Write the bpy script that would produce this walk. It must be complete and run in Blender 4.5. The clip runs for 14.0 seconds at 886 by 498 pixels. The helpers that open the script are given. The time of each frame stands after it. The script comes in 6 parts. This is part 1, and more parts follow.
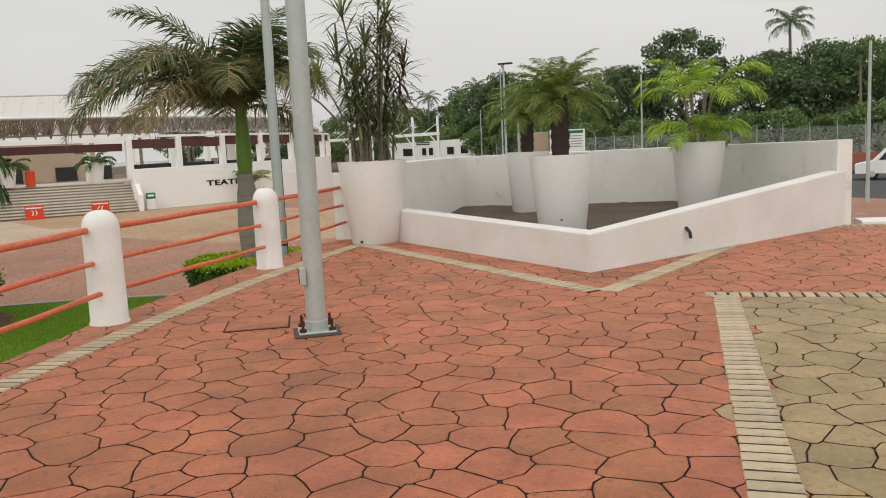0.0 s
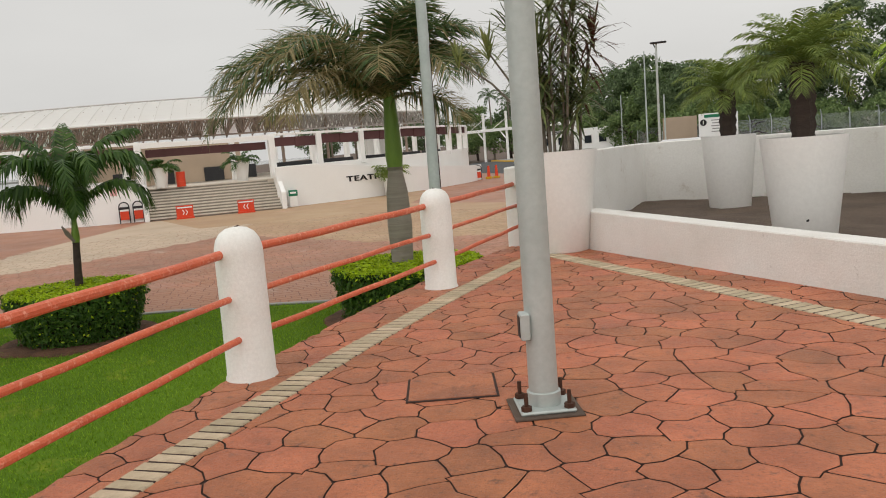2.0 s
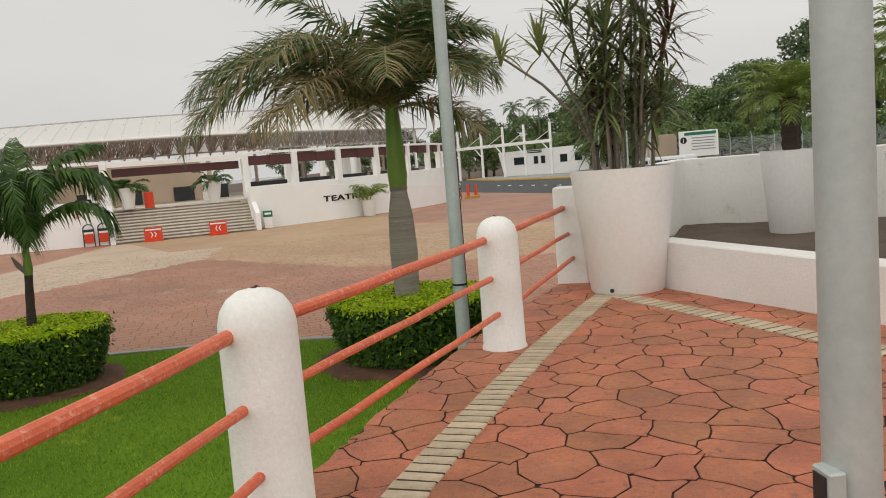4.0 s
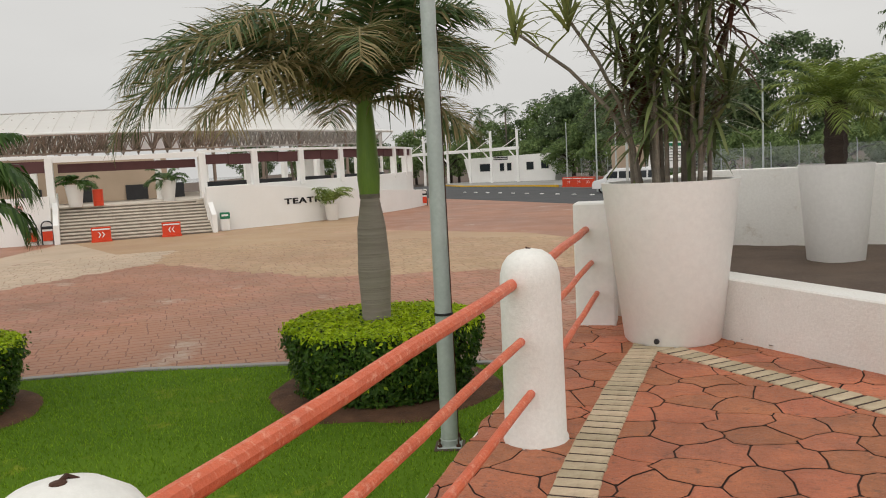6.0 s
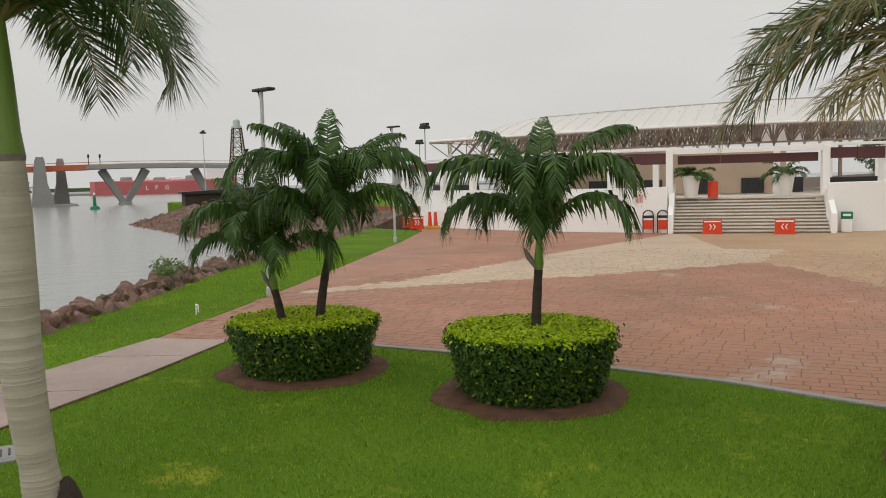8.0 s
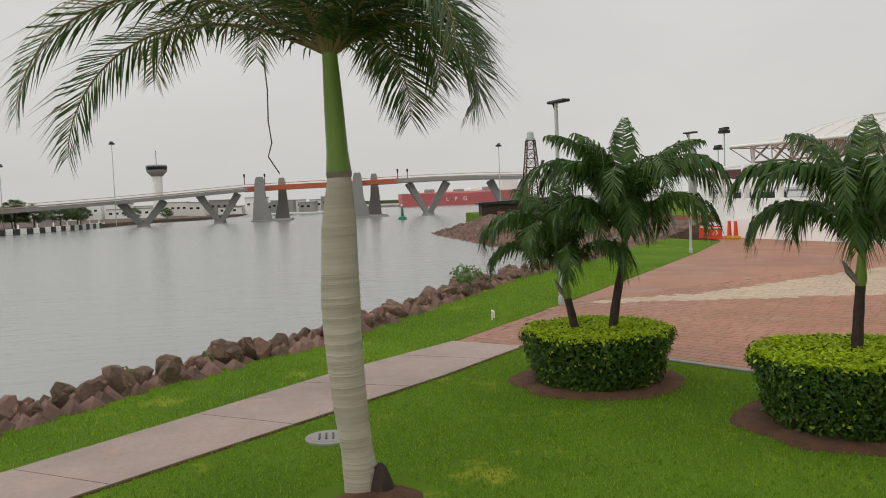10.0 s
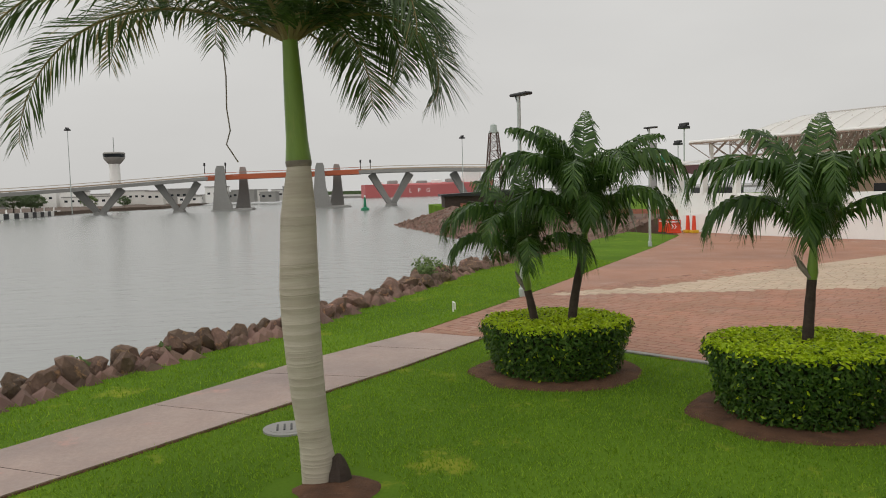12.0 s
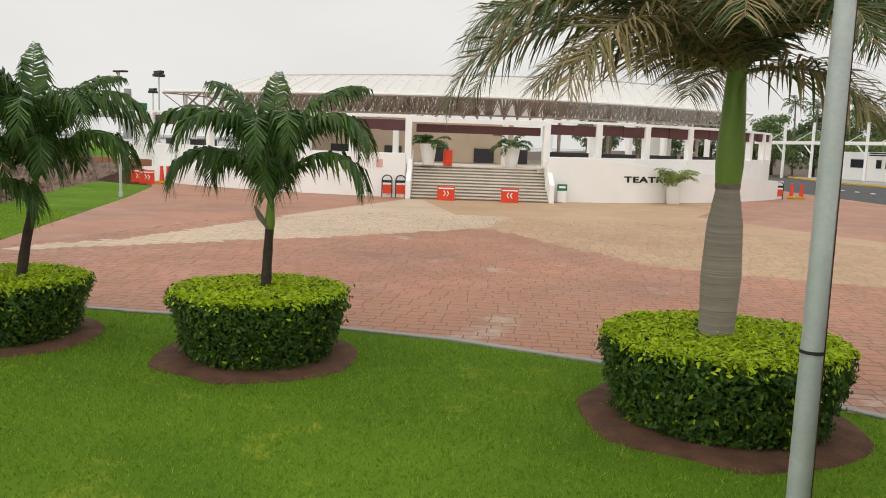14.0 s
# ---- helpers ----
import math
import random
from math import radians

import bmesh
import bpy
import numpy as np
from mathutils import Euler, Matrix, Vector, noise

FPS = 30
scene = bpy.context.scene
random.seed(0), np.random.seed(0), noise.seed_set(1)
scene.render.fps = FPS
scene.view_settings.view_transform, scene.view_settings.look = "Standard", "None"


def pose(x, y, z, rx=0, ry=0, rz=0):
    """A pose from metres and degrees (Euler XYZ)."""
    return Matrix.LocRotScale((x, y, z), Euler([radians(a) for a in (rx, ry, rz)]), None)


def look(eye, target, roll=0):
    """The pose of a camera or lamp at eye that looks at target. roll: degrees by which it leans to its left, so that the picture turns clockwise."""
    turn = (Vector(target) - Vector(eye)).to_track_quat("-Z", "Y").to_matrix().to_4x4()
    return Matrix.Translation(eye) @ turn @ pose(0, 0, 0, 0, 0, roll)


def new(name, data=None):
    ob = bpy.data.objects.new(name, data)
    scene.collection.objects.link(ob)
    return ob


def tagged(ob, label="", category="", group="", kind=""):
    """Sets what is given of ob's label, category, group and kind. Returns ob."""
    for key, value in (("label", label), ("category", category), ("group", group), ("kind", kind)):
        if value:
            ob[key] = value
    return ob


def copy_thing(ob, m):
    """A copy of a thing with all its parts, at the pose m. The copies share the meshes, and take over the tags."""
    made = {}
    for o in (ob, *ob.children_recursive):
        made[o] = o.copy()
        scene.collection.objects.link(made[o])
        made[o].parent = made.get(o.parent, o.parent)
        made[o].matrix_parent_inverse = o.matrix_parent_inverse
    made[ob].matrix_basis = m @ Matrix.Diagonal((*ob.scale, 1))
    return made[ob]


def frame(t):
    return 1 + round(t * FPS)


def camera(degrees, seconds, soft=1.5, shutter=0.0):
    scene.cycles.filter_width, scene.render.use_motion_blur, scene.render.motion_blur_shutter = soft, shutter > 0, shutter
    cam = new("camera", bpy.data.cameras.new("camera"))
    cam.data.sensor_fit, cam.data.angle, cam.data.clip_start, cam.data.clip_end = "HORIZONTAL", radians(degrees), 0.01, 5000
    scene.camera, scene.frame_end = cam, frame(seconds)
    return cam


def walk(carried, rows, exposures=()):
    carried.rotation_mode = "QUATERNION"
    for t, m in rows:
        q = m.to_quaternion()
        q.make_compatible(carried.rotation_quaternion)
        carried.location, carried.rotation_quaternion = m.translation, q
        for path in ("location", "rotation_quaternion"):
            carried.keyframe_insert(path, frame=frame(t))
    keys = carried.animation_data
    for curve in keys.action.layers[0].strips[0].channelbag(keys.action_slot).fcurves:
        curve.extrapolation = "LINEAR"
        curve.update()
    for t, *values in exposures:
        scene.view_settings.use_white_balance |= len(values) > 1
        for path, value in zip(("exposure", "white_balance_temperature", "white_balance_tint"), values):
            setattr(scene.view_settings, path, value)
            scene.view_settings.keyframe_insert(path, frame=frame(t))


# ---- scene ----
cam = camera(57.7, 14.0, soft=1.0)
METRES, EYE, TILT, LEAN, TURN = 8.5, 1.41, 0.0, 0.0, 15.6
ROWS = [
    (0, 0, 0, 0, -0.34, -7.29, 2.67),
    (0.5, -0.0187, 0.0584, -0.0008, -1.47, -7.93, 3.25),
    (1, -0.0437, 0.1206, -0.0028, 0.55, -7.79, 3.49),
    (1.5, -0.0661, 0.1854, -0.0017, 4.52, -7.6, 3.91),
    (2, -0.0954, 0.2462, 0.0008, 8.92, -7.34, 4.42),
    (2.5, -0.1279, 0.2995, 0.0029, 10.07, -7.16, 4.97),
    (5, -0.241, 0.5838, 0.0029, 3.02, -5.82, 3.79),
    (5.5, -0.2465, 0.6405, 0.0051, 1.81, -6.19, 3.46),
    (6, -0.2698, 0.6931, 0.0044, 4.22, -5.98, 2.9),
    (6.5, -0.2847, 0.7456, 0.0039, 12.22, -5.48, 2.47),
    (7, -0.3064, 0.788, 0.0046, 21.11, -5.78, 2.16),
    (7.5, -0.3297, 0.8253, 0.0061, 32.71, -5.34, 1.93),
    (8, -0.3254, 0.8512, 0.0081, 46.19, -4.86, 1.41),
    (8.5, -0.3242, 0.8556, 0.0081, 54.19, -4.74, 1.61),
    (9, -0.326, 0.8491, 0.0084, 59.84, -4.16, 1.91),
    (11.5, -0.3277, 0.8429, 0.0096, 69.14, -3.65, 2.38),
    (12, -0.3264, 0.8477, 0.0078, 64.04, -4.21, 1.53),
    (12.5, -0.3231, 0.8596, 0.0073, 55.72, -5.14, 0.64),
    (13, -0.3195, 0.8726, 0.0052, 45.4, -6.53, -0.28),
    (13.5, -0.3213, 0.8661, 0.0045, 35.87, -7.65, -1.19),
    (14, -0.3192, 0.8735, 0.0038, 28.23, -7.49, -1.97),
]
walk(cam, [(t, pose(0, 0, EYE, TILT, LEAN, TURN) @ pose(METRES * x, METRES * y, METRES * z, 90 + pitch, roll, yaw)) for t, x, y, z, yaw, pitch, roll in ROWS], exposures=((0.0, 0.08), (5.0, 0.05), (6.5, 0.04), (8.0, 0.0), (9.0, -0.03), (12.5, -0.03), (13.2, 0.1), (14.0, 0.32)))

# ---- world and light: a bright overcast afternoon ----
SUN_EL, SUN_AZ = radians(58), radians(172)
world = bpy.data.worlds.new("overcast_sky")
scene.world = world
world.use_nodes = True
wn, wl = world.node_tree.nodes, world.node_tree.links
sky = wn.new("ShaderNodeTexSky")
sky.sky_type, sky.sun_disc = "NISHITA", False
sky.sun_elevation, sky.sun_rotation = SUN_EL, SUN_AZ
sky.air_density, sky.dust_density = 1.0, 6.0
hsv = wn.new("ShaderNodeHueSaturation")
hsv.inputs["Saturation"].default_value = 0.12
hsv.inputs["Value"].default_value = 0.10
wl.new(sky.outputs[0], hsv.inputs["Color"])
tc = wn.new("ShaderNodeTexCoord")
mapn = wn.new("ShaderNodeMapping")
mapn.inputs["Scale"].default_value = (1.0, 1.0, 3.0)
wl.new(tc.outputs["Generated"], mapn.inputs["Vector"])
cl = wn.new("ShaderNodeTexNoise")
cl.inputs["Scale"].default_value, cl.inputs["Detail"].default_value = 1.6, 5.0
wl.new(mapn.outputs[0], cl.inputs["Vector"])
ramp = wn.new("ShaderNodeValToRGB")
ramp.color_ramp.elements[0].position, ramp.color_ramp.elements[0].color = 0.3, (0.67, 0.66, 0.64, 1)
ramp.color_ramp.elements[1].position, ramp.color_ramp.elements[1].color = 0.7, (0.78, 0.77, 0.745, 1)
wl.new(cl.outputs[0], ramp.inputs[0])
mixs = wn.new("ShaderNodeMixRGB")
mixs.inputs[0].default_value = 0.85
wl.new(hsv.outputs[0], mixs.inputs[1])
wl.new(ramp.outputs[0], mixs.inputs[2])
wl.new(mixs.outputs[0], wn["Background"].inputs[0])
wn["Background"].inputs[1].default_value = 1.0
sun = new("sun", bpy.data.lights.new("sun", "SUN"))
sun.data.energy, sun.data.angle, sun.data.color = 1.3, radians(140), (1.0, 0.97, 0.92)
sun.matrix_world = look((0, 0, 50), (-50 * math.sin(SUN_AZ) / math.tan(SUN_EL), -50 * math.cos(SUN_AZ) / math.tan(SUN_EL), 0))


# ---- mesh builder ----
class Shape:
    """Vertices and faces gathered for one mesh; a face may carry a material slot."""

    def __init__(self):
        self.v, self.f, self.m, self.slot = [], [], [], 0

    def add(self, verts, faces):
        n = len(self.v)
        self.v.extend(tuple(p) for p in verts)
        for f in faces:
            self.f.append(tuple(i + n for i in f))
            self.m.append(self.slot)
        return self

    def box(self, c, s, b=0.0, rz=0.0):
        """A box round c of size s, its edges chamfered by b, turned by rz degrees."""
        hx, hy, hz = s[0] / 2, s[1] / 2, s[2] / 2
        b = min(b, hx * 0.9, hy * 0.9, hz * 0.9)
        ca, sa = math.cos(radians(rz)), math.sin(radians(rz))
        put = lambda x, y, z: (c[0] + x * ca - y * sa, c[1] + x * sa + y * ca, c[2] + z)
        if b <= 0:
            vs = [put(x * hx, y * hy, z * hz) for z in (-1, 1) for y in (-1, 1) for x in (-1, 1)]
            return self.add(vs, [(0, 2, 3, 1), (4, 5, 7, 6), (0, 1, 5, 4), (2, 6, 7, 3), (0, 4, 6, 2), (1, 3, 7, 5)])
        vs, idx = [], {}
        for z in (-1, 1):
            for y in (-1, 1):
                for x in (-1, 1):
                    for a in range(3):
                        p = [x * hx, y * hy, z * hz]
                        for k in range(3):
                            if k != a:
                                p[k] -= (x, y, z)[k] * b
                        idx[x, y, z, a] = len(vs)
                        vs.append(put(*p))
        fs = []
        for a in range(3):
            for s1 in (-1, 1):
                o = [k for k in range(3) if k != a]
                q = []
                for u, w in ((-1, -1), (1, -1), (1, 1), (-1, 1)):
                    t = [0, 0, 0]
                    t[a], t[o[0]], t[o[1]] = s1, u, w
                    q.append(idx[(*t, a)])
                flip = (s1 > 0) == (a == 1)
                fs.append(tuple(q[::-1] if flip else q))
        for a in range(3):
            o = [k for k in range(3) if k != a]
            for u in (-1, 1):
                for w in (-1, 1):
                    q = []
                    for s1, ax in ((-1, o[0]), (1, o[0]), (1, o[1]), (-1, o[1])):
                        t = [0, 0, 0]
                        t[a], t[o[0]], t[o[1]] = s1, u, w
                        q.append(idx[(*t, ax)])
                    fs.append(tuple(q))
        for x in (-1, 1):
            for y in (-1, 1):
                for z in (-1, 1):
                    fs.append(tuple(idx[x, y, z, a] for a in range(3)))
        return self.add(vs, fs)

    def tube(self, pts, radii, n=8, caps=True):
        pts = [Vector(p) for p in pts]
        if not hasattr(radii, "__len__"):
            radii = [radii] * len(pts)
        vs, fs = [], []
        ref = None
        for i, p in enumerate(pts):
            d = (pts[min(i + 1, len(pts) - 1)] - pts[max(i - 1, 0)]).normalized()
            if ref is None:
                ref = d.orthogonal().normalized()
            ref = (ref - d * ref.dot(d)).normalized()
            w = d.cross(ref)
            for k in range(n):
                a = 2 * math.pi * k / n
                vs.append(p + (ref * math.cos(a) + w * math.sin(a)) * radii[i])
        for i in range(len(pts) - 1):
            for k in range(n):
                fs.append((i * n + k, i * n + (k + 1) % n, (i + 1) * n + (k + 1) % n, (i + 1) * n + k))
        if caps:
            fs.append(tuple(range(n))[::-1])
            fs.append(tuple((len(pts) - 1) * n + k for k in range(n)))
        return self.add(vs, fs)

    def lathe(self, profile, n=32, c=(0, 0, 0), cap=True, wob=0.0):
        """A profile of (radius, z) turned round the vertical axis through c."""
        vs, fs = [], []
        for r, z in profile:
            for k in range(n):
                a = 2 * math.pi * k / n
                q = r * (1 + wob * noise.noise((math.cos(a) * 2, math.sin(a) * 2, z * 1.3)))
                vs.append((c[0] + q * math.cos(a), c[1] + q * math.sin(a), c[2] + z))
        for i in range(len(profile) - 1):
            for k in range(n):
                fs.append((i * n + k, i * n + (k + 1) % n, (i + 1) * n + (k + 1) % n, (i + 1) * n + k))
        if cap:
            fs.append(tuple(range(n))[::-1])
            fs.append(tuple((len(profile) - 1) * n + k for k in range(n)))
        return self.add(vs, fs)

    def prism(self, poly, z0, z1, b=0.0):
        """A flat polygon raised from z0 to z1 (numbers, or one top height a corner)."""
        n = len(poly)
        tops = z1 if hasattr(z1, "__len__") else [z1] * n
        area = sum(poly[i][0] * poly[(i + 1) % n][1] - poly[(i + 1) % n][0] * poly[i][1] for i in range(n))
        if area < 0:
            poly, tops = poly[::-1], list(tops)[::-1]
        vs = [(x, y, z0) for x, y in poly] + [(x, y, t) for (x, y), t in zip(poly, tops)]
        fs = [tuple(range(n))[::-1], tuple(n + i for i in range(n))]
        fs += [(i, (i + 1) % n, n + (i + 1) % n, n + i) for i in range(n)]
        return self.add(vs, fs)

    def wall(self, line, thick, z0, tops, closed=False):
        """A wall of that thickness, centred on a line of (x, y), with its top heights along it."""
        n = len(line)
        tops = tops if hasattr(tops, "__len__") else [tops] * n
        L, R = [], []
        for i, p in enumerate(line):
            a, b = Vector(line[max(i - 1, 0)]), Vector(line[min(i + 1, n - 1)])
            d1 = (Vector(p) - a).normalized() if i else None
            d2 = (b - Vector(p)).normalized() if i < n - 1 else None
            d = ((d1 or d2) + (d2 or d1)).normalized()
            k = 1 / max(0.4, d.dot(d2 or d1))
            nrm = Vector((-d.y, d.x)) * thick / 2 * k
            L.append(Vector(p) + nrm)
            R.append(Vector(p) - nrm)
        c = min(0.012, thick / 6)
        vs, fs = [], []
        for i in range(n):
            u = (L[i] - R[i]).normalized() * c
            for q, z in ((L[i], z0), (L[i], tops[i] - c), (L[i] - u, tops[i]), (R[i] + u, tops[i]), (R[i], tops[i] - c), (R[i], z0)):
                vs.append((q.x, q.y, z))
        for i in range(n - 1):
            for k in range(6):
                fs.append((i * 6 + k, i * 6 + (k + 1) % 6, i * 6 + 6 + (k + 1) % 6, i * 6 + 6 + k))
        fs.append((0, 1, 2, 3, 4, 5)[::-1])
        fs.append(tuple((n - 1) * 6 + k for k in range(6)))
        return self.add(vs, fs)

    def mesh(self, name, mats, smooth=True, angle=35):
        me = bpy.data.meshes.new(name)
        me.from_pydata(self.v, [], self.f)
        for m in mats if isinstance(mats, (list, tuple)) else [mats]:
            me.materials.append(m)
        if any(self.m):
            me.polygons.foreach_set("material_index", self.m)
        if smooth:
            me.polygons.foreach_set("use_smooth", [True] * len(me.polygons))
            me.set_sharp_from_angle(angle=radians(angle))
        me.update()
        return me


def part(name, shape, mats, parent=None, label="", at=None, smooth=True, angle=35):
    """Links a shape as one mesh object under a thing or under a part."""
    ob = new(name, shape.mesh(name, mats, smooth, angle) if isinstance(shape, Shape) else shape)
    if at is not None:
        ob.matrix_basis = at
    if parent is not None:
        ob.parent = parent
    if label:
        ob["label"] = label
    return ob


def thing(name, m, label, category, group=""):
    """An Empty at a thing's base, to carry its parts."""
    return tagged(put_at(new(name), m), label, category, group)


def put_at(ob, m):
    ob.matrix_basis = m
    return ob


def solid(name, shape, mats, label, category, group="", m=None, smooth=True, angle=35):
    """A thing that is one mesh."""
    return tagged(part(name, shape, mats, None, "", m, smooth, angle), label, category, group)


def setting(name, shape, mats, label, category="structure", smooth=True, angle=35):
    return tagged(part(name, shape, mats, None, "", None, smooth, angle), label, category, "", "structure")


# ---- materials ----
def paint(name, col, dark=None, rough=0.7, big=0.6, fine=40.0, amount=0.6, bump=0.15, metal=0.0, spots=None, spot_scale=9.0, spot_at=0.62, rnd=0.0, island=0.0, stretch=(1, 1, 1), coat=0.0, spec=0.3, relief=0.02):
    """A surface with broad stains, fine grain and relief, and spots of a third colour if asked."""
    m = bpy.data.materials.new(name)
    m.use_nodes = True
    nt = m.node_tree
    N, L = nt.nodes, nt.links
    bs = N["Principled BSDF"]
    bs.inputs["Roughness"].default_value, bs.inputs["Metallic"].default_value = rough, metal
    bs.inputs["Coat Weight"].default_value = coat
    bs.inputs["Specular IOR Level"].default_value = spec
    co = N.new("ShaderNodeTexCoord")
    mp = N.new("ShaderNodeMapping")
    mp.inputs["Scale"].default_value = stretch
    L.new(co.outputs["Object"], mp.inputs["Vector"])

    def nz(scale, detail=4.0, rgh=0.55):
        n = N.new("ShaderNodeTexNoise")
        n.inputs["Scale"].default_value, n.inputs["Detail"].default_value, n.inputs["Roughness"].default_value = scale, detail, rgh
        L.new(mp.outputs[0], n.inputs["Vector"])
        return n.outputs[0]

    def rmp(sock, lo, hi):
        r = N.new("ShaderNodeMapRange")
        r.inputs["From Min"].default_value, r.inputs["From Max"].default_value = lo, hi
        L.new(sock, r.inputs["Value"])
        return r.outputs[0]

    def mix(fac, a, b, k=1.0):
        x = N.new("ShaderNodeMixRGB")
        if k != 1.0:
            q = N.new("ShaderNodeMath")
            q.operation = "MULTIPLY"
            q.inputs[1].default_value = k
            L.new(fac, q.inputs[0])
            fac = q.outputs[0]
        L.new(fac, x.inputs[0])
        for i, s in ((1, a), (2, b)):
            if hasattr(s, "default_value"):
                L.new(s, x.inputs[i])
            else:
                x.inputs[i].default_value = (*s, 1)
        return x.outputs[0]

    dark = dark or tuple(c * 0.6 for c in col)
    c1 = mix(rmp(nz(big), 0.35, 0.7), col, dark, amount)
    c2 = mix(rmp(nz(fine, 5.0, 0.7), 0.3, 0.75), c1, tuple(c * 0.7 for c in dark), amount * 0.5)
    if spots:
        c2 = mix(rmp(nz(spot_scale, 6.0, 0.75), spot_at, spot_at + 0.1), c2, spots, 0.8)
    if rnd or island:
        src = N.new("ShaderNodeObjectInfo").outputs["Random"] if rnd else N.new("ShaderNodeNewGeometry").outputs["Random Per Island"]
        h = N.new("ShaderNodeHueSaturation")
        k = rnd or island
        mr = N.new("ShaderNodeMapRange")
        mr.inputs["To Min"].default_value, mr.inputs["To Max"].default_value = 1 - k, 1 + k
        L.new(src, mr.inputs["Value"])
        L.new(mr.outputs[0], h.inputs["Value"])
        mh = N.new("ShaderNodeMapRange")
        mh.inputs["To Min"].default_value, mh.inputs["To Max"].default_value = 0.5 + k * 0.04, 0.5 - k * 0.04
        L.new(src, mh.inputs["Value"])
        L.new(mh.outputs[0], h.inputs["Hue"])
        L.new(c2, h.inputs["Color"])
        c2 = h.outputs[0]
    L.new(c2, bs.inputs["Base Color"])
    if bump:
        b = N.new("ShaderNodeBump")
        b.inputs["Strength"].default_value, b.inputs["Distance"].default_value = bump, relief
        L.new(nz(fine * 0.7, 6.0, 0.65), b.inputs["Height"])
        L.new(b.outputs[0], bs.inputs["Normal"])
    rr = N.new("ShaderNodeMapRange")
    rr.inputs["To Min"].default_value, rr.inputs["To Max"].default_value = max(0.04, rough - 0.15), min(1, rough + 0.12)
    L.new(nz(big * 3), rr.inputs["Value"])
    L.new(rr.outputs[0], bs.inputs["Roughness"])
    return m


def leaf(name, col, dark, rough=0.45, vary=0.35, through_light=0.25):
    m = paint(name, col, dark, rough, 1.5, 30, 0.5, 0.0, island=vary or 0.001, spec=0.22)
    m.node_tree.nodes["Principled BSDF"].inputs["Transmission Weight"].default_value = 0.0
    bs = m.node_tree.nodes["Principled BSDF"]
    out = m.node_tree.nodes["Material Output"]
    tr = m.node_tree.nodes.new("ShaderNodeBsdfTranslucent")
    tr.inputs[0].default_value = (*[min(1, c * 1.4) for c in col], 1)
    mx = m.node_tree.nodes.new("ShaderNodeMixShader")
    mx.inputs[0].default_value = through_light
    m.node_tree.links.new(bs.outputs[0], mx.inputs[1])
    m.node_tree.links.new(tr.outputs[0], mx.inputs[2])
    m.node_tree.links.new(mx.outputs[0], out.inputs[0])
    return m


def stamped(name, pale, mid, dark, island=False):
    """Stamped, worn concrete: a blotched colour at three sizes, pits, and a cleft relief."""
    m = paint(name, pale, mid, 0.5, 2.4, 22, 1.0, 0.0, spots=dark, spot_scale=11, spot_at=0.57, rnd=0.0 if island else 0.14, island=0.14 if island else 0.0)
    nt = m.node_tree
    N, L = nt.nodes, nt.links
    bs = N["Principled BSDF"]
    src = bs.inputs["Base Color"].links[0].from_socket
    co = N.new("ShaderNodeTexCoord")

    def field(kind, scale, detail, lo, hi):
        n = N.new(kind)
        n.inputs["Scale"].default_value = scale
        if kind == "ShaderNodeTexNoise":
            n.inputs["Detail"].default_value, n.inputs["Roughness"].default_value = detail, 0.7
        L.new(co.outputs["Object"], n.inputs["Vector"])
        q = N.new("ShaderNodeMapRange")
        q.inputs["From Min"].default_value, q.inputs["From Max"].default_value = lo, hi
        L.new(n.outputs[0], q.inputs["Value"])
        return q.outputs[0]

    def blend(fac, colour, k):
        mixer = N.new("ShaderNodeMixRGB")
        w = N.new("ShaderNodeMath")
        w.operation = "MULTIPLY"
        w.inputs[1].default_value = k
        L.new(fac, w.inputs[0])
        L.new(w.outputs[0], mixer.inputs[0])
        L.new(blend.base, mixer.inputs[1])
        mixer.inputs[2].default_value = (*colour, 1)
        blend.base = mixer.outputs[0]

    blend.base = src
    blend(field("ShaderNodeTexNoise", 0.8, 6, 0.5, 0.72), dark, 0.65)
    blend(field("ShaderNodeTexNoise", 75, 4, 0.56, 0.66), tuple(c * 0.6 for c in dark), 0.6)
    blend(field("ShaderNodeTexNoise", 34, 5, 0.58, 0.7), tuple(min(1, c * 1.35) for c in pale), 0.5)
    L.new(blend.base, bs.inputs["Base Color"])
    cleft = N.new("ShaderNodeTexNoise")
    cleft.noise_type = "RIDGED_MULTIFRACTAL"
    cleft.inputs["Scale"].default_value, cleft.inputs["Detail"].default_value = 5.0, 5.0
    L.new(co.outputs["Object"], cleft.inputs["Vector"])
    b1 = N.new("ShaderNodeBump")
    b1.inputs["Strength"].default_value, b1.inputs["Distance"].default_value = 0.5, 0.012
    L.new(cleft.outputs[0], b1.inputs["Height"])
    b2 = N.new("ShaderNodeBump")
    b2.inputs["Strength"].default_value, b2.inputs["Distance"].default_value = 0.9, 0.012
    L.new(field("ShaderNodeTexNoise", 30, 7, 0.2, 0.8), b2.inputs["Height"])
    L.new(b1.outputs[0], b2.inputs["Normal"])
    L.new(b2.outputs[0], bs.inputs["Normal"])
    return m


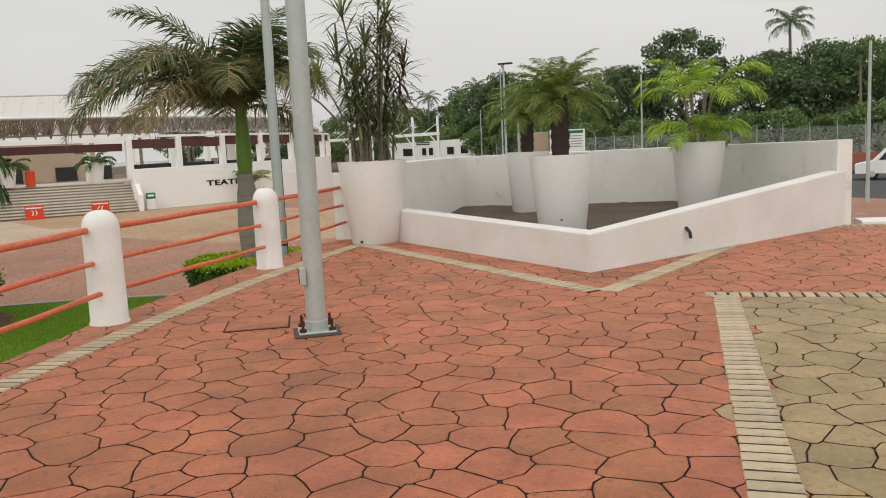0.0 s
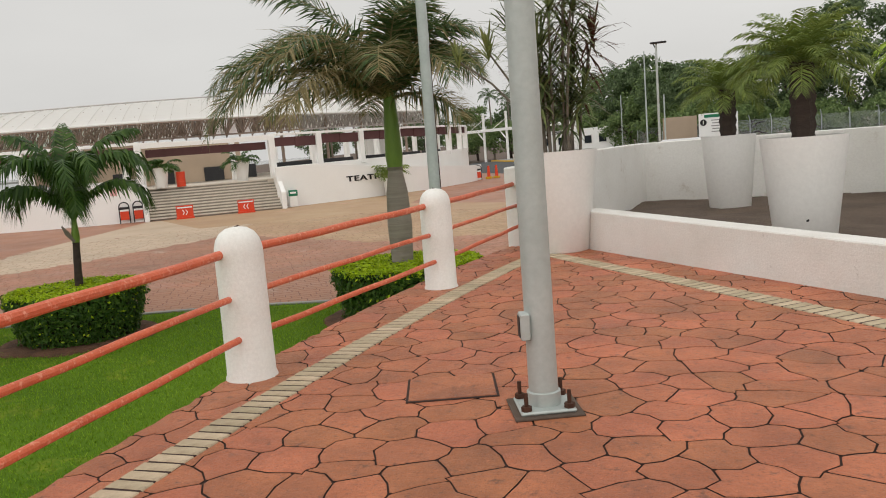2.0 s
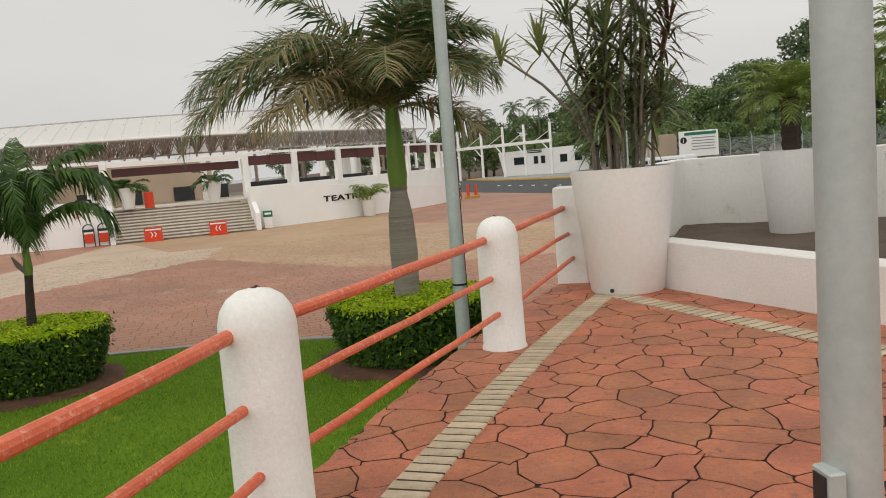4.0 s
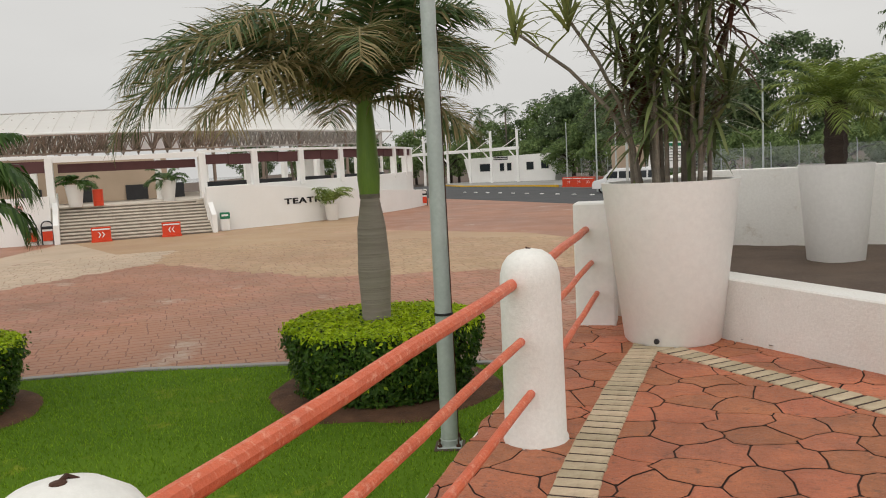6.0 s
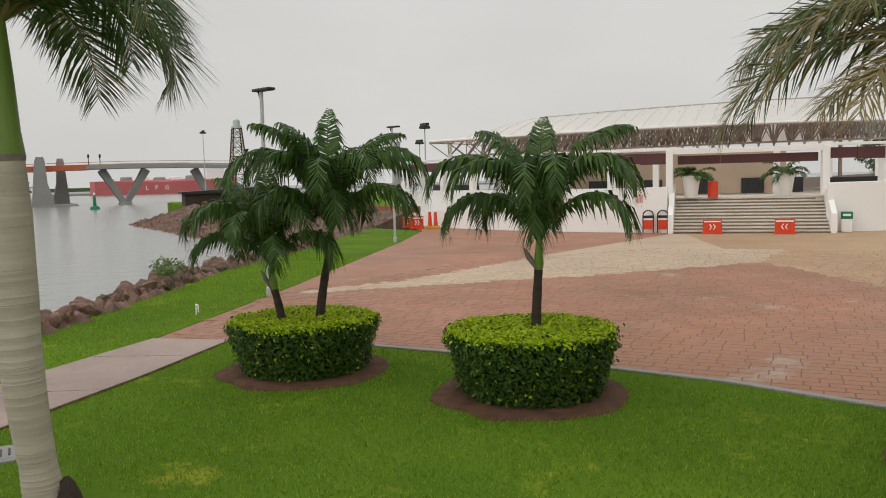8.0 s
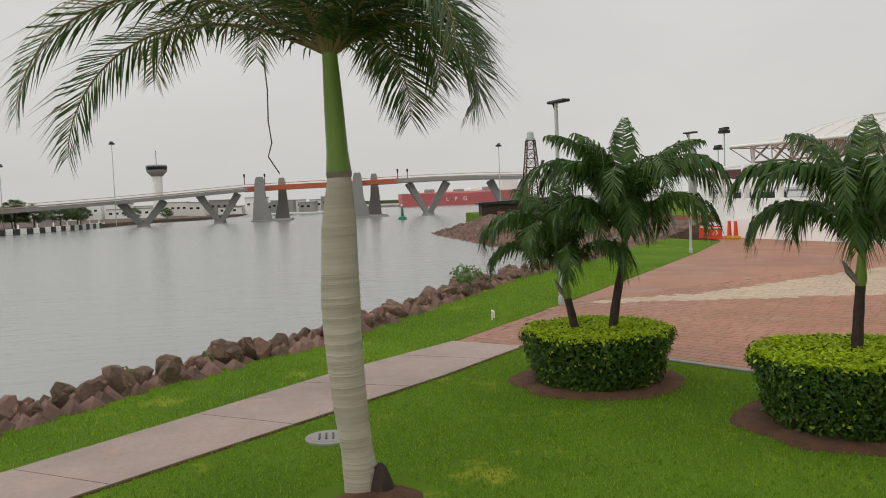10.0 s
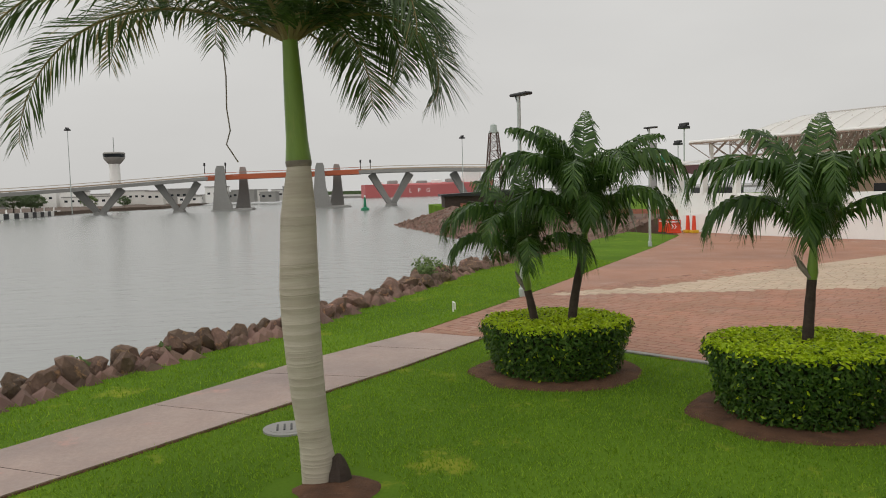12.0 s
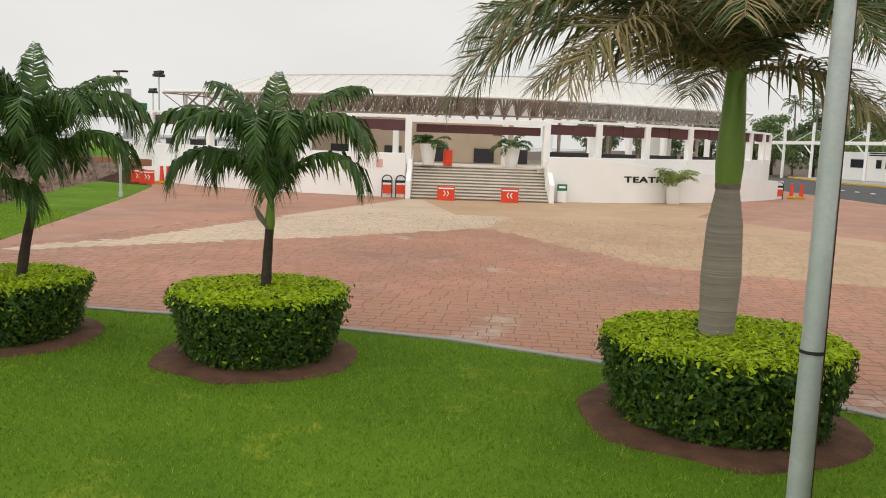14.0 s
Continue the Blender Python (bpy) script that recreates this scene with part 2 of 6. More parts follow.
RED = stamped("stamped_concrete_red", (0.6, 0.21, 0.1), (0.37, 0.127, 0.064), (0.16, 0.075, 0.053))
RED_J = stamped("stamped_concrete_red_field", (0.6, 0.21, 0.1), (0.37, 0.127, 0.064), (0.16, 0.075, 0.053), True)
OCHRE = stamped("stamped_concrete_ochre", (0.52, 0.38, 0.2), (0.34, 0.24, 0.125), (0.19, 0.14, 0.085), True)
JOINT = paint("joint_grout", (0.055, 0.03, 0.023), (0.033, 0.019, 0.016), 0.9, 3, 40, 0.6, 0.3)
BRICK = paint("sandstone_brick", (0.58, 0.48, 0.33), (0.4, 0.31, 0.21), 0.8, 6, 60, 0.8, 0.5, rnd=0.18, spots=(0.24, 0.18, 0.12), spot_scale=12, spot_at=0.61)
WHITE = paint("white_wall_paint", (0.88, 0.87, 0.845), (0.8, 0.785, 0.755), 0.65, 0.7, 25, 0.5, 0.12)
SOILED = paint("soiled_white_paint", (0.86, 0.845, 0.81), (0.76, 0.735, 0.69), 0.7, 1.1, 30, 0.6, 0.2, spots=(0.6, 0.55, 0.48), spot_scale=2.2, spot_at=0.6)
MILDEW = paint("mildewed_white_paint", (0.85, 0.835, 0.8), (0.72, 0.69, 0.64), 0.75, 1.3, 60, 0.8, 0.4, spots=(0.36, 0.33, 0.29), spot_scale=6.5, spot_at=0.645)
POSTMAT = paint("chipped_post_paint", (0.86, 0.85, 0.81), (0.74, 0.72, 0.67), 0.6, 2.2, 45, 0.7, 0.25, spots=(0.4, 0.37, 0.32), spot_scale=11.0, spot_at=0.69)
POTMAT = paint("white_planter_paint", (0.87, 0.86, 0.83), (0.79, 0.775, 0.745), 0.5, 1.2, 22, 0.5, 0.06, spots=(0.45, 0.42, 0.38), spot_scale=6.0, spot_at=0.72)
RAIL = paint("orange_rail_paint", (0.74, 0.17, 0.08), (0.56, 0.11, 0.05), 0.42, 5, 60, 0.8, 0.35, spots=(0.78, 0.36, 0.25), spot_scale=26, spot_at=0.54)
STEEL = paint("galvanised_steel", (0.5, 0.54, 0.52), (0.38, 0.42, 0.4), 0.5, 2.5, 24, 0.7, 0.08, metal=0.25, spots=(0.3, 0.31, 0.28), spot_scale=7, spot_at=0.66)
RUST = paint("rusty_bolt", (0.1, 0.045, 0.025), (0.05, 0.025, 0.02), 0.75, 20, 90, 0.7, 0.3, metal=0.3)
DARK = paint("dark_metal", (0.03, 0.03, 0.032), (0.018, 0.018, 0.02), 0.45, 3, 50, 0.5, 0.05)
SOIL = paint("damp_soil", (0.14, 0.1, 0.075), (0.08, 0.058, 0.045), 0.95, 1.2, 35, 0.8, 0.8, spots=(0.25, 0.2, 0.15), spot_scale=8, spot_at=0.64)
MULCH = paint("brown_mulch_soil", (0.19, 0.095, 0.052), (0.075, 0.038, 0.023), 0.95, 3, 40, 0.9, 1.0, spots=(0.3, 0.19, 0.12), spot_scale=7, spot_at=0.62, relief=0.05)
LAWN_M = paint("lawn_turf", (0.125, 0.22, 0.018), (0.07, 0.14, 0.012), 0.95, 0.35, 18, 0.9, 0.6, spots=(0.28, 0.3, 0.035), spot_scale=0.55, spot_at=0.58, spec=0.05)
GRASS = leaf("grass_blade", (0.188, 0.31, 0.022), (0.096, 0.195, 0.014), 0.7, 0.5, 0.35)
PLAZA_RED = paint("plaza_paver_red", (0.4, 0.18, 0.1), (0.25, 0.12, 0.075), 0.5, 0.22, 9, 0.85, 0.3, spots=(0.44, 0.34, 0.26), spot_scale=0.45, spot_at=0.6, island=0.12)
PLAZA_CREAM = paint("plaza_paver_cream", (0.54, 0.42, 0.3), (0.42, 0.32, 0.23), 0.6, 0.25, 9, 0.8, 0.2, spots=(0.36, 0.31, 0.24), spot_scale=0.6, spot_at=0.64, island=0.1)
PLAZA_OCHRE = paint("plaza_paver_ochre", (0.45, 0.31, 0.18), (0.36, 0.22, 0.13), 0.6, 0.2, 9, 0.8, 0.2, spots=(0.52, 0.3, 0.21), spot_scale=0.35, spot_at=0.58, island=0.1)
WALKWAY = paint("worn_concrete_walk", (0.4, 0.29, 0.245), (0.23, 0.17, 0.15), 0.45, 0.6, 12, 0.85, 0.25, spots=(0.46, 0.25, 0.2), spot_scale=0.8, spot_at=0.57)
ASPHALT = paint("asphalt", (0.075, 0.077, 0.08), (0.05, 0.05, 0.052), 0.8, 0.3, 60, 0.6, 0.3)
CONC = paint("grey_concrete", (0.36, 0.35, 0.33), (0.25, 0.245, 0.235), 0.8, 0.15, 6, 0.7, 0.15)
TRUNK_GREY = paint("weathered_ringed_bark", (0.34, 0.3, 0.25), (0.2, 0.17, 0.14), 0.85, 1.2, 9, 0.7, 0.35, stretch=(0.25, 0.25, 3.2), spots=(0.14, 0.115, 0.09), spot_scale=3, spot_at=0.64)
TRUNK = paint("grey_ringed_bark", (0.5, 0.45, 0.37), (0.3, 0.26, 0.2), 0.85, 1.2, 9, 0.7, 0.35, stretch=(0.25, 0.25, 3.2), spots=(0.2, 0.165, 0.125), spot_scale=3, spot_at=0.64)
SHAFT = paint("green_crownshaft", (0.18, 0.28, 0.04), (0.11, 0.2, 0.03), 0.4, 1.5, 14, 0.7, 0.05, stretch=(3, 3, 0.5), spots=(0.24, 0.28, 0.05), spot_scale=1.2, spot_at=0.58)
BARK = paint("dark_palm_bark", (0.07, 0.05, 0.04), (0.04, 0.03, 0.025), 0.9, 4, 30, 0.8, 0.8, stretch=(1, 1, 2.5))
CANE = paint("pale_cane", (0.26, 0.22, 0.17), (0.14, 0.12, 0.1), 0.8, 4, 30, 0.8, 0.4, stretch=(1, 1, 3))
ROYAL = leaf("royal_leaflet", (0.085, 0.14, 0.045), (0.04, 0.07, 0.024), 0.45, 0.5, 0.22)
ROYAL_DRY = leaf("royal_leaflet_dry", (0.3, 0.25, 0.12), (0.2, 0.16, 0.08), 0.6, 0.35)
ADON = leaf("manila_palm_leaflet", (0.06, 0.12, 0.022), (0.025, 0.06, 0.012), 0.36, 0.5, 0.18)
DATE = leaf("pygmy_date_leaflet", (0.2, 0.26, 0.06), (0.11, 0.16, 0.04), 0.45, 0.4)
ARECA = leaf("areca_leaflet", (0.3, 0.43, 0.05), (0.17, 0.28, 0.035), 0.4, 0.4)
STRAP = leaf("dracaena_strap_leaf", (0.15, 0.185, 0.07), (0.07, 0.09, 0.04), 0.4, 0.65)
STRAP_Y = leaf("dracaena_young_leaf", (0.25, 0.28, 0.1), (0.15, 0.17, 0.06), 0.45, 0.4)
STRAP_R = leaf("dracaena_bronze_leaf", (0.11, 0.05, 0.03), (0.06, 0.03, 0.02), 0.45, 0.4)
# Near-black colour carries the shade deep between the hedge's leaves.
HEDGE_IN = paint("hedge_shaded_core", (0.03, 0.035, 0.012), (0.015, 0.017, 0.008), 0.9, 4, 40, 0.8, 0.6)
# Leaf green with the shading of the hedge sides darkened into it.
HEDGE = leaf("hedge_leaf_shade_darkened", (0.055, 0.122, 0.012), (0.023, 0.058, 0.008), 0.45, 0.55, 0.2)
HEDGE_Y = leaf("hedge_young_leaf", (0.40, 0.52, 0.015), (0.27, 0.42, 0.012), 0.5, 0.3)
# Green lightened and greyed to carry the haze over the far trees.
TREE = leaf("broad_tree_hazed_leaf", (0.115, 0.165, 0.075), (0.06, 0.095, 0.045), 0.7, 0.55)
TREE2 = leaf("light_tree_leaf", (0.15, 0.215, 0.075), (0.085, 0.135, 0.05), 0.7, 0.5)
BROWN = paint("brown_beam_paint", (0.11, 0.045, 0.045), (0.075, 0.032, 0.032), 0.6, 1, 20, 0.6, 0.05)
TAN = paint("tan_plaster", (0.44, 0.34, 0.25), (0.36, 0.28, 0.2), 0.8, 0.6, 20, 0.5, 0.1)
MEMB = paint("white_membrane_roof", (0.78, 0.765, 0.73), (0.66, 0.63, 0.59), 0.5, 0.3, 4, 0.6, 0.05)
# Rust and shade together give this brown; TRUSS_W pales struts against bright sky.
TRUSS = paint("rusty_shaded_truss", (0.42, 0.33, 0.27), (0.3, 0.22, 0.18), 0.7, 1, 20, 0.6, 0.05)
TRUSS_W = paint("pale_truss", (0.5, 0.47, 0.44), (0.36, 0.33, 0.3), 0.6, 1, 20, 0.6, 0.05)
STEP = paint("stair_concrete", (0.68, 0.61, 0.52), (0.54, 0.48, 0.4), 0.75, 0.8, 15, 0.6, 0.15)
# Darker copy of STEP: shade under each nosing, put into the colour.
RISER = paint("stair_riser_shaded_concrete", (0.34, 0.3, 0.25), (0.24, 0.21, 0.17), 0.85, 0.8, 15, 0.6, 0.15)
ORANGE = paint("orange_barrier_plastic", (0.72, 0.07, 0.025), (0.55, 0.05, 0.02), 0.4, 2, 30, 0.5, 0.05)
GREEN = paint("green_paint", (0.02, 0.2, 0.1), (0.015, 0.13, 0.07), 0.5, 2, 30, 0.5, 0.05)
BLACK = paint("black_lettering", (0.018, 0.018, 0.018), (0.012, 0.012, 0.012), 0.5, 2, 30, 0.4, 0.0)
YELLOW = paint("yellow_paint", (0.7, 0.42, 0.03), (0.5, 0.3, 0.02), 0.5, 2, 30, 0.5, 0.05)
ROCK = paint("riprap_rock", (0.22, 0.14, 0.1), (0.085, 0.06, 0.05), 0.85, 1.6, 9, 0.9, 0.9, spots=(0.4, 0.23, 0.12), spot_scale=1.4, spot_at=0.55, rnd=0.35, relief=0.05)
GRAVEL = paint("red_rubble_bank", (0.24, 0.15, 0.115), (0.13, 0.085, 0.07), 0.9, 0.8, 6, 0.85, 0.8, island=0.3)
# Hull red paled, so that distance haze sits in the colour.
SHIPRED = paint("ship_red_haze_paled", (0.5, 0.14, 0.14), (0.42, 0.11, 0.11), 0.6, 0.05, 1, 0.5, 0.0)
BRIDGE_O = paint("orange_bridge_steel", (0.5, 0.13, 0.06), (0.4, 0.1, 0.05), 0.6, 0.1, 2, 0.5, 0.0)
BRIDGE_G = paint("bridge_concrete", (0.3, 0.295, 0.28), (0.22, 0.215, 0.21), 0.8, 0.08, 2, 0.6, 0.05)
BRICKWALL = paint("red_brick_wall_far", (0.33, 0.12, 0.08), (0.24, 0.09, 0.06), 0.8, 0.6, 8, 0.6, 0.1)
GLASS = paint("dark_window_glass", (0.02, 0.025, 0.03), (0.012, 0.015, 0.018), 0.08, 1, 10, 0.3, 0.0)
CARW = paint("white_car_paint", (0.75, 0.75, 0.75), (0.66, 0.66, 0.66), 0.25, 1, 20, 0.3, 0.0, coat=0.6)
RUBBER = paint("tyre_rubber", (0.02, 0.02, 0.02), (0.012, 0.012, 0.012), 0.85, 5, 40, 0.5, 0.1)

WATER_M = bpy.data.materials.new("harbour_water")
WATER_M.use_nodes = True
_n, _l = WATER_M.node_tree.nodes, WATER_M.node_tree.links
_b = _n["Principled BSDF"]
_b.inputs["Base Color"].default_value = (0.24, 0.25, 0.24, 1)
_b.inputs["Roughness"].default_value, _b.inputs["IOR"].default_value = 0.2, 1.33
_c = _n.new("ShaderNodeTexCoord")
_m = _n.new("ShaderNodeMapping")
_m.inputs["Rotation"].default_value = (0, 0, 0.3)
_m.inputs["Scale"].default_value = (1.0, 0.35, 1.0)
_l.new(_c.outputs["Object"], _m.inputs["Vector"])
_w = _n.new("ShaderNodeTexNoise")
_w.inputs["Scale"].default_value, _w.inputs["Detail"].default_value = 1.4, 6.0
_l.new(_m.outputs[0], _w.inputs["Vector"])
_p = _n.new("ShaderNodeBump")
_p.inputs["Strength"].default_value, _p.inputs["Distance"].default_value = 0.7, 0.06
_l.new(_w.outputs[0], _p.inputs["Height"])
_l.new(_p.outputs[0], _b.inputs["Normal"])

MEMB_T = leaf("translucent_membrane", (0.86, 0.845, 0.81), (0.78, 0.755, 0.72), 0.5, 0.0, 0.28)

# ---- the terrace on which the walk goes ----
LAWN, SEA = -1.95, -3.0
AC, AR = (25.4, 10.0), 30.0          # centre and radius of the terrace's curved border


def arc(r, y):
    return (AC[0] - math.sqrt(r * r - (y - AC[1]) ** 2), y)


BACK = [(-4.72, 12.35), (-4.55, 15.0), (-4.4, 17.7), (-2.2, 17.85), (0.2, 17.6), (1.5, 16.4), (2.25, 14.6), (2.5, 12.75)]
LOW = [(-3.93, 11.76), (-0.79, 8.77), (2.41, 12.85)]
rim = [arc(AR + 0.54, y) for y in np.linspace(-9, 12.3, 24)]
outline = rim + BACK[1:] + [(9.5, 12.9), (9.5, -9)]
setting("terrace_base", Shape().prism(outline, LAWN - 0.3, -0.0105), [JOINT], "raised terrace slab with dark recessed joints", "terrace", smooth=False)
setting("retaining_wall", Shape().wall([arc(AR + 0.525, y) for y in np.linspace(-9, 12.3, 24)], 0.1, LAWN - 0.2, -0.03), [SOILED], "soiled white retaining wall under the railing", "wall")
for wname, line, tops, th, lab in (
        ("planter_wall_back", BACK, [1.16, 1.16, 1.16, 1.16, 1.17, 1.19, 1.21, 1.24], 0.2, "tall white curved planter wall"),
        ("planter_wall_front", LOW, [0.48, 0.415, 0.79], 0.28, "low white planter wall stained by mildew")):
    setting(wname, Shape().wall(line, th, -0.02, tops), [MILDEW if wname == "planter_wall_front" else SOILED], lab, "wall")
inner = [(-4.0, 11.7), (-0.7, 9.0), (2.35, 12.7), (2.2, 14.5), (1.45, 16.3), (0.2, 17.5), (-2.2, 17.75), (-4.3, 17.6), (-4.5, 14.9), (-4.62, 12.3)]
bed = Shape()
gx, gy = np.linspace(-4.7, 2.6, 40), np.linspace(8.9, 17.9, 48)
for i in range(len(gx)):
    for j in range(len(gy)):
        bed.v.append((gx[i], gy[j], 0.035 + 0.035 * noise.noise((gx[i] * 0.9, gy[j] * 0.9, 0)) + 0.02 * noise.noise((gx[i] * 5, gy[j] * 5, 3))))


def inside(p, poly):
    c = False
    for i in range(len(poly)):
        (x1, y1), (x2, y2) = poly[i], poly[i - 1]
        if (y1 > p[1]) != (y2 > p[1]) and p[0] < (x2 - x1) * (p[1] - y1) / (y2 - y1) + x1:
            c = not c
    return c


for i in range(len(gx) - 1):
    for j in range(len(gy) - 1):
        if inside((gx[i] + 0.09, gy[j] + 0.09), inner):
            a = i * len(gy) + j
            bed.f.append((a, a + len(gy), a + len(gy) + 1, a + 1))
            bed.m.append(0)
setting("planter_soil", bed, [SOIL], "bare damp soil in the planter", "soil")

# posts and rails
P = [(-3.45, -0.45), (-4.16, 2.72), (-4.755, 5.95), (-4.79, 9.05)]


def post(m, lab):
    t = thing("railing_post", m, lab, "post", "railing posts")
    s = Shape().lathe([(0.172, -0.01), (0.17, 0.012), (0.161, 0.03), (0.158, 0.4), (0.156, 0.83), (0.153, 0.87), (0.14, 0.92), (0.112, 0.962), (0.07, 0.99), (0.02, 1.0)], 32, wob=0.02)
    part("shaft", s, [POSTMAT], t)
    # Rusty stub stands for a small hole, and is added to every post.
    part("lifting_eye", Shape().lathe([(0.014, 0.985), (0.013, 1.002), (0.008, 1.004)], 9).tube([(0.0, 0.0, 0.999), (0.02, 0.008, 1.004), (0.034, 0.0, 0.994)], 0.005, 5), [RUST], t, "rusty stub standing for a small hole in the top")
    return t


for k, (x, y) in enumerate(P):
    post(pose(x, y, 0, 0, 0, 40 * k), "round-topped white concrete railing post, chipped paint")
ENDP = (-4.95, 12.1)
solid("end_pier", Shape().box((0, 0, 0.52), (0.34, 0.34, 1.08), 0.015), [POTMAT], "square white pier ending the railing beside the planter", "pier", m=pose(*ENDP, 0, 0, 0, 5))
chain = P + [ENDP]
for a, b in zip(chain[:-1], chain[1:]):
    d = (Vector(b) - Vector(a)).normalized() * 0.12
    for z, r, out in ((0.83, 0.03, 0.06), (0.55, 0.022, 0.02), (0.28, 0.022, -0.02)):
        off = Vector((-d.y, d.x)).normalized() * out
        p0, p1 = Vector(a) + d + off, Vector(b) - d + off
        pts = [p0.lerp(p1, k / 6) for k in range(7)]
        s = Shape().tube([(q.x, q.y, z + 0.004 * math.sin(k * 2.1 + z * 9)) for k, q in enumerate(pts)], r, 10)
        solid("rail", s, [RAIL], "orange-red painted steel pipe rail, flaking", "rail", "pipe rails")

# lamp pole with its base plate
def lamp_pole(m, h, r, lab, plate=True, kind="pole"):
    t = thing("light_pole", m, lab, "light pole", "galvanised poles")
    part("shaft", Shape().lathe([(r + 0.012, 0.03), (r + 0.012, 0.1), (r, 0.105), (r * 0.93, h * 0.4), (r * 0.7, h)], 20), [STEEL], t)
    if plate:
        part("base_plate", Shape().box((0, 0, 0.022), (0.29, 0.29, 0.02), 0.008), [STEEL], t)
        for x in (-0.112, 0.112):
            for y in (-0.112, 0.112):
                part("bolt", Shape().lathe([(0.011, 0.0), (0.011, 0.095)], 8, (x, y, 0.03)).lathe([(0.028, 0), (0.028, 0.025)], 6, (x, y, 0.032)), [RUST], t, "rusty anchor bolt")
        part("grout_pad", Shape().box((0, 0, 0.006), (0.36, 0.36, 0.014), 0.004), [SOIL], t, "chipped concrete pad")
    return t


lp = lamp_pole(pose(-2.66, 5.72, 0, 0, 0, 28), 8.0, 0.078, "galvanised steel light pole bolted to the terrace")
part("junction_box", Shape().box((-0.085, -0.03, 0.46), (0.05, 0.09, 0.14), 0.006), [STEEL], lp)
part("box_opening", Shape().box((-0.112, -0.03, 0.46), (0.006, 0.06, 0.11)), [DARK], lp)
lp2 = lamp_pole(pose(-7.08, 13.93, LAWN, 0, 0, 15), 8.5, 0.105, "galvanised light pole standing in the lawn")
part("strap", Shape().lathe([(0.112, 1.62), (0.112, 1.65)], 16), [DARK], lp2, "black cable strap")
part("cable", Shape().tube([(0.11, -0.03, 0.02), (0.112, -0.02, 0.5), (0.106, -0.03, 1.6), (0.1, -0.03, 3.0), (0.09, -0.02, 5)], 0.006, 5), [RUST], lp2)

# square access cover in the paving
solid("cover_frame", Shape().box((0, 0, 0), (0.53, 0.45, 0.008), 0.002), [JOINT], "dark gap framing the access cover", "frame", m=pose(-3.3, 5.95, 0.003, 0, 0, 25))
solid("access_cover", Shape().box((0, 0, 0), (0.5, 0.42, 0.012), 0.004), [RED_J], "square red access cover set in the paving", "cover", m=pose(-3.3, 5.95, 0.006, 0, 0, 25))


# ---- planters ----
def planter(m, lab, top=0.52, bot=0.37, h=1.24, sunk=0.0):
    t = thing("planter_pot", m, lab, "planter", "white planters")
    part("pot", Shape().lathe([(bot - 0.015, -sunk), (bot, 0.02), (top - 0.004, h - 0.02), (top, h), (top - 0.05, h), (top - 0.055, h - 0.09)], 48, cap=False), [POTMAT], t)
    part("soil", Shape().lathe([(top - 0.05, h - 0.09), (0.01, h - 0.07)], 24), [SOIL], t)
    return t


planter(pose(-4.27, 11.52, 0.0), "tall white tapered planter beside the railing's end")
planter(pose(-2.63, 16.0, 0.0), "white tapered planter standing in the soil bed", 0.435, 0.33, 1.22)
planter(pose(-1.45, 11.75, 0.0), "white tapered planter near the bed's corner", 0.465, 0.33, 1.21)
planter(pose(0.59, 15.4, 0.0), "white tapered planter against the tall wall", 0.47, 0.35, 1.27)


# ---- palms ----
def frond(s, base, az, elev, length, droop, n, leaf_len, leaf_w, hang, forward=0.55, rach=0.018, twist=0.0, bare=0.12, vee=0.25, slots=(0, 0), dry=0.0, curl=1.2, plume=0.0):
    """One pinnate frond: a bowed midrib with leaflets on both sides, which hang by their own weight."""
    az, e = radians(az), radians(elev)
    p = Vector(base)
    pts, dirs = [p.copy()], []
    for i in range(n):
        t = i / n
        e -= radians(droop) / n * (1 - curl / 2 + curl * t)
        d = Vector((math.cos(az) * math.cos(e), math.sin(az) * math.cos(e), math.sin(e)))
        dirs.append(d)
        p = p + d * length / n
        pts.append(p.copy())
        az += radians(twist) / n
    s.slot = slots[1]
    s.tube(pts[::3] + [pts[-1]], [rach * (1 - 0.85 * k / (len(pts[::3]))) for k in range(len(pts[::3]) + 1)], 5, False)
    for i in range(int(n * bare), n):
        t = (i - n * bare) / (n * (1 - bare))
        d = dirs[i]
        side = d.cross(Vector((0, 0, 1)))
        side = side.normalized() if side.length > 0.05 else Vector((math.sin(az), -math.cos(az), 0))
        up = side.cross(d).normalized()
        prof = leaf_len * (0.45 + 0.55 * math.sin(math.pi * min(1, 0.12 + 0.8 * t))) * (1 - 0.5 * max(0, t - 0.75) / 0.25)
        for sg in (-1, 1):
            fw = forward + 0.5 * t + random.uniform(-0.12, 0.12)
            dd = (side * sg + d * fw + up * (vee + random.uniform(-0.15, 0.2) + random.uniform(-plume, plume))).normalized()
            L = prof * random.uniform(0.82, 1.08)
            w = leaf_w * (0.7 + 0.5 * math.sin(math.pi * t))
            wide = d * w * 0.5
            a = pts[i] + d * random.uniform(0, length / n)
            g1 = Vector((0, 0, -hang * L * random.uniform(0.1, 0.35)))
            g2 = Vector((0, 0, -hang * L * random.uniform(0.7, 1.3)))
            b = a + dd * L * 0.5 + g1
            c = a + dd * L * (1 - 0.22 * hang) + g2
            s.slot = slots[1] if random.random() < dry else slots[0]
            s.add([a - wide * 0.5, a + wide * 0.5, b + wide, b - wide, c], [(0, 1, 2, 3), (3, 2, 4)])
    s.slot = 0


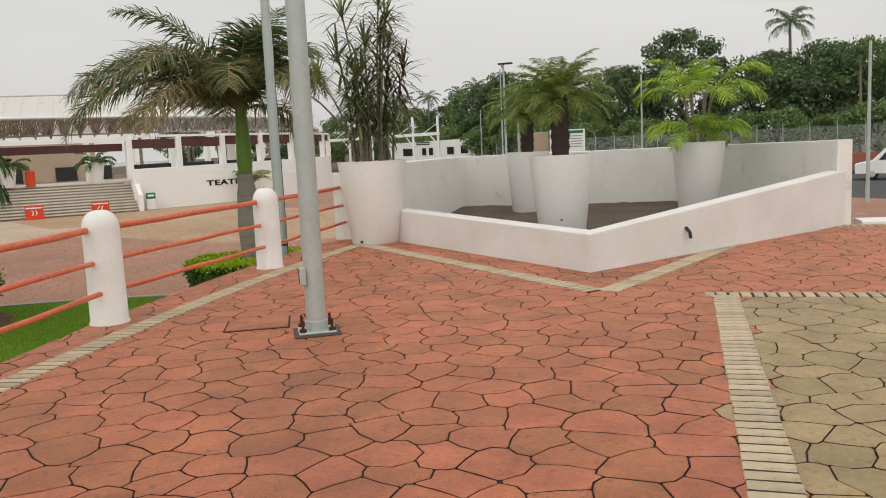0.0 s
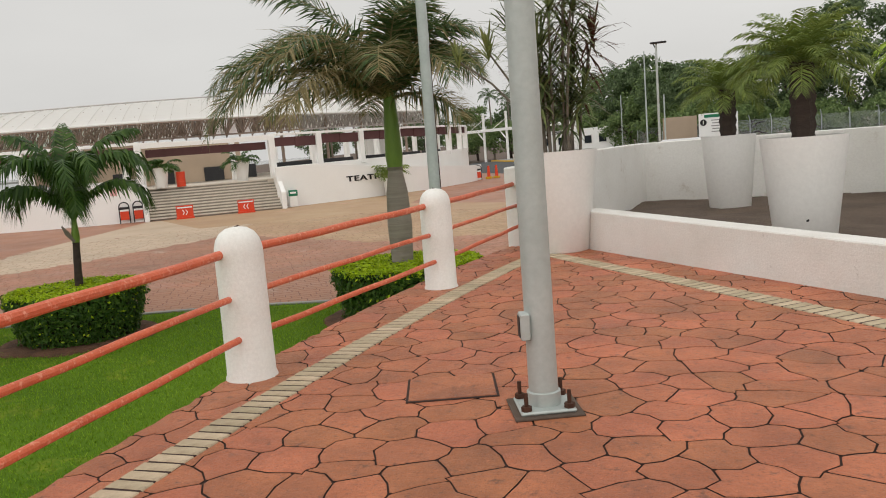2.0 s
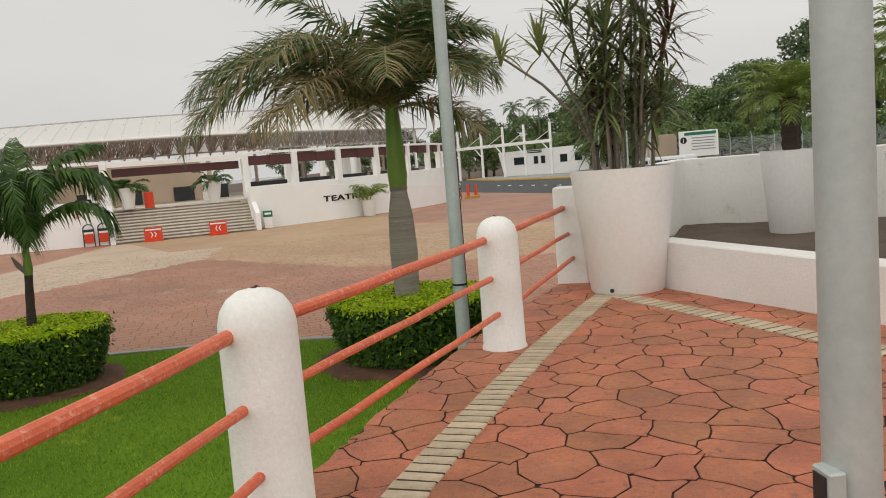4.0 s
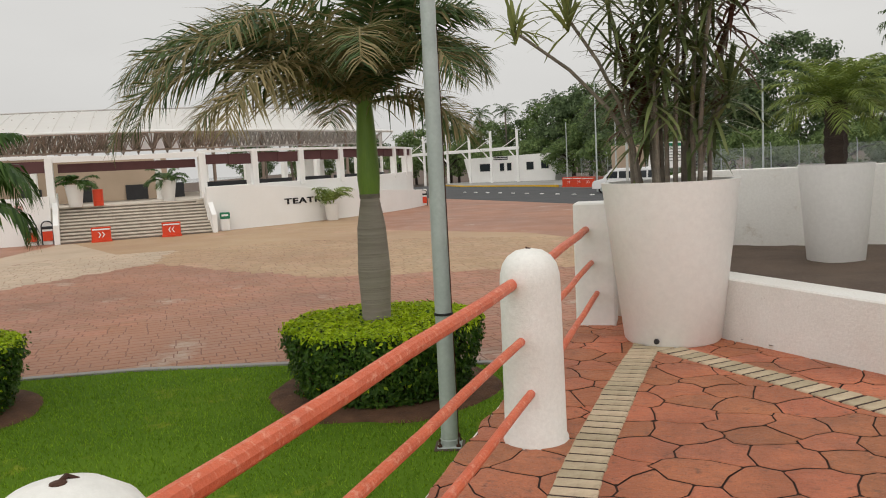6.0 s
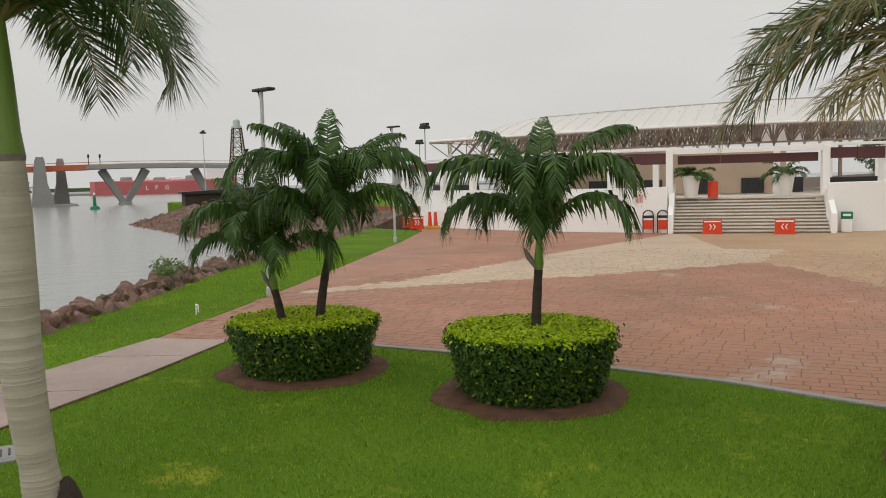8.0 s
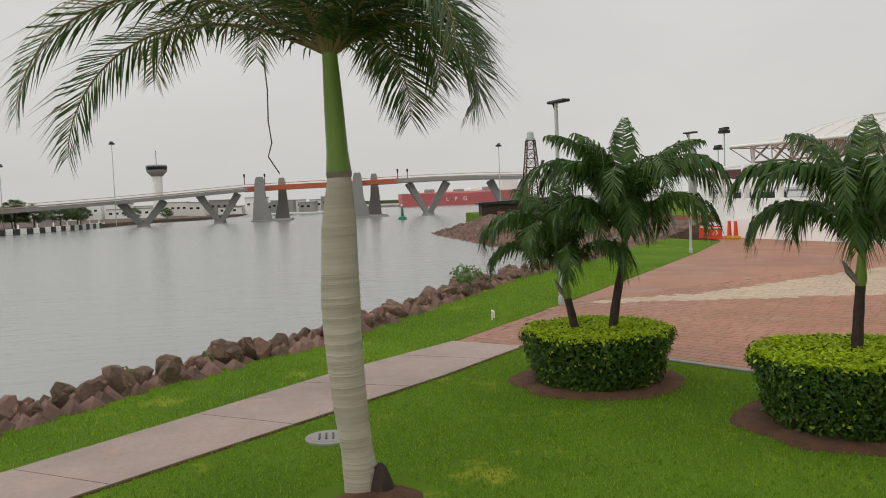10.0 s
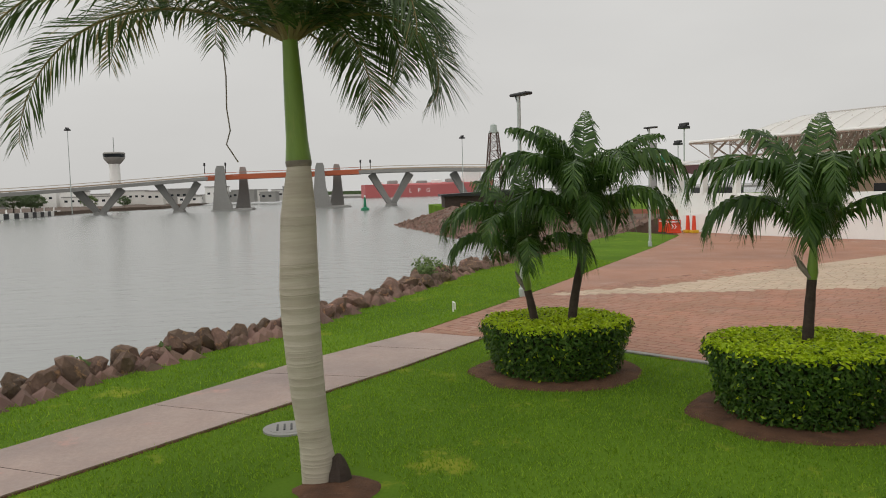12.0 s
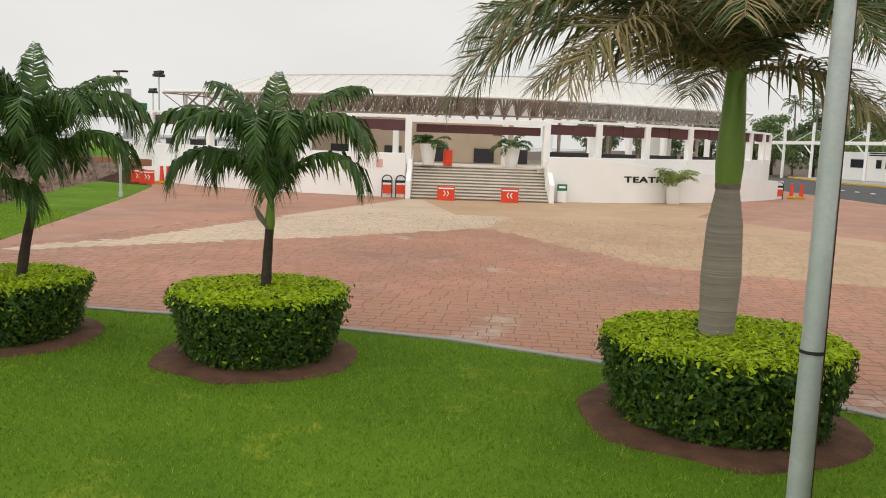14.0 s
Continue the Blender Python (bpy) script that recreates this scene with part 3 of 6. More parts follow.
def crown(name, t, z, specs, mats, at=(0, 0), **kw):
    """Each frond of a crown is a part of its own."""
    for az, el, ln, dr in specs:
        s = Shape()
        frond(s, (at[0], at[1], z), az, el, ln, dr, **kw)
        part("frond", s, mats, t, smooth=False)


def ringed(profile, rings, z1):
    """A trunk's profile with a small ledge at each leaf scar."""
    out = []
    zs = sorted(random.uniform(0.05, z1) for _ in range(rings))
    r_at = lambda z: np.interp(z, [p[1] for p in profile], [p[0] for p in profile])
    for z in zs:
        r = r_at(z)
        out += [(r * 1.0, z - 0.012), (r * 1.01, z), (r * 0.997, z + 0.005)]
    return out + [(r_at(z1), z1)]


def royal(m, lab, specs, bulge, tall, shaft, r0, sag=0, bark=None, slim=1.0, bow=0.0, plume=0.5, doubled=True, faded=0.15):
    t = thing("royal_palm", m, lab, "palm tree", "royal palms")
    prof = ringed([(r0 * 1.18, 0), (r0, 0.5), (bulge, tall * 0.62), (bulge * 0.88, tall * 0.85), (r0 * 0.72, tall)], 46, tall)
    stem = Shape().lathe([(r0 * 1.25, -0.1)] + prof, 28, wob=0.03)
    stem.v = [(x, y - bow * math.sin(math.pi * max(0, z) / tall), z) for x, y, z in stem.v]
    part("trunk", stem, [bark or TRUNK], t)
    part("leaf_scar_band", Shape().lathe([(r0 * 0.76, tall - 0.01), (r0 * 0.8, tall + 0.04), (r0 * 0.74, tall + 0.09)], 28), [CANE], t, "pale fibrous band")
    k = r0 * 0.78
    part("crownshaft", Shape().lathe([(k, tall + 0.06), (k * 1.12 * slim, tall + shaft * 0.2), (k * 0.98 * slim, tall + shaft * 0.6), (k * 0.76 * slim, tall + shaft), (k * 0.5, tall + shaft + 0.35)], 24), [SHAFT], t, "smooth green crownshaft")
    for az, el, ln, dr, dry in specs + ([(a + 21, e + 9, l * 0.92, d, y) for a, e, l, d, y in specs[::3]] if doubled else []):
        s = Shape()
        frond(s, (0.06 * math.cos(radians(az)), 0.06 * math.sin(radians(az)), tall + shaft - 0.02), az, el + 8, ln * 1.27, dr + sag - 12, 118, 1.0, 0.036, 0.3, 0.55, 0.032, bare=0.05, plume=plume, vee=0.15, slots=(0, 1), dry=dry + faded)
        part("frond", s, [ROYAL, ROYAL_DRY], t, smooth=False)
    return t


random.seed(11)
specs = [(196, 30, 3.3, 112, 0.05), (210, 40, 3.2, 112, 0.1), (225, 26, 3.3, 112, 0.2), (240, 38, 2.9, 112, 0.3), (262, 24, 2.7, 105, 0.75), (178, 52, 3.0, 105, 0.05), (150, 45, 2.9, 100, 0.1), (100, 50, 2.6, 105, 0.1), (60, 52, 2.1, 130, 0.2), (20, 56, 1.9, 140, 0.1), (330, 46, 2.0, 130, 0.3), (295, 42, 2.4, 115, 0.5), (310, 70, 2.1, 105, 0.05), (215, 66, 2.7, 85, 0.05), (80, 70, 2.6, 70, 0.05), (0, 66, 2.0, 115, 0.1), (245, 12, 2.3, 70, 0.6), (350, 2, 1.4, 70, 0.6), (130, 15, 2.0, 70, 0.4)]
royal(pose(-9.07, 16.31, LAWN), "royal palm with a swollen grey trunk rising from a clipped hedge", specs, 0.25, 2.95, 1.45, 0.2, 8, TRUNK_GREY)
random.seed(12)
specs = [(98, 28, 1.95, 120, 0.05), (250, 22, 3.4, 80, 0.1), (275, 30, 3.2, 85, 0.15), (225, 40, 3.2, 80, 0.4), (200, 50, 3.0, 90, 0.1), (160, 50, 2.4, 110, 0.1), (130, 44, 2.0, 120, 0.05), (72, 40, 1.8, 120, 0.05), (40, 42, 2.0, 115, 0.05), (10, 50, 2.8, 95, 0.1), (330, 45, 2.8, 95, 0.1), (300, 60, 2.8, 90, 0.1), (90, 72, 2.6, 70, 0.0), (240, 70, 2.6, 70, 0.0), (150, 28, 2.2, 100, 0.1)]
royal(pose(-14.1, 6.36, LAWN, 1.8, 0, 0), "royal palm with a pale bulging trunk on the lawn", specs, 0.232, 3.75, 1.45, 0.19, 46, slim=0.76, bow=0.1, plume=0.15, doubled=False, faded=0.0)
solid("hanging_twine", Shape().tube([(0, 0, 0), (0.02, 0.03, -0.4), (0.0, 0.02, -0.75), (0.03, 0.05, -1.0), (-0.01, 0.0, -1.15), (0.0, 0.12, -1.35)], 0.008, 5), [CANE], "dry curled leaf fibre hanging from the palm", "fibre", m=pose(-14.0, 5.45, 3.2))


def manila(m, lab, tall, lean, specs, scale=1.0):
    t = thing("manila_palm", m, lab, "palm tree", "manila palms")
    lx, ly = lean
    top = tall + 0.56
    part("trunk", Shape().tube([(lx * k * k, ly * k * k, tall * k) for k in np.linspace(-0.05, 1, 12)], [0.1 - 0.035 * k + 0.006 * (i % 2) for i, k in enumerate(np.linspace(0, 1, 12))], 14), [BARK], t)
    part("crownshaft", Shape().tube([(lx, ly, tall), (lx * 1.05, ly * 1.05, tall + 0.1), (lx * 1.15, ly * 1.15, tall + 0.3), (lx * 1.25, ly * 1.25, top)], [0.07, 0.085, 0.065, 0.04], 12), [SHAFT], t)
    part("leaf_sheath", Shape().tube([(lx + 0.03, ly - 0.05, tall + 0.02), (lx - 0.06, ly - 0.14, tall + 0.2), (lx - 0.12, ly - 0.2, tall + 0.36)], [0.03, 0.05, 0.012], 7), [CANE], t, "dry split sheath")
    for az, el, ln, dr in specs:
        s = Shape()
        q = radians(az)
        frond(s, (lx * 1.2 + 0.03 * math.cos(q), ly * 1.2 + 0.03 * math.sin(q), top - 0.08), az + random.uniform(-8, 8), el, ln * scale * random.uniform(0.94, 1.06), dr, 76, 0.52 * scale, 0.048 * scale, 0.8, 0.75, 0.026, twist=random.uniform(-25, 25), bare=0.13, vee=0.2, curl=1.75)
        part("frond", s, [ADON], t, smooth=False)
    return t


# long arching fronds, upright young ones, and short low ones
FR = [(236, 74, 2.65, 168), (272, 80, 2.55, 172), (310, 72, 2.5, 165), (352, 78, 2.5, 170), (40, 76, 2.6, 166), (82, 70, 2.55, 164), (128, 78, 2.5, 170), (182, 74, 2.5, 166), (212, 78, 2.3, 72), (58, 76, 2.3, 78), (140, 84, 2.2, 52), (252, 56, 2.0, 158), (28, 54, 2.0, 156), (120, 52, 1.8, 156), (330, 54, 1.85, 156), (190, 54, 1.85, 156)]
random.seed(21)
manila(pose(-15.25, 13.55, LAWN), "manila palm rising from a round clipped hedge", 1.97, (0.04, 0.06), [(a, e + 7, l, d + 14) for a, e, l, d in FR], 1.1)
random.seed(22)
manila(pose(-19.0, 10.58, LAWN), "shorter manila palm leaning from a shared hedge", 1.5, (-0.11, -0.17), [(a + 12, e + 2, l, d + 12) for a, e, l, d in FR if not 70 < a < 130], 1.0)
random.seed(23)
manila(pose(-18.72, 11.08, LAWN), "taller manila palm leaning from a shared hedge", 2.12, (0.15, 0.22), [(a + 20, e + 7, l, d + 12) for a, e, l, d in FR] + [(205, 86, 2.15, 70), (300, 84, 2.1, 85)], 1.12)


# ---- clipped hedges ----
def hedge(m, rt, rb, h, lab, seed, n=9000):
    random.seed(seed)
    rng = np.random.default_rng(seed)
    t = thing("clipped_hedge", m, lab, "hedge", "clipped hedges")
    # Solid core, coloured as the shaded gaps behind the leaves.
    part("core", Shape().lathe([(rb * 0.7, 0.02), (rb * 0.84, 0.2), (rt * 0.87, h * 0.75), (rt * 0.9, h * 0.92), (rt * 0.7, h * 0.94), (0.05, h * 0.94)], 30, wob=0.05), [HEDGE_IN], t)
    part("mulch_ring", Shape().lathe([(rt * 1.19, 0.004), (rt * 1.16, 0.03), (rt * 1.0, 0.05), (0.1, 0.08)], 48, wob=0.09), [MULCH], t, "ring of bare brown soil")
    # Side leaves carry shading in their green; yellow top leaves are young growth.
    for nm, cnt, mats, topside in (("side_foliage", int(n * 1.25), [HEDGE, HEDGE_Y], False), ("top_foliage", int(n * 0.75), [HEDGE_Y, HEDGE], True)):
        s = Shape()
        for _ in range(cnt):
            a = rng.uniform(0, 2 * math.pi)
            if topside:
                r = rt * math.sqrt(rng.uniform(0, 1.0)) * 1.0
                z = h + rng.normal(0, 0.018) + 0.05 * noise.noise((r * math.cos(a) * 1.3, r * math.sin(a) * 1.3, seed))
                nrm = Vector((rng.normal(0, 0.5), rng.normal(0, 0.5), 1)).normalized()
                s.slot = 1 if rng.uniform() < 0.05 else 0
            else:
                z = h * rng.uniform(0.05, 1.0)
                k = z / h
                r = (rb + (rt - rb) * min(1, k * 1.25)) * (1 + 0.05 * noise.noise((math.cos(a) * 3, math.sin(a) * 3, z * 2 + seed)) + 0.07 * noise.noise((math.cos(a) * 11, math.sin(a) * 11, z * 9 + seed))) + rng.normal(-0.02, 0.04)
                nrm = Vector((math.cos(a) + rng.normal(0, 0.5), math.sin(a) + rng.normal(0, 0.5), rng.normal(0.35, 0.5))).normalized()
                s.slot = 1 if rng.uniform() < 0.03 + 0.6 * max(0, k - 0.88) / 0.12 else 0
            c = Vector((r * math.cos(a), r * math.sin(a), z))
            u = nrm.orthogonal().normalized()
            u = (Matrix.Rotation(rng.uniform(0, 6.28), 3, nrm) @ u)
            w = nrm.cross(u)
            L = rng.uniform(0.028, 0.05)
            s.add([c - u * L, c + w * L * 0.5 + nrm * 0.006, c + u * L, c - w * L * 0.5 + nrm * 0.006], [(0, 1, 2, 3)])
        part(nm, s, mats, t, smooth=False)
    return t


hedge(pose(-15.15, 13.4, LAWN), 1.33, 1.05, 1.06, "round clipped hedge with yellow-green top round a palm", 31)
hedge(pose(-18.8, 10.85, LAWN), 1.33, 1.08, 0.98, "round clipped hedge sheltering two leaning palms", 32, 8000)
hedge(pose(-8.92, 16.2, LAWN), 1.5, 1.24, 1.08, "round clipped hedge at the royal palm's foot", 33, 11000)
solid("bare_soil_patch", Shape().lathe([(0.5, 0.004), (0.42, 0.03), (0.25, 0.05), (0.05, 0.06)], 30, wob=0.15), [MULCH], "bare soil round the palm's foot on the lawn", "soil", m=pose(-13.75, 6.54, LAWN))

# ---- lawn, walk, plaza, water ----
edge = [(-22.4, 10.3), (-21.6, 11.4), (-20.0, 12.75), (-18.4, 13.85), (-15.5, 15.6), (-13.9, 16.45), (-11.4, 17.25), (-8.0, 17.85), (-5.0, 18.05), (-2.0, 18.1), (1.0, 17.9), (5, 17), (12, 14.5)]
lawn_poly = edge + [(12, -30), (3, -18), (-12.0, 0.0)]
setting("lawn", Shape().prism(lawn_poly, LAWN - 0.3, LAWN), [LAWN_M], "short bright green mown lawn", "lawn", smooth=False)
NEAR = [(-6.2, -5.4), (-14.66, 2.9), (-17.4, 5.6), (-19.9, 8.1), (-22.4, 10.3)]
FAR = [(-7.6, -6.6), (-15.6, 1.4), (-18.5, 3.95), (-20.8, 5.95), (-23.6, 8.85)]
setting("walk_path", Shape().prism(NEAR + FAR[::-1], LAWN - 0.25, LAWN + 0.035), [WALKWAY], "worn stamped concrete walk through the lawn", "path", smooth=False)
strip_in = [(-7.6, -6.6), (-15.6, 1.4), (-18.5, 3.95), (-20.8, 5.95), (-23.6, 8.85), (-29.0, 13.1), (-38.5, 20.1), (-46.0, 25.6), (-54, 31.0)]
strip_out = [(-9.6, -8.0), (-17.4, 0.3), (-20.5, 2.3), (-24.7, 5.9), (-31.0, 9.7), (-37.1, 13.3), (-44, 18.5), (-52, 24.0), (-60, 30)]
setting("grass_verge", Shape().prism(strip_in + strip_out[::-1], LAWN - 0.3, LAWN + 0.012), [LAWN_M], "grass verge between the walk and the rocks", "lawn", smooth=False)
plaza_poly = edge[::-1] + [(-22.4, 10.3), (-23.6, 8.85), (-29.0, 13.1), (-38.5, 20.1), (-46.0, 25.6), (-54, 31), (-75, 40), (-90, 70), (-60, 110), (-30.5, 80.5), (-12.5, 62.4), (8, 43), (30, 22), (30, 14)]
setting("plaza", Shape().prism(plaza_poly, LAWN - 0.3, LAWN), [PLAZA_RED], "wide red stamped-concrete plaza", "plaza", smooth=False)
setting("plaza_cream_band", Shape().prism([(-28.8, 14.0), (-28.2, 17.3), (-26.7, 24), (-25.9, 31.3), (-33.8, 45.5), (-39.6, 39.9), (-34.1, 27.2), (-29.8, 18.4), (-29.3, 14.2)], LAWN - 0.2, LAWN + 0.006), [PLAZA_CREAM], "cream paving band across the plaza", "plaza", smooth=False)
setting("plaza_ochre_field", Shape().prism([(-25.9, 31.3), (-16.3, 27.6), (-12.8, 28.8), (-7.7, 30.4), (-7, 36), (-13, 42), (-24, 46), (-27.5, 58), (-31.3, 58), (-33.6, 46.3), (-39, 40.5)], LAWN - 0.2, LAWN + 0.010), [PLAZA_OCHRE], "ochre paving field before the stairs", "plaza", smooth=False)
setting("road", Shape().prism([(-60, 110), (-30.5, 80.5), (-12.5, 62.4), (8, 43), (30, 22), (60, 10), (80, 40), (20, 60), (-15, 88), (-25.5, 104), (-50, 136)], LAWN - 0.3, LAWN - 0.02), [ASPHALT], "grey asphalt road beyond the plaza", "road", smooth=False)
setting("ground", Shape().add([(-58.5, 29.5, -2.3), (-52, 24.2, -2.3), (-44, 18.8, -2.3), (-37.1, 13.6, -2.3), (-31, 10.1, -2.3), (-24.7, 6.3, -2.3), (-20.5, 2.7, -2.3), (-17.4, 0.7, -2.3), (-9.6, -7.6, -2.3), (3, -16, -2.3), (20, -60, -2.3), (2500, -800, -2.3), (2500, 2500, -2.3), (-1500, 2500, -2.3), (-170, 130, -2.3), (-72, 35, -2.3)], [tuple(range(16))]), [SOIL], "open ground reaching the horizon", "ground", smooth=False)
setting("water", Shape().add([(-3000, -3000, SEA), (60, -3000, SEA), (60, 2500, SEA), (-3000, 2500, SEA)], [(0, 1, 2, 3)]), [WATER_M], "calm grey harbour water", "water", smooth=False)
setting("shore_bank", Shape().prism([(2, -16), (-9.6, -8.2), (-17.4, 0.1), (-24.7, 5.7), (-31.0, 9.5), (-37.1, 13.1), (-52, 23.6), (-62, 30), (-62.3, 29.6), (-37.5, 12.5), (-31.4, 8.8), (-25.1, 5.0), (-17.9, -0.5), (-9.9, -8.7), (1.6, -16.6)], SEA - 1, [LAWN - 0.3] * 8 + [SEA - 0.3] * 7), [ROCK], "rocky shore bank", "bank")

solid("root_mass", Shape().lathe([(0.16, -0.02), (0.13, 0.15), (0.07, 0.3), (0.02, 0.36)], 14, wob=0.4), [BARK], "dark exposed roots at the royal palm's foot", "roots", m=pose(-13.98, 6.57, LAWN))

setting("terrace_end_kerb", Shape().wall([(2.75, 13.05), (9.4, 13.2)], 0.5, -0.3, 0.05), [WHITE], "white painted kerb at the terrace's end", "kerb")
# Dark discs stand for drain holes; those on the two rear pots are added.
for k in range(3):
    solid("drain_plug", Shape().lathe([(0.022, 0), (0.018, 0.02)], 10), [DARK], "small dark disc standing for a drain hole in the planter", "plug", m=pose(-4.36 + 0.02 * k, 11.52 - 0.372 + 0.001 * k, 0.05, 90) if k == 0 else pose((-2.62, -1.42)[k - 1], (15.69, 11.41)[k - 1], 0.3, 90))

for k in range(5):
    u = (k + 0.4) / 5
    i = min(3, int(u * 4))
    f = u * 4 - i
    a, c = Vector(NEAR[i]).lerp(Vector(NEAR[i + 1]), f), Vector(FAR[i]).lerp(Vector(FAR[i + 1]), f)
    setting("walk_joint", Shape().wall([tuple(a.lerp(c, 0.02)), tuple(a.lerp(c, 0.98))], 0.012, LAWN, LAWN + 0.037), [JOINT], "dark expansion joint across the walk", "joint")
setting("walk_edge", Shape().wall(NEAR, 0.06, LAWN - 0.1, LAWN + 0.02), [MULCH], "dark trimmed soil edge along the walk", "edge")

# ---- the theatre: a curved podium with a colonnade, stairs and a membrane roof ----
TC = Vector((-59.95, 65.15))
th = thing("theatre_building", pose(0, 0, 0), "white curved theatre with colonnade, stairs and membrane roof", "theatre")


def pol(r, a):
    return (TC.x + r * math.cos(radians(a)), TC.y + r * math.sin(radians(a)))


def span(r, a0, a1, n):
    return [pol(r, a) for a in np.linspace(a0, a1, n)]


S0, S1 = -51.4, -35.6
part("podium", Shape().prism(span(29.3, -110, -51.5, 20) + [pol(26.4, -51.3), pol(26.4, -35.8)] + span(29.3, -35.6, 60, 30) + [pol(8, 60), pol(8, -110)], LAWN - 0.2, 0.02), [STEP], th, "raised podium floor")
for nm, a0, a1, n in (("upper_wall", -112, -52.6, 22), ("upper_wall", -34.6, 14, 18)):
    angs = np.linspace(a0, a1, n)
    part(nm, Shape().wall([pol(29.7, a) for a in angs], 0.3, LAWN - 0.1, [0.72 + 0.004 * max(0, a + 60) for a in angs]), [WHITE], th)
ang_r = np.linspace(S1, 10.5, 20)
part("ramp_wall", Shape().wall([pol(31.2, a) for a in ang_r], 0.25, LAWN - 0.1, [float(np.interp(a, [-35.6, -31.7, -25, -18, -0.7, 9], [0.8, 0.88, 0.56, 0.15, -0.4, -0.58])) for a in ang_r]), [WHITE], th)
ang_l = np.linspace(S0 - 0.3, -93, 18)
part("ramp_wall", Shape().wall([pol(31.2, a) for a in ang_l], 0.25, LAWN - 0.1, [float(np.interp(a, [-93, -86.5, -68.8, -54.3, -51.4], [-1.0, -0.79, 0.14, 0.74, 0.8])) for a in ang_l]), [WHITE], th)
part("ramp_floor", Shape().prism(span(31.1, S1, 10, 16) + span(29.8, 10, S1, 16), LAWN - 0.1, LAWN + 0.5), [STEP], th)
part("ramp_floor", Shape().prism(span(31.1, -92, S0, 16) + span(29.8, S0, -92, 16), LAWN - 0.1, LAWN + 0.5), [STEP], th)
# stairs: a straight flight between two parapets
A0, A1 = Vector((-39.85, 40.2)), Vector((-33.55, 46.2))
ux = (A1 - A0).normalized()
back = Vector((-ux.y, ux.x))
back = back if (TC - A0).dot(back) > 0 else -back
NS = 11
for i in range(NS):
    q0, q1 = A0 + ux * 0.15 + back * 0.32 * i, A1 - ux * 0.15 + back * 0.32 * i
    z0, z1 = LAWN + i * 0.18, LAWN + (i + 1) * 0.18
    e0, e1 = q0 + back * 0.62, q1 + back * 0.62
    s = Shape()
    # riser in the shade-darkened concrete
    s.slot = 1
    s.prism([tuple(q0 + back * 0.08), tuple(q1 + back * 0.08), tuple(e1), tuple(e0)], z0 - 0.1, z1 - 0.08)
    s.slot = 0
    s.prism([tuple(q0), tuple(q1), tuple(e1), tuple(e0)], z1 - 0.078, z1)
    part("step", s, [STEP, RISER], th)
part("landing", Shape().prism([tuple(A0 + back * 3.4), tuple(A1 + back * 3.4), tuple(A1 + back * 9), tuple(A0 + back * 9)], LAWN, 0.032), [STEP], th)
for q in (A0, A1):
    pts = [q - back * 0.15, q + back * 0.1, q + back * 3.0, q + back * 3.9]
    part("parapet", Shape().wall([tuple(p) for p in pts], 0.3, LAWN - 0.1, [-0.85, -0.72, 0.82, 0.9]), [WHITE], th)

cols = [-103, -95.7, -88.2, -80.8, -73.4, -66.0, -58.8, -51.8, -34.9, -28.0, -20.8, -13.2, -5.0, 2.6, 8.6, 13.4]
for a in cols:
    base = 0.1 if -52 < a < -34 else 0.6
    x, y = pol(29.7, a)
    part("column", Shape().box((x, y, (base + 3.0) / 2), (0.42, 0.42, 3.0 - base), 0.02, a), [WHITE], th)
for a in [-100, -84, -76, -69.5, -55.0, -38.5, -31.5, -24.4, -17, -9, -1, 6]:
    x, y = pol(25.8, a)
    part("inner_column", Shape().box((x, y, 1.5), (0.36, 0.36, 2.8), 0.02, a), [WHITE], th)
part("top_beam", Shape().wall([pol(29.7, a) for a in np.linspace(-104, -51.8, 20)], 0.3, 2.98, 3.14), [WHITE], th)
part("top_beam", Shape().wall([pol(29.7, a) for a in np.linspace(-34.9, 13.6, 20)], 0.3, 2.98, 3.14), [WHITE], th)
part("top_beam", Shape().wall([pol(29.7, -51.8), pol(29.9, -43), pol(29.7, -34.9)], 0.3, 2.72, [3.1, 2.98, 3.1]), [WHITE], th)
for a, b in zip(cols[:-1], cols[1:]):
    if -52 < a < -36:
        continue
    for k in (0, 1):
        f0, f1 = a + (b - a) * (0.04 + 0.46 * k), a + (b - a) * (0.5 + 0.46 * k)
        z = 2.2 + 0.006 * max(0, a + 40)
        part("louvre_beam", Shape().wall([pol(29.62 + 0.05 * k, f) for f in np.linspace(f0, f1, 4)], 0.12, z - 0.06 * k, z + 0.62), [BROWN], th, "maroon slatted beam")
part("louvre_beam", Shape().wall([pol(29.2, a) for a in np.linspace(-51, -35.4, 10)], 0.12, 2.1, 2.62), [BROWN], th, "maroon slatted beam")
for a0, a1, z0, z1, mt in ((-78, -34, 0.1, 3.2, TAN), (6, 30, 0.1, 2.6, WHITE), (-108, -92, 0.1, 2.0, WHITE)):
    part("back_wall", Shape().wall([pol(21.0, a) for a in np.linspace(a0, a1, 12)], 0.25, z0, z1), [mt], th)
for a0, a1 in ((-72, -66), (-60, -56.5), (-51, -48), (-42, -38), (-35.5, -31)):
    part("dark_door", Shape().wall([pol(21.2, a) for a in np.linspace(a0, a1, 4)], 0.1, 0.1, 1.15), [DARK], th)
for a0, a1 in ((-34, -28.4), (-27.6, -21.2), (-20.4, -13.6), (-12.8, -5.4), (-4.6, 2.2), (-95, -89), (-87.6, -81.4)):
    part("balustrade", Shape().wall([pol(28.9, a) for a in np.linspace(a0, a1, 4)], 0.06, 0.7, 1.12), [DARK], th)

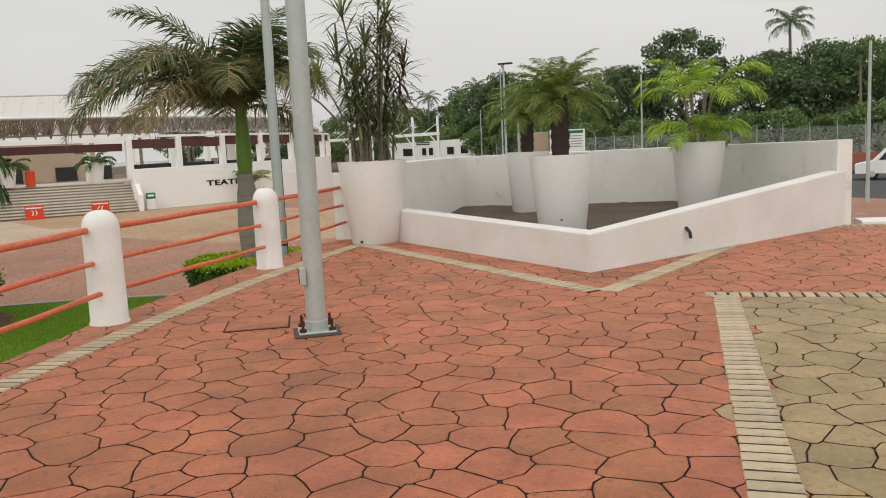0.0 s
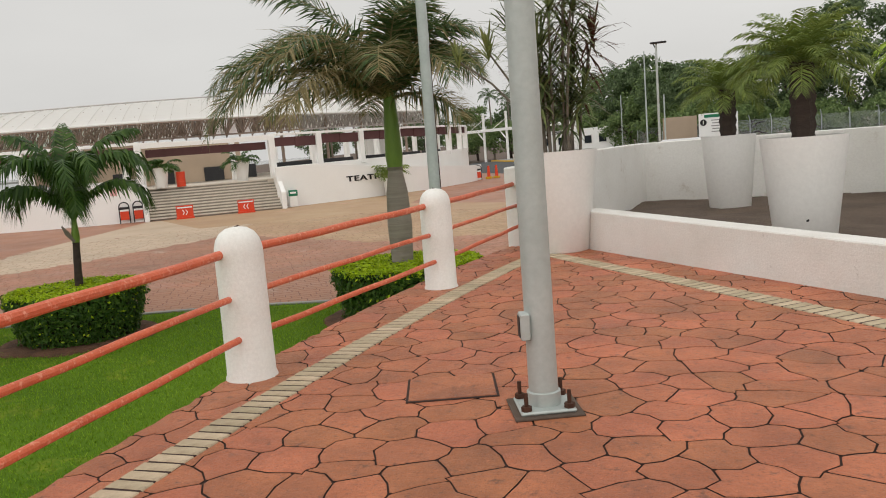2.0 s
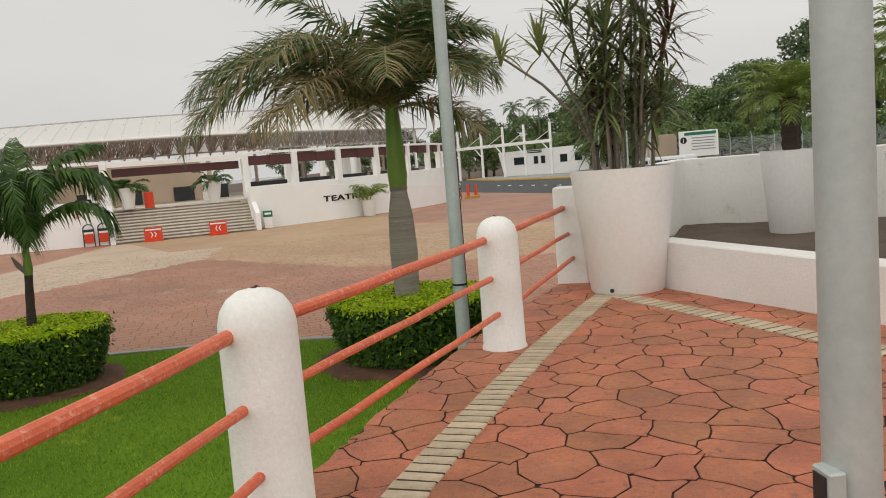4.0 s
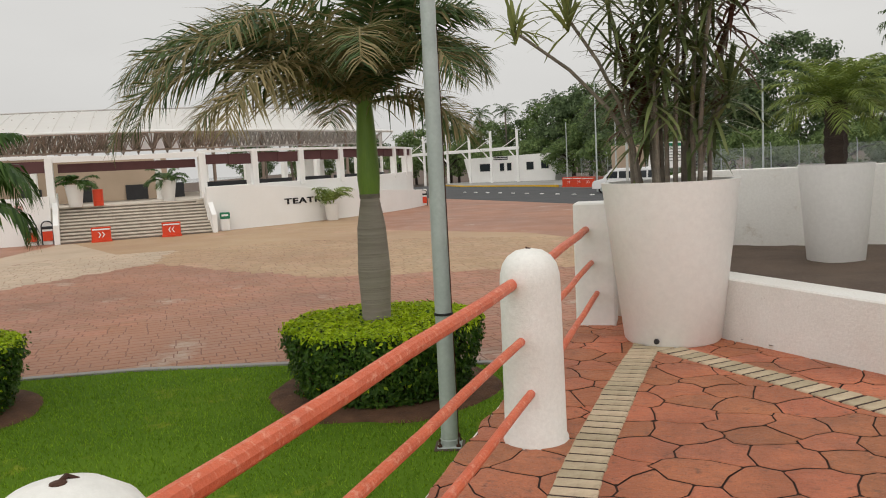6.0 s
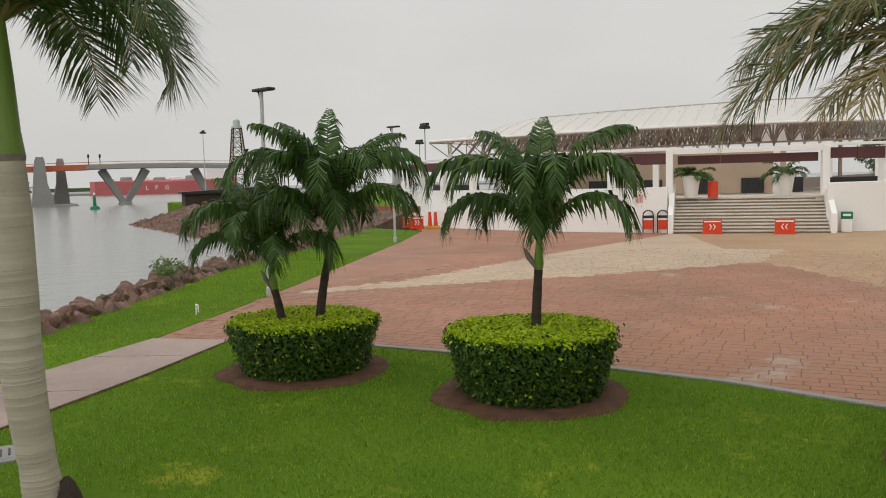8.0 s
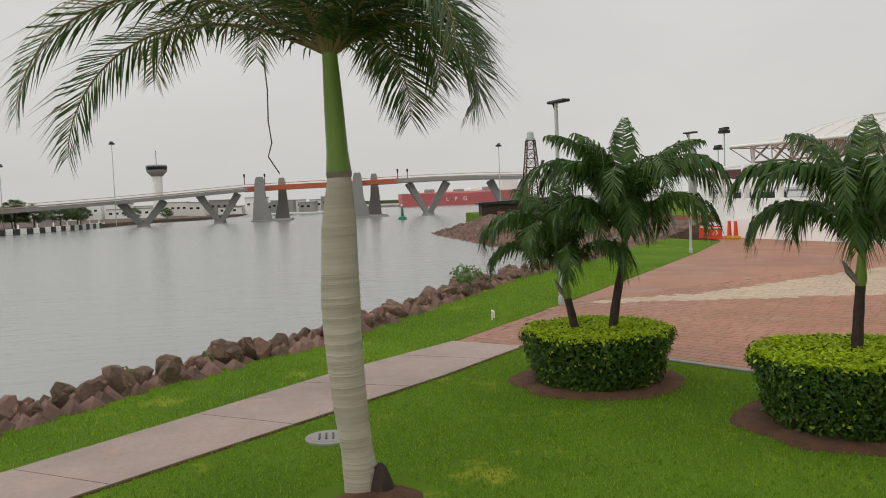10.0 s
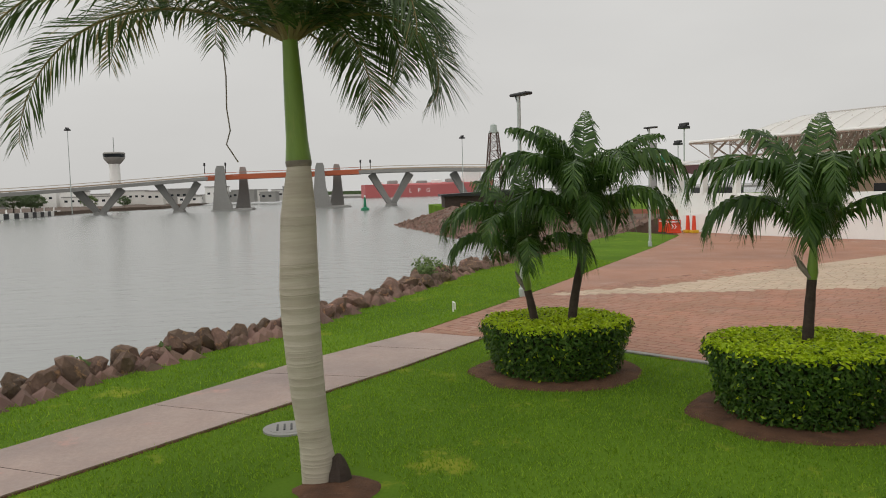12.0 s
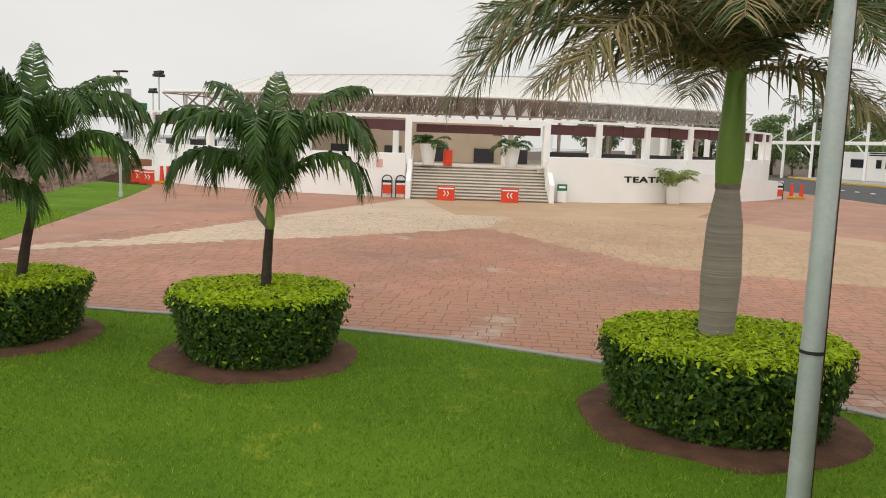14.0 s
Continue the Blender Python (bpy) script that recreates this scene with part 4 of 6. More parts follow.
# membrane roof: a long vault on a space truss
E0, E1 = Vector((-57.6, 33.6, 4.35)), Vector((-33.0, 73.0, 4.75))
R0, R1 = Vector((-70.0, 47.0, 7.3)), Vector((-44.0, 88.0, 7.75))


def vault(s, u, drop=0.0):
    e, r = E0.lerp(E1, s), R0.lerp(R1, s)
    bow = Vector((0.82, -0.57, 0)) * 2.6 * math.sin(math.pi * s)
    endz = (0.78 * (s / 0.09) ** 0.8 if s < 0.09 else min(1, 0.78 + 0.22 * (s - 0.09) / 0.6)) * min(1, ((1 - s) / 0.14) ** 0.6 if s > 0.86 else 1)
    p = e + bow + (r - e) * (u * 1.0)
    p.z = e.z + 0.35 * math.sin(math.pi * s) + (r.z - e.z) * math.sin(math.pi / 2 * min(u, 2 - u)) * (0.12 + 0.88 * endz) - drop
    return p


NSs, NU = 40, 16
s = Shape()
for i in range(NSs + 1):
    for j in range(NU + 1):
        s.v.append(tuple(vault(i / NSs, 2 * j / NU)))
for i in range(NSs):
    for j in range(NU):
        a = i * (NU + 1) + j
        s.f.append((a, a + NU + 1, a + NU + 2, a + 1))
        s.m.append(0)
roof = part("membrane_roof", s, [MEMB_T], th, "white tensioned membrane roof")
for i in range(0, NSs + 1):
    part("seam", Shape().tube([vault(i / NSs, 2 * j / NU) + Vector((0, 0, 0.03)) for j in range(NU // 2 + 1)], 0.02, 4), [MEMB], roof)
part("eave_pipe", Shape().tube([vault(i / NSs, 0) for i in range(NSs + 1)], 0.09, 6), [WHITE], roof)
part("ridge_pipe", Shape().tube([vault(i / NSs, 0.93) + Vector((0, 0, 0.15)) for i in range(2, NSs - 1)], 0.06, 6), [TRUSS_W], roof)
tru, truw = Shape(), Shape()
NA, NB = 34, 6
top = [[vault(i / NA, 1.5 * j / NB, 0.12) for j in range(NB + 1)] for i in range(NA + 1)]
bot = [[vault((i + 0.5) / NA, 1.5 * (j + 0.5) / NB, 0) for j in range(NB)] for i in range(NA)]
for i in range(NA):
    for j in range(NB):
        b = bot[i][j]
        b.z = 3.1 + 0.4 * (i / NA) + 0.22 * (b.z - 3.9)
        # the right part takes the colour paled for the bright background
        k = truw if i > NA * 0.62 else tru
        for t in (top[i][j], top[i + 1][j], top[i][j + 1], top[i + 1][j + 1]):
            k.tube([b, t], 0.034, 4, False)
        k.tube([top[i][j], top[i + 1][j]], 0.05, 4, False)
        k.tube([top[i][j], top[i][j + 1]], 0.05, 4, False)
        if i + 1 < NA:
            k.tube([b, bot[i + 1][j]], 0.05, 4, False)
        if j + 1 < NB:
            k.tube([b, bot[i][j + 1]], 0.05, 4, False)
for i in range(NA - 1):
    (truw if i > NA * 0.62 else tru).tube([bot[i][0], bot[i + 1][0]], 0.09, 4, False)
part("space_truss", tru, [TRUSS], th, "space truss in a brown of rust and shade", smooth=False)
part("space_truss", truw, [TRUSS_W], th, "space truss paled as against a bright sky", smooth=False)
for sx, su in ((0.02, 0.1), (0.35, 0.35), (0.62, 0.3), (0.72, 0.4), (0.8, 0.35), (0.9, 0.2), (0.98, 0.12)):
    p = vault(sx, su)
    part("roof_mast", Shape().tube([(p.x, p.y, 0.1), (p.x, p.y, p.z - 0.3)], 0.14, 8), [WHITE if sx < 0.3 or sx > 0.95 else TRUSS], th)

# lettering on the ramp wall
tx = bpy.data.curves.new("lettering", "FONT")
tx.body, tx.size, tx.extrude, tx.offset, tx.space_character = "TEATRO", 0.5, 0.03, 0.012, 1.12
tmp = new("lettering_source", tx)
bpy.context.view_layer.update()
tm = bpy.data.meshes.new_from_object(tmp.evaluated_get(bpy.context.evaluated_depsgraph_get()))
bpy.data.objects.remove(tmp)
wide = max(v.co.x for v in tm.vertices)
tm.materials.clear()
tm.materials.append(BLACK)
for v in tm.vertices:
    f = v.co.x / wide
    a = -25.9 + f * 7.0
    r = 31.2 + 0.14 + v.co.z
    x, y = pol(r, a)
    v.co = (x, y, -0.62 + v.co.y * 1.06)
part("lettering", tm, None, th, "black raised letters reading TEATRO")


# ---- furniture of the plaza ----
def barrier(m, lab, w=1.1, h=0.85, flip=1):
    t = thing("traffic_barrier", m, lab, "barrier", "orange barriers")
    part("body", Shape().prism([(-w / 2, -0.2), (w / 2, -0.2), (w / 2, 0.2), (-w / 2, 0.2)], 0, 0.12).box((0, 0, h * 0.5), (w * 0.94, 0.16, h - 0.1), 0.03).box((0, 0, h * 0.97), (w * 0.98, 0.2, 0.07), 0.02), [ORANGE], t)
    part("panel", Shape().box((0, -0.095, h * 0.86), (w * 0.84, 0.02, 0.08)), [WHITE], t)
    for k in (-0.1, 0.1):
        s = Shape()
        for sg in (-1, 1):
            x0 = k - 0.07 * flip
            s.add([(x0, -0.1, h * 0.5 + sg * 0.16), (x0 + 0.06 * flip, -0.1, h * 0.5 + sg * 0.16), (x0 + 0.16 * flip, -0.1, h * 0.5), (x0 + 0.1 * flip, -0.1, h * 0.5)], [(0, 1, 2, 3)])
        part("chevron", s, [WHITE], t, "white chevron")
    return t


def facing(p):
    """Degrees that turn a thing's front (-y) towards the terrace."""
    return math.degrees(math.atan2(p[1] - 8, p[0] + 4.7)) - 90


for p, fl in (((-37.8, 41.4), 1), ((-35.0, 44.0), -1)):
    barrier(pose(*p, LAWN, 0, 0, facing(p)), "orange plastic traffic barrier with white chevrons before the stairs", flip=fl)
for p in ((-58.5, 32.2), (-56.8, 32.0)):
    barrier(pose(*p, LAWN, 0, 0, facing(p)), "orange plastic traffic barrier by the ramp wall", 1.0, 0.9)


def rack(m, lab):
    t = thing("sign_rack", m, lab, "sign rack", "hoop racks")
    for x in (-0.42, 0.42):
        pts = [(x - 0.3, 0, 0)] + [(x - 0.3 * math.cos(a), 0, 1.05 + 0.3 * math.sin(a)) for a in np.linspace(0, math.pi, 9)] + [(x + 0.3, 0, 0)]
        part("hoop", Shape().tube(pts, 0.035, 8), [DARK], t)
        part("red_panel", Shape().box((x, 0, 0.5), (0.52, 0.05, 0.55), 0.01), [ORANGE], t)
        part("white_bar", Shape().box((x, -0.03, 0.82), (0.54, 0.03, 0.1), 0.005), [WHITE], t)
        part("black_bar", Shape().box((x, -0.01, 0.97), (0.56, 0.04, 0.16), 0.005), [DARK], t)
    return t


for p in ((-40.95, 40.05), (-29.2, 69.0)):
    rack(pose(*p, LAWN, 0, 0, facing(p)), "pair of black hoop stands with red panels")


def cone(m, lab):
    t = thing("striped_post", m, lab, "delineator", "striped delineators")
    part("base", Shape().box((0, 0, 0.1), (0.5, 0.5, 0.2), 0.03), [YELLOW], t)
    part("body", Shape().lathe([(0.16, 0.2), (0.1, 1.2)], 14), [ORANGE], t)
    for z in (0.4, 0.75):
        part("band", Shape().lathe([(0.152 - z * 0.045, z), (0.152 - (z + 0.14) * 0.045, z + 0.14)], 14), [WHITE], t, "white reflective band")
    return t


for p in ((-28.6, 71.2), (-28.1, 71.9), (-56.5, 32.9), (-56.0, 33.1)):
    cone(pose(*p, LAWN), "orange and white striped delineator on a yellow base")

q = pol(31.9, -34.1)
t = thing("waste_bin", pose(*q, LAWN, 0, 0, facing(q)), "white bin with green top against the ramp wall", "bin")
part("body", Shape().box((0, 0, 0.4), (0.55, 0.45, 0.75), 0.02), [WHITE], t)
part("lid", Shape().box((0, 0, 0.95), (0.6, 0.5, 0.4), 0.03), [GREEN], t)
part("label_plate", Shape().box((0, -0.255, 0.98), (0.4, 0.01, 0.12)), [WHITE], t)
q = pol(31.36, -54.6)
solid("wall_sign", Shape().box((0, 0, 0), (0.42, 0.02, 0.5)), [paint("pink_sign", (0.75, 0.45, 0.42), (0.6, 0.3, 0.28), 0.5)], "small red and white notice on the ramp wall", "sign", m=pose(*q, 0.1, 0, 0, facing(q)))


def leafy(t, z, n, ln, lw, mats, spread=(20, 75), droop=95, seed=1, n_leaf=22, hang=0.5, r=0.1):
    random.seed(seed)
    for k in range(n):
        s = Shape()
        az = 360 * k / n + random.uniform(-20, 20)
        frond(s, (r * math.cos(radians(az)), r * math.sin(radians(az)), z), az, random.uniform(*spread), ln * random.uniform(0.75, 1.1), droop * random.uniform(0.8, 1.15), n_leaf, ln * 0.32, lw, hang, 0.6, 0.012, bare=0.2)
        part("frond", s, mats, t, smooth=False)


for k, (x, y) in enumerate(((-41.1, 43.1), (-37.9, 47.6))):
    planter(pose(x, y, 0.03), "white planter on the theatre landing", 0.55, 0.36, 1.35)
    t = thing("landing_palm", pose(x, y, 1.25), "leafy dark palm in a landing planter", "potted palm")
    leafy(t, 0.0, 16, 1.5, 0.09, [ADON], (25, 80), 110, 60 + k)
solid("red_drum", Shape().lathe([(0.3, 0), (0.3, 0.3), (0.32, 0.32), (0.3, 0.34), (0.3, 1.0)], 20), [ORANGE], "red drum beside the landing planter", "drum", m=pose(-40.3, 44.1, 0.03))
q = pol(32.0, -19.7)
planter(pose(*q, LAWN), "white planter before the lettering", 0.5, 0.4, 1.15)
t = thing("potted_palm", pose(*q, LAWN + 1.1), "leafy palm in a planter before the lettering", "potted palm")
leafy(t, 0.0, 16, 1.95, 0.08, [DATE], (52, 88), 105, 66)


# ---- path lamps and masts ----
def path_lamp(m, lab, h=6.3, r=0.075, head=1.0):
    t = thing("street_lamp", m, lab, "street lamp", "path lamps")
    part("pole", Shape().lathe([(r * 1.5, 0), (r * 1.5, 0.25), (r, 0.3), (r * 0.75, h)], 12), [STEEL], t)
    part("arm", Shape().tube([(0, 0, h - 0.35), (-0.12 * head, 0, h - 0.1), (-0.16 * head, 0, h - 0.02)], 0.03, 6), [DARK], t)
    part("lamp_head", Shape().box((0.12 * head, 0, h), (0.85 * head, 0.3, 0.09), 0.03), [DARK], t)
    return t


path_lamp(pose(-28.95, 13.1, LAWN, 0, 0, 20), "slim path lamp with a flat dark head beside the walk")
path_lamp(pose(-46.1, 25.3, LAWN, 0, 0, 20), "slim path lamp near the theatre ramp", 6.5)
path_lamp(pose(-8.9, 46.6, LAWN, 0, 0, 0), "tall street lamp by the road", 7.9)


def mast(m, lab, h, r=0.14):
    t = thing("floodlight_mast", m, lab, "floodlight mast", "distant masts")
    part("pole", Shape().lathe([(r, 0), (r * 0.6, h)], 8), [STEEL], t)
    part("ring", Shape().lathe([(r * 6, h), (r * 6, h + 0.35)], 10).box((0, 0, h + 0.6), (r * 14, r * 4, 0.4)), [DARK], t)
    return t


for x, y, z in ((-220, 51.2, 15.5), (-111.5, 60.7, 9.5), (-138.7, 73.4, 8.6), (-237, -53.5, 20.3), (-228.7, -79.7, 14.6)):
    mast(pose(x, y, LAWN - 0.3), "tall distant floodlight mast", z - LAWN)

# ---- plants in the planters ----
def rosette(s, c, n, ln, w, tilt, slot, droop=0.5):
    for _ in range(n):
        az, e = random.uniform(0, 2 * math.pi), radians(random.uniform(*tilt))
        d = Vector((math.cos(az) * math.cos(e), math.sin(az) * math.cos(e), math.sin(e)))
        side = Vector((-math.sin(az), math.cos(az), 0)) * w * 0.5
        L = ln * random.uniform(0.7, 1.1)
        a = Vector(c) + Vector((0, 0, random.uniform(-0.12, 0.08)))
        b = a + d * L * 0.5
        f = a + d * L * 0.8 + Vector((0, 0, -droop * L * 0.12))
        g = a + d * L + Vector((0, 0, -droop * L * random.uniform(0.1, 0.45)))
        s.slot = slot
        s.add([a - side * 0.6, a + side * 0.6, b + side, b - side, f + side * 0.7, f - side * 0.7, g], [(0, 1, 2, 3), (3, 2, 4, 5), (5, 4, 6)])


random.seed(41)
dr = thing("dracaena_plant", pose(-4.27, 11.52, 1.16), "tall many-stemmed dracaena with strap leaves in a planter", "dracaena")
for k in range(19):
    az = radians(360 * k * 0.381966 + random.uniform(-12, 12))
    r0, lean, h = random.uniform(0.05, 0.34), random.uniform(0.02, 0.34), (0.55, 0.95, 1.35, 1.75, 2.1, 2.4, 0.75)[k % 7] * random.uniform(0.92, 1.08)
    young = k in (7, 12)
    if young:
        az, lean, h = (radians(187), 0.95, 1.3) if k == 7 else (radians(195), 0.5, 1.35)
    pts = [(math.cos(az) * (r0 + lean * u * u), math.sin(az) * (r0 + lean * u * u), h * u) for u in (0, 0.25, 0.5, 0.75, 1)]
    part("stem", Shape().tube(pts, [0.02, 0.018, 0.016, 0.014, 0.012], 7), [CANE], dr)
    s = Shape()
    tufts = ((1.0, 36),) if young else ((1.0, 36), (0.86, 22), (0.7, 18), (0.5, 10)) if h > 1.2 else ((1.0, 38), (0.74, 24))
    for u, n in tufts:
        j = u * 4
        q = Vector(pts[min(3, int(j))]).lerp(Vector(pts[min(3, int(j)) + 1]), j - min(3, int(j)))
        rosette(s, q, n, random.uniform(0.44, 0.6) * (0.7 if young else 1), 0.03, (-25, 78) if u == 1 else (-40, 45), 1 if young else (2 if k % 5 == 1 else 0), 0.6)
    part("leaf_rosette", s, [STRAP, STRAP_Y, STRAP_R], dr, smooth=False)


def date_palm(m, lab, seed, h=0.8):
    random.seed(seed)
    t = thing("pygmy_date_palm", m, lab, "potted palm", "date palms in planters")
    part("trunk", Shape().lathe([(0.11, -0.1)] + [(0.115 + 0.02 * (i % 2), -0.05 + i * (h + 0.1) / 12) for i in range(13)], 12, wob=0.2), [BARK], t)
    for k in range(38):
        s = Shape()
        az = k * 137.5
        el = 86 - 84 * (k / 38)
        frond(s, (0.05 * math.cos(radians(az)), 0.05 * math.sin(radians(az)), h), az, el, random.uniform(0.72, 0.92), 80, 40, 0.27, 0.02, 0.35, 0.7, 0.008, bare=0.08, vee=0.15)
        part("frond", s, [DATE], t, smooth=False)
    return t


date_palm(pose(-2.63, 16.0, 1.13), "pygmy date palm with a dark stubby trunk in a planter", 51)
date_palm(pose(-1.45, 11.75, 1.13), "pygmy date palm with fine arching fronds near the bed's corner", 52, 0.86)
random.seed(53)
t = thing("areca_palm", pose(0.59, 15.4, 1.2), "bright green areca palm clump in a planter", "potted palm")
for k in range(6):
    az = radians(60 * k)
    part("cane", Shape().tube([(0.1 * math.cos(az), 0.1 * math.sin(az), 0), (0.17 * math.cos(az), 0.17 * math.sin(az), 0.5), (0.25 * math.cos(az), 0.25 * math.sin(az), 0.95)], 0.025, 7), [CANE], t)
for k in range(16):
    s = Shape()
    az = k * 137.5
    frond(s, (0.22 * math.cos(radians(az)), 0.22 * math.sin(radians(az)), 0.9), az, random.uniform(25, 80), random.uniform(0.9, 1.2), 95, 30, 0.4, 0.034, 0.45, 0.6, 0.01, bare=0.15)
    part("frond", s, [ARECA], t, smooth=False)
for k in range(14):
    s = Shape()
    az = k * 137.5
    frond(s, (0.12 * math.cos(radians(az)), 0.12 * math.sin(radians(az)), 0.1), az, random.uniform(25, 75), random.uniform(0.75, 1.0), 110, 30, 0.36, 0.034, 0.45, 0.6, 0.01, bare=0.15)
    part("frond", s, [ARECA], t, smooth=False)

# ---- trees beyond the road ----
def broad_tree(name, m, h, w, seed, lab, clumps=74, per=90, mats=None, size=0.27):
    random.seed(seed)
    rng = np.random.default_rng(seed)
    t = thing(name, m, lab, "tree", "trees beyond the road")
    part("trunk", Shape().tube([(0, 0, -0.3), (0.1, 0.05, h * 0.25), (0.0, 0.15, h * 0.5)], [0.3, 0.24, 0.16], 8), [BARK], t)
    s = Shape()
    cs = []
    for k in range(clumps):
        a, u = rng.uniform(0, 6.28), rng.uniform(-0.75, 1)
        rr = w * 0.5 * math.sqrt(max(0.05, 1 - u * u)) * rng.uniform(0.55, 1.05)
        c = Vector((rr * math.cos(a), rr * math.sin(a), h * 0.6 + u * h * 0.4))
        cs.append(c)
        R = rng.uniform(0.55, 1.15) * w / 7
        for _ in range(per):
            d = Vector(rng.normal(0, 1, 3)).normalized()
            p = c + Vector((d.x * R, d.y * R, d.z * R * 0.75)) * rng.uniform(0.55, 1.08)
            n = (d + Vector(rng.normal(0, 0.6, 3)) + Vector((0, 0, 0.5))).normalized()
            x = n.orthogonal().normalized()
            x = Matrix.Rotation(rng.uniform(0, 6.28), 3, n) @ x
            y = n.cross(x)
            L = size * rng.uniform(0.6, 1.2)
            s.add([p - x * L, p - y * L * 0.5, p + x * L, p + y * L * 0.5], [(0, 1, 2, 3)])
    for k in range(6):
        part("limb", Shape().tube([(0, 0.1, h * 0.42), tuple(Vector((0, 0.1, h * 0.42)).lerp(cs[k], 0.5) + Vector((0, 0, 0.4))), tuple(cs[k])], [0.13, 0.09, 0.04], 6), [BARK], t)
    part("crown", s, mats or [TREE], t, smooth=False)
    return t


protos = [broad_tree("broadleaf_tree", pose(-4, 100, -2.3), 11.5, 10, 71, "dense dark green broadleaf tree beyond the fence"),
          broad_tree("broadleaf_tree", pose(2, 98, -2.3), 15, 11, 72, "tall rounded broadleaf tree beyond the fence", 92, 100),
          broad_tree("broadleaf_tree", pose(10, 99, -2.3), 11.5, 11, 73, "spreading light green tree beyond the fence", 76, 90, [TREE2]),
          broad_tree("leafy_shrub", pose(6, 90, -2.3), 5.5, 7, 74, "low bushy shrub behind the fence", 48, 80, [TREE2], 0.21)]
random.seed(75)
for x, y, k, sc in ((-10, 103, 2, 0.85), (-15, 112, 0, 0.95), (-6, 112, 0, 1.05), (16, 97, 0, 1.05), (22, 96, 2, 1.05), (28, 94, 1, 0.8), (35, 92, 0, 1.0), (13, 106, 1, 0.85), (20, 106, 0, 1.15), (-20, 122, 1, 0.85), (-26, 138, 0, 1.2), (-33, 146, 2, 1.2), (-40, 150, 0, 1.0), (-47, 150, 2, 1.0), (-55, 156, 0, 1.0), (-64, 156, 2, 0.95), (-74, 152, 0, 1.0), (-84, 150, 2, 0.9), (-95, 146, 0, 0.9), (-22, 130, 2, 1.1), (-30, 140, 1, 0.95), (40, 84, 2, 1.0), (46, 76, 0, 1.0)):
    copy_thing(protos[k], pose(x, y, -2.3, 0, 0, random.uniform(0, 360)) @ Matrix.Diagonal((sc, sc, sc * random.uniform(0.92, 1.08), 1)))
for x, y, sc in ((-2, 90, 1), (0.5, 88.5, 0.8), (11, 89, 1.05), (15, 88, 0.9), (20, 87, 1.1), (25, 86, 0.9), (-8, 93, 1), (-13, 100, 1.1), (-19, 112, 1.2), (-27, 128, 1.2), (-35, 137, 1.3), (-43, 140, 1.2), (-52, 142, 1.3), (-62, 144, 1.2)):
    copy_thing(protos[3], pose(x, y, -2.3, 0, 0, random.uniform(0, 360)) @ Matrix.Diagonal((sc, sc, sc, 1)))


def coconut(m, h, seed, lab):
    random.seed(seed)
    t = thing("coconut_palm", m, lab, "palm tree", "distant coconut palms")
    part("trunk", Shape().tube([(0, 0, 0), (0.2, 0.1, h * 0.4), (0.3, 0.3, h)], [0.24, 0.18, 0.13], 8), [CANE], t)
    for k in range(16):
        s = Shape()
        az = k * 137.5
        frond(s, (0.3, 0.3, h), az, 75 - 5.5 * k, random.uniform(2.6, 3.4), 95, 22, 0.75, 0.1, 0.7, 0.4, 0.04, bare=0.12)
        part("frond", s, [ROYAL], t, smooth=False)
    return t


cp = coconut(pose(-37, 147, -2.3), 13.2, 81, "tall slender coconut palm rising over the trees")
for x, y, sc in ((17.5, 126.7, 1.43), (-42, 146, 0.95), (-33, 145, 1.05), (-48, 148, 0.95), (-54, 149, 0.9), (-58, 150, 0.95), (-57, 96, 0.72), (-62, 98, 0.75), (-53, 92, 0.68), (19, 90, 0.82), (28, 88, 0.75)):
    copy_thing(cp, pose(x, y, -2.3, 0, 0, random.uniform(0, 360)) @ Matrix.Diagonal((sc, sc, sc, 1)))

# chain-link fence
fe = thing("chain_link_fence", pose(0, 0, 0), "grey chain-link fence with cranked posts before the trees", "fence")
fl = [(-24, 118), (-16, 101), (-9, 88), (-3, 85), (4, 84.5), (11, 84), (18, 83), (25, 81), (33, 78)]
for (x0, y0), (x1, y1) in zip(fl[:-1], fl[1:]):
    for k in range(3):
        x, y = x0 + (x1 - x0) * k / 3, y0 + (y1 - y0) * k / 3
        part("post", Shape().tube([(x, y, -2.3), (x, y, 1.6), (x - 0.1, y - 0.3, 2.0)], 0.05, 6), [STEEL], fe)
    w = Shape()
    n = 60
    for k in range(-14, n):
        for sg in (0, 1):
            u0, u1 = k / n, (k + 14) / n
            c0, c1 = max(0, u0), min(1, u1)
            z0, z1 = -2.2 + 3.8 * (c0 - u0) * n / 14, -2.2 + 3.8 * (c1 - u0) * n / 14
            z0, z1 = (z0, z1) if sg else (-0.6 - z0, -0.6 - z1)
            w.tube([(x0 + (x1 - x0) * c0, y0 + (y1 - y0) * c0, z0), (x0 + (x1 - x0) * c1, y0 + (y1 - y0) * c1, z1)], 0.008, 3, False)
    part("wire_mesh", w, [STEEL], fe, smooth=False)
setting("roadside_wall", Shape().wall([(-24, 112), (-20, 104), (-10, 84.5), (0, 82), (12, 81), (24, 79), (40, 74)], 0.3, -2.4, -0.9), [BRICKWALL], "low red brick wall along the road", "wall")
setting("verge_hedge_strip", Shape().wall([(-18, 103), (-9, 86.5), (0, 83.6), (14, 82.4)], 0.8, -2.4, -0.45), [HEDGE], "trimmed low hedge along the fence", "hedge")

# ---- guard booth with canopy, vans, signs along the road ----
gb = thing("guard_booth", pose(0, 0, 0), "white guard booth with slanted ends under a steel canopy", "booth")
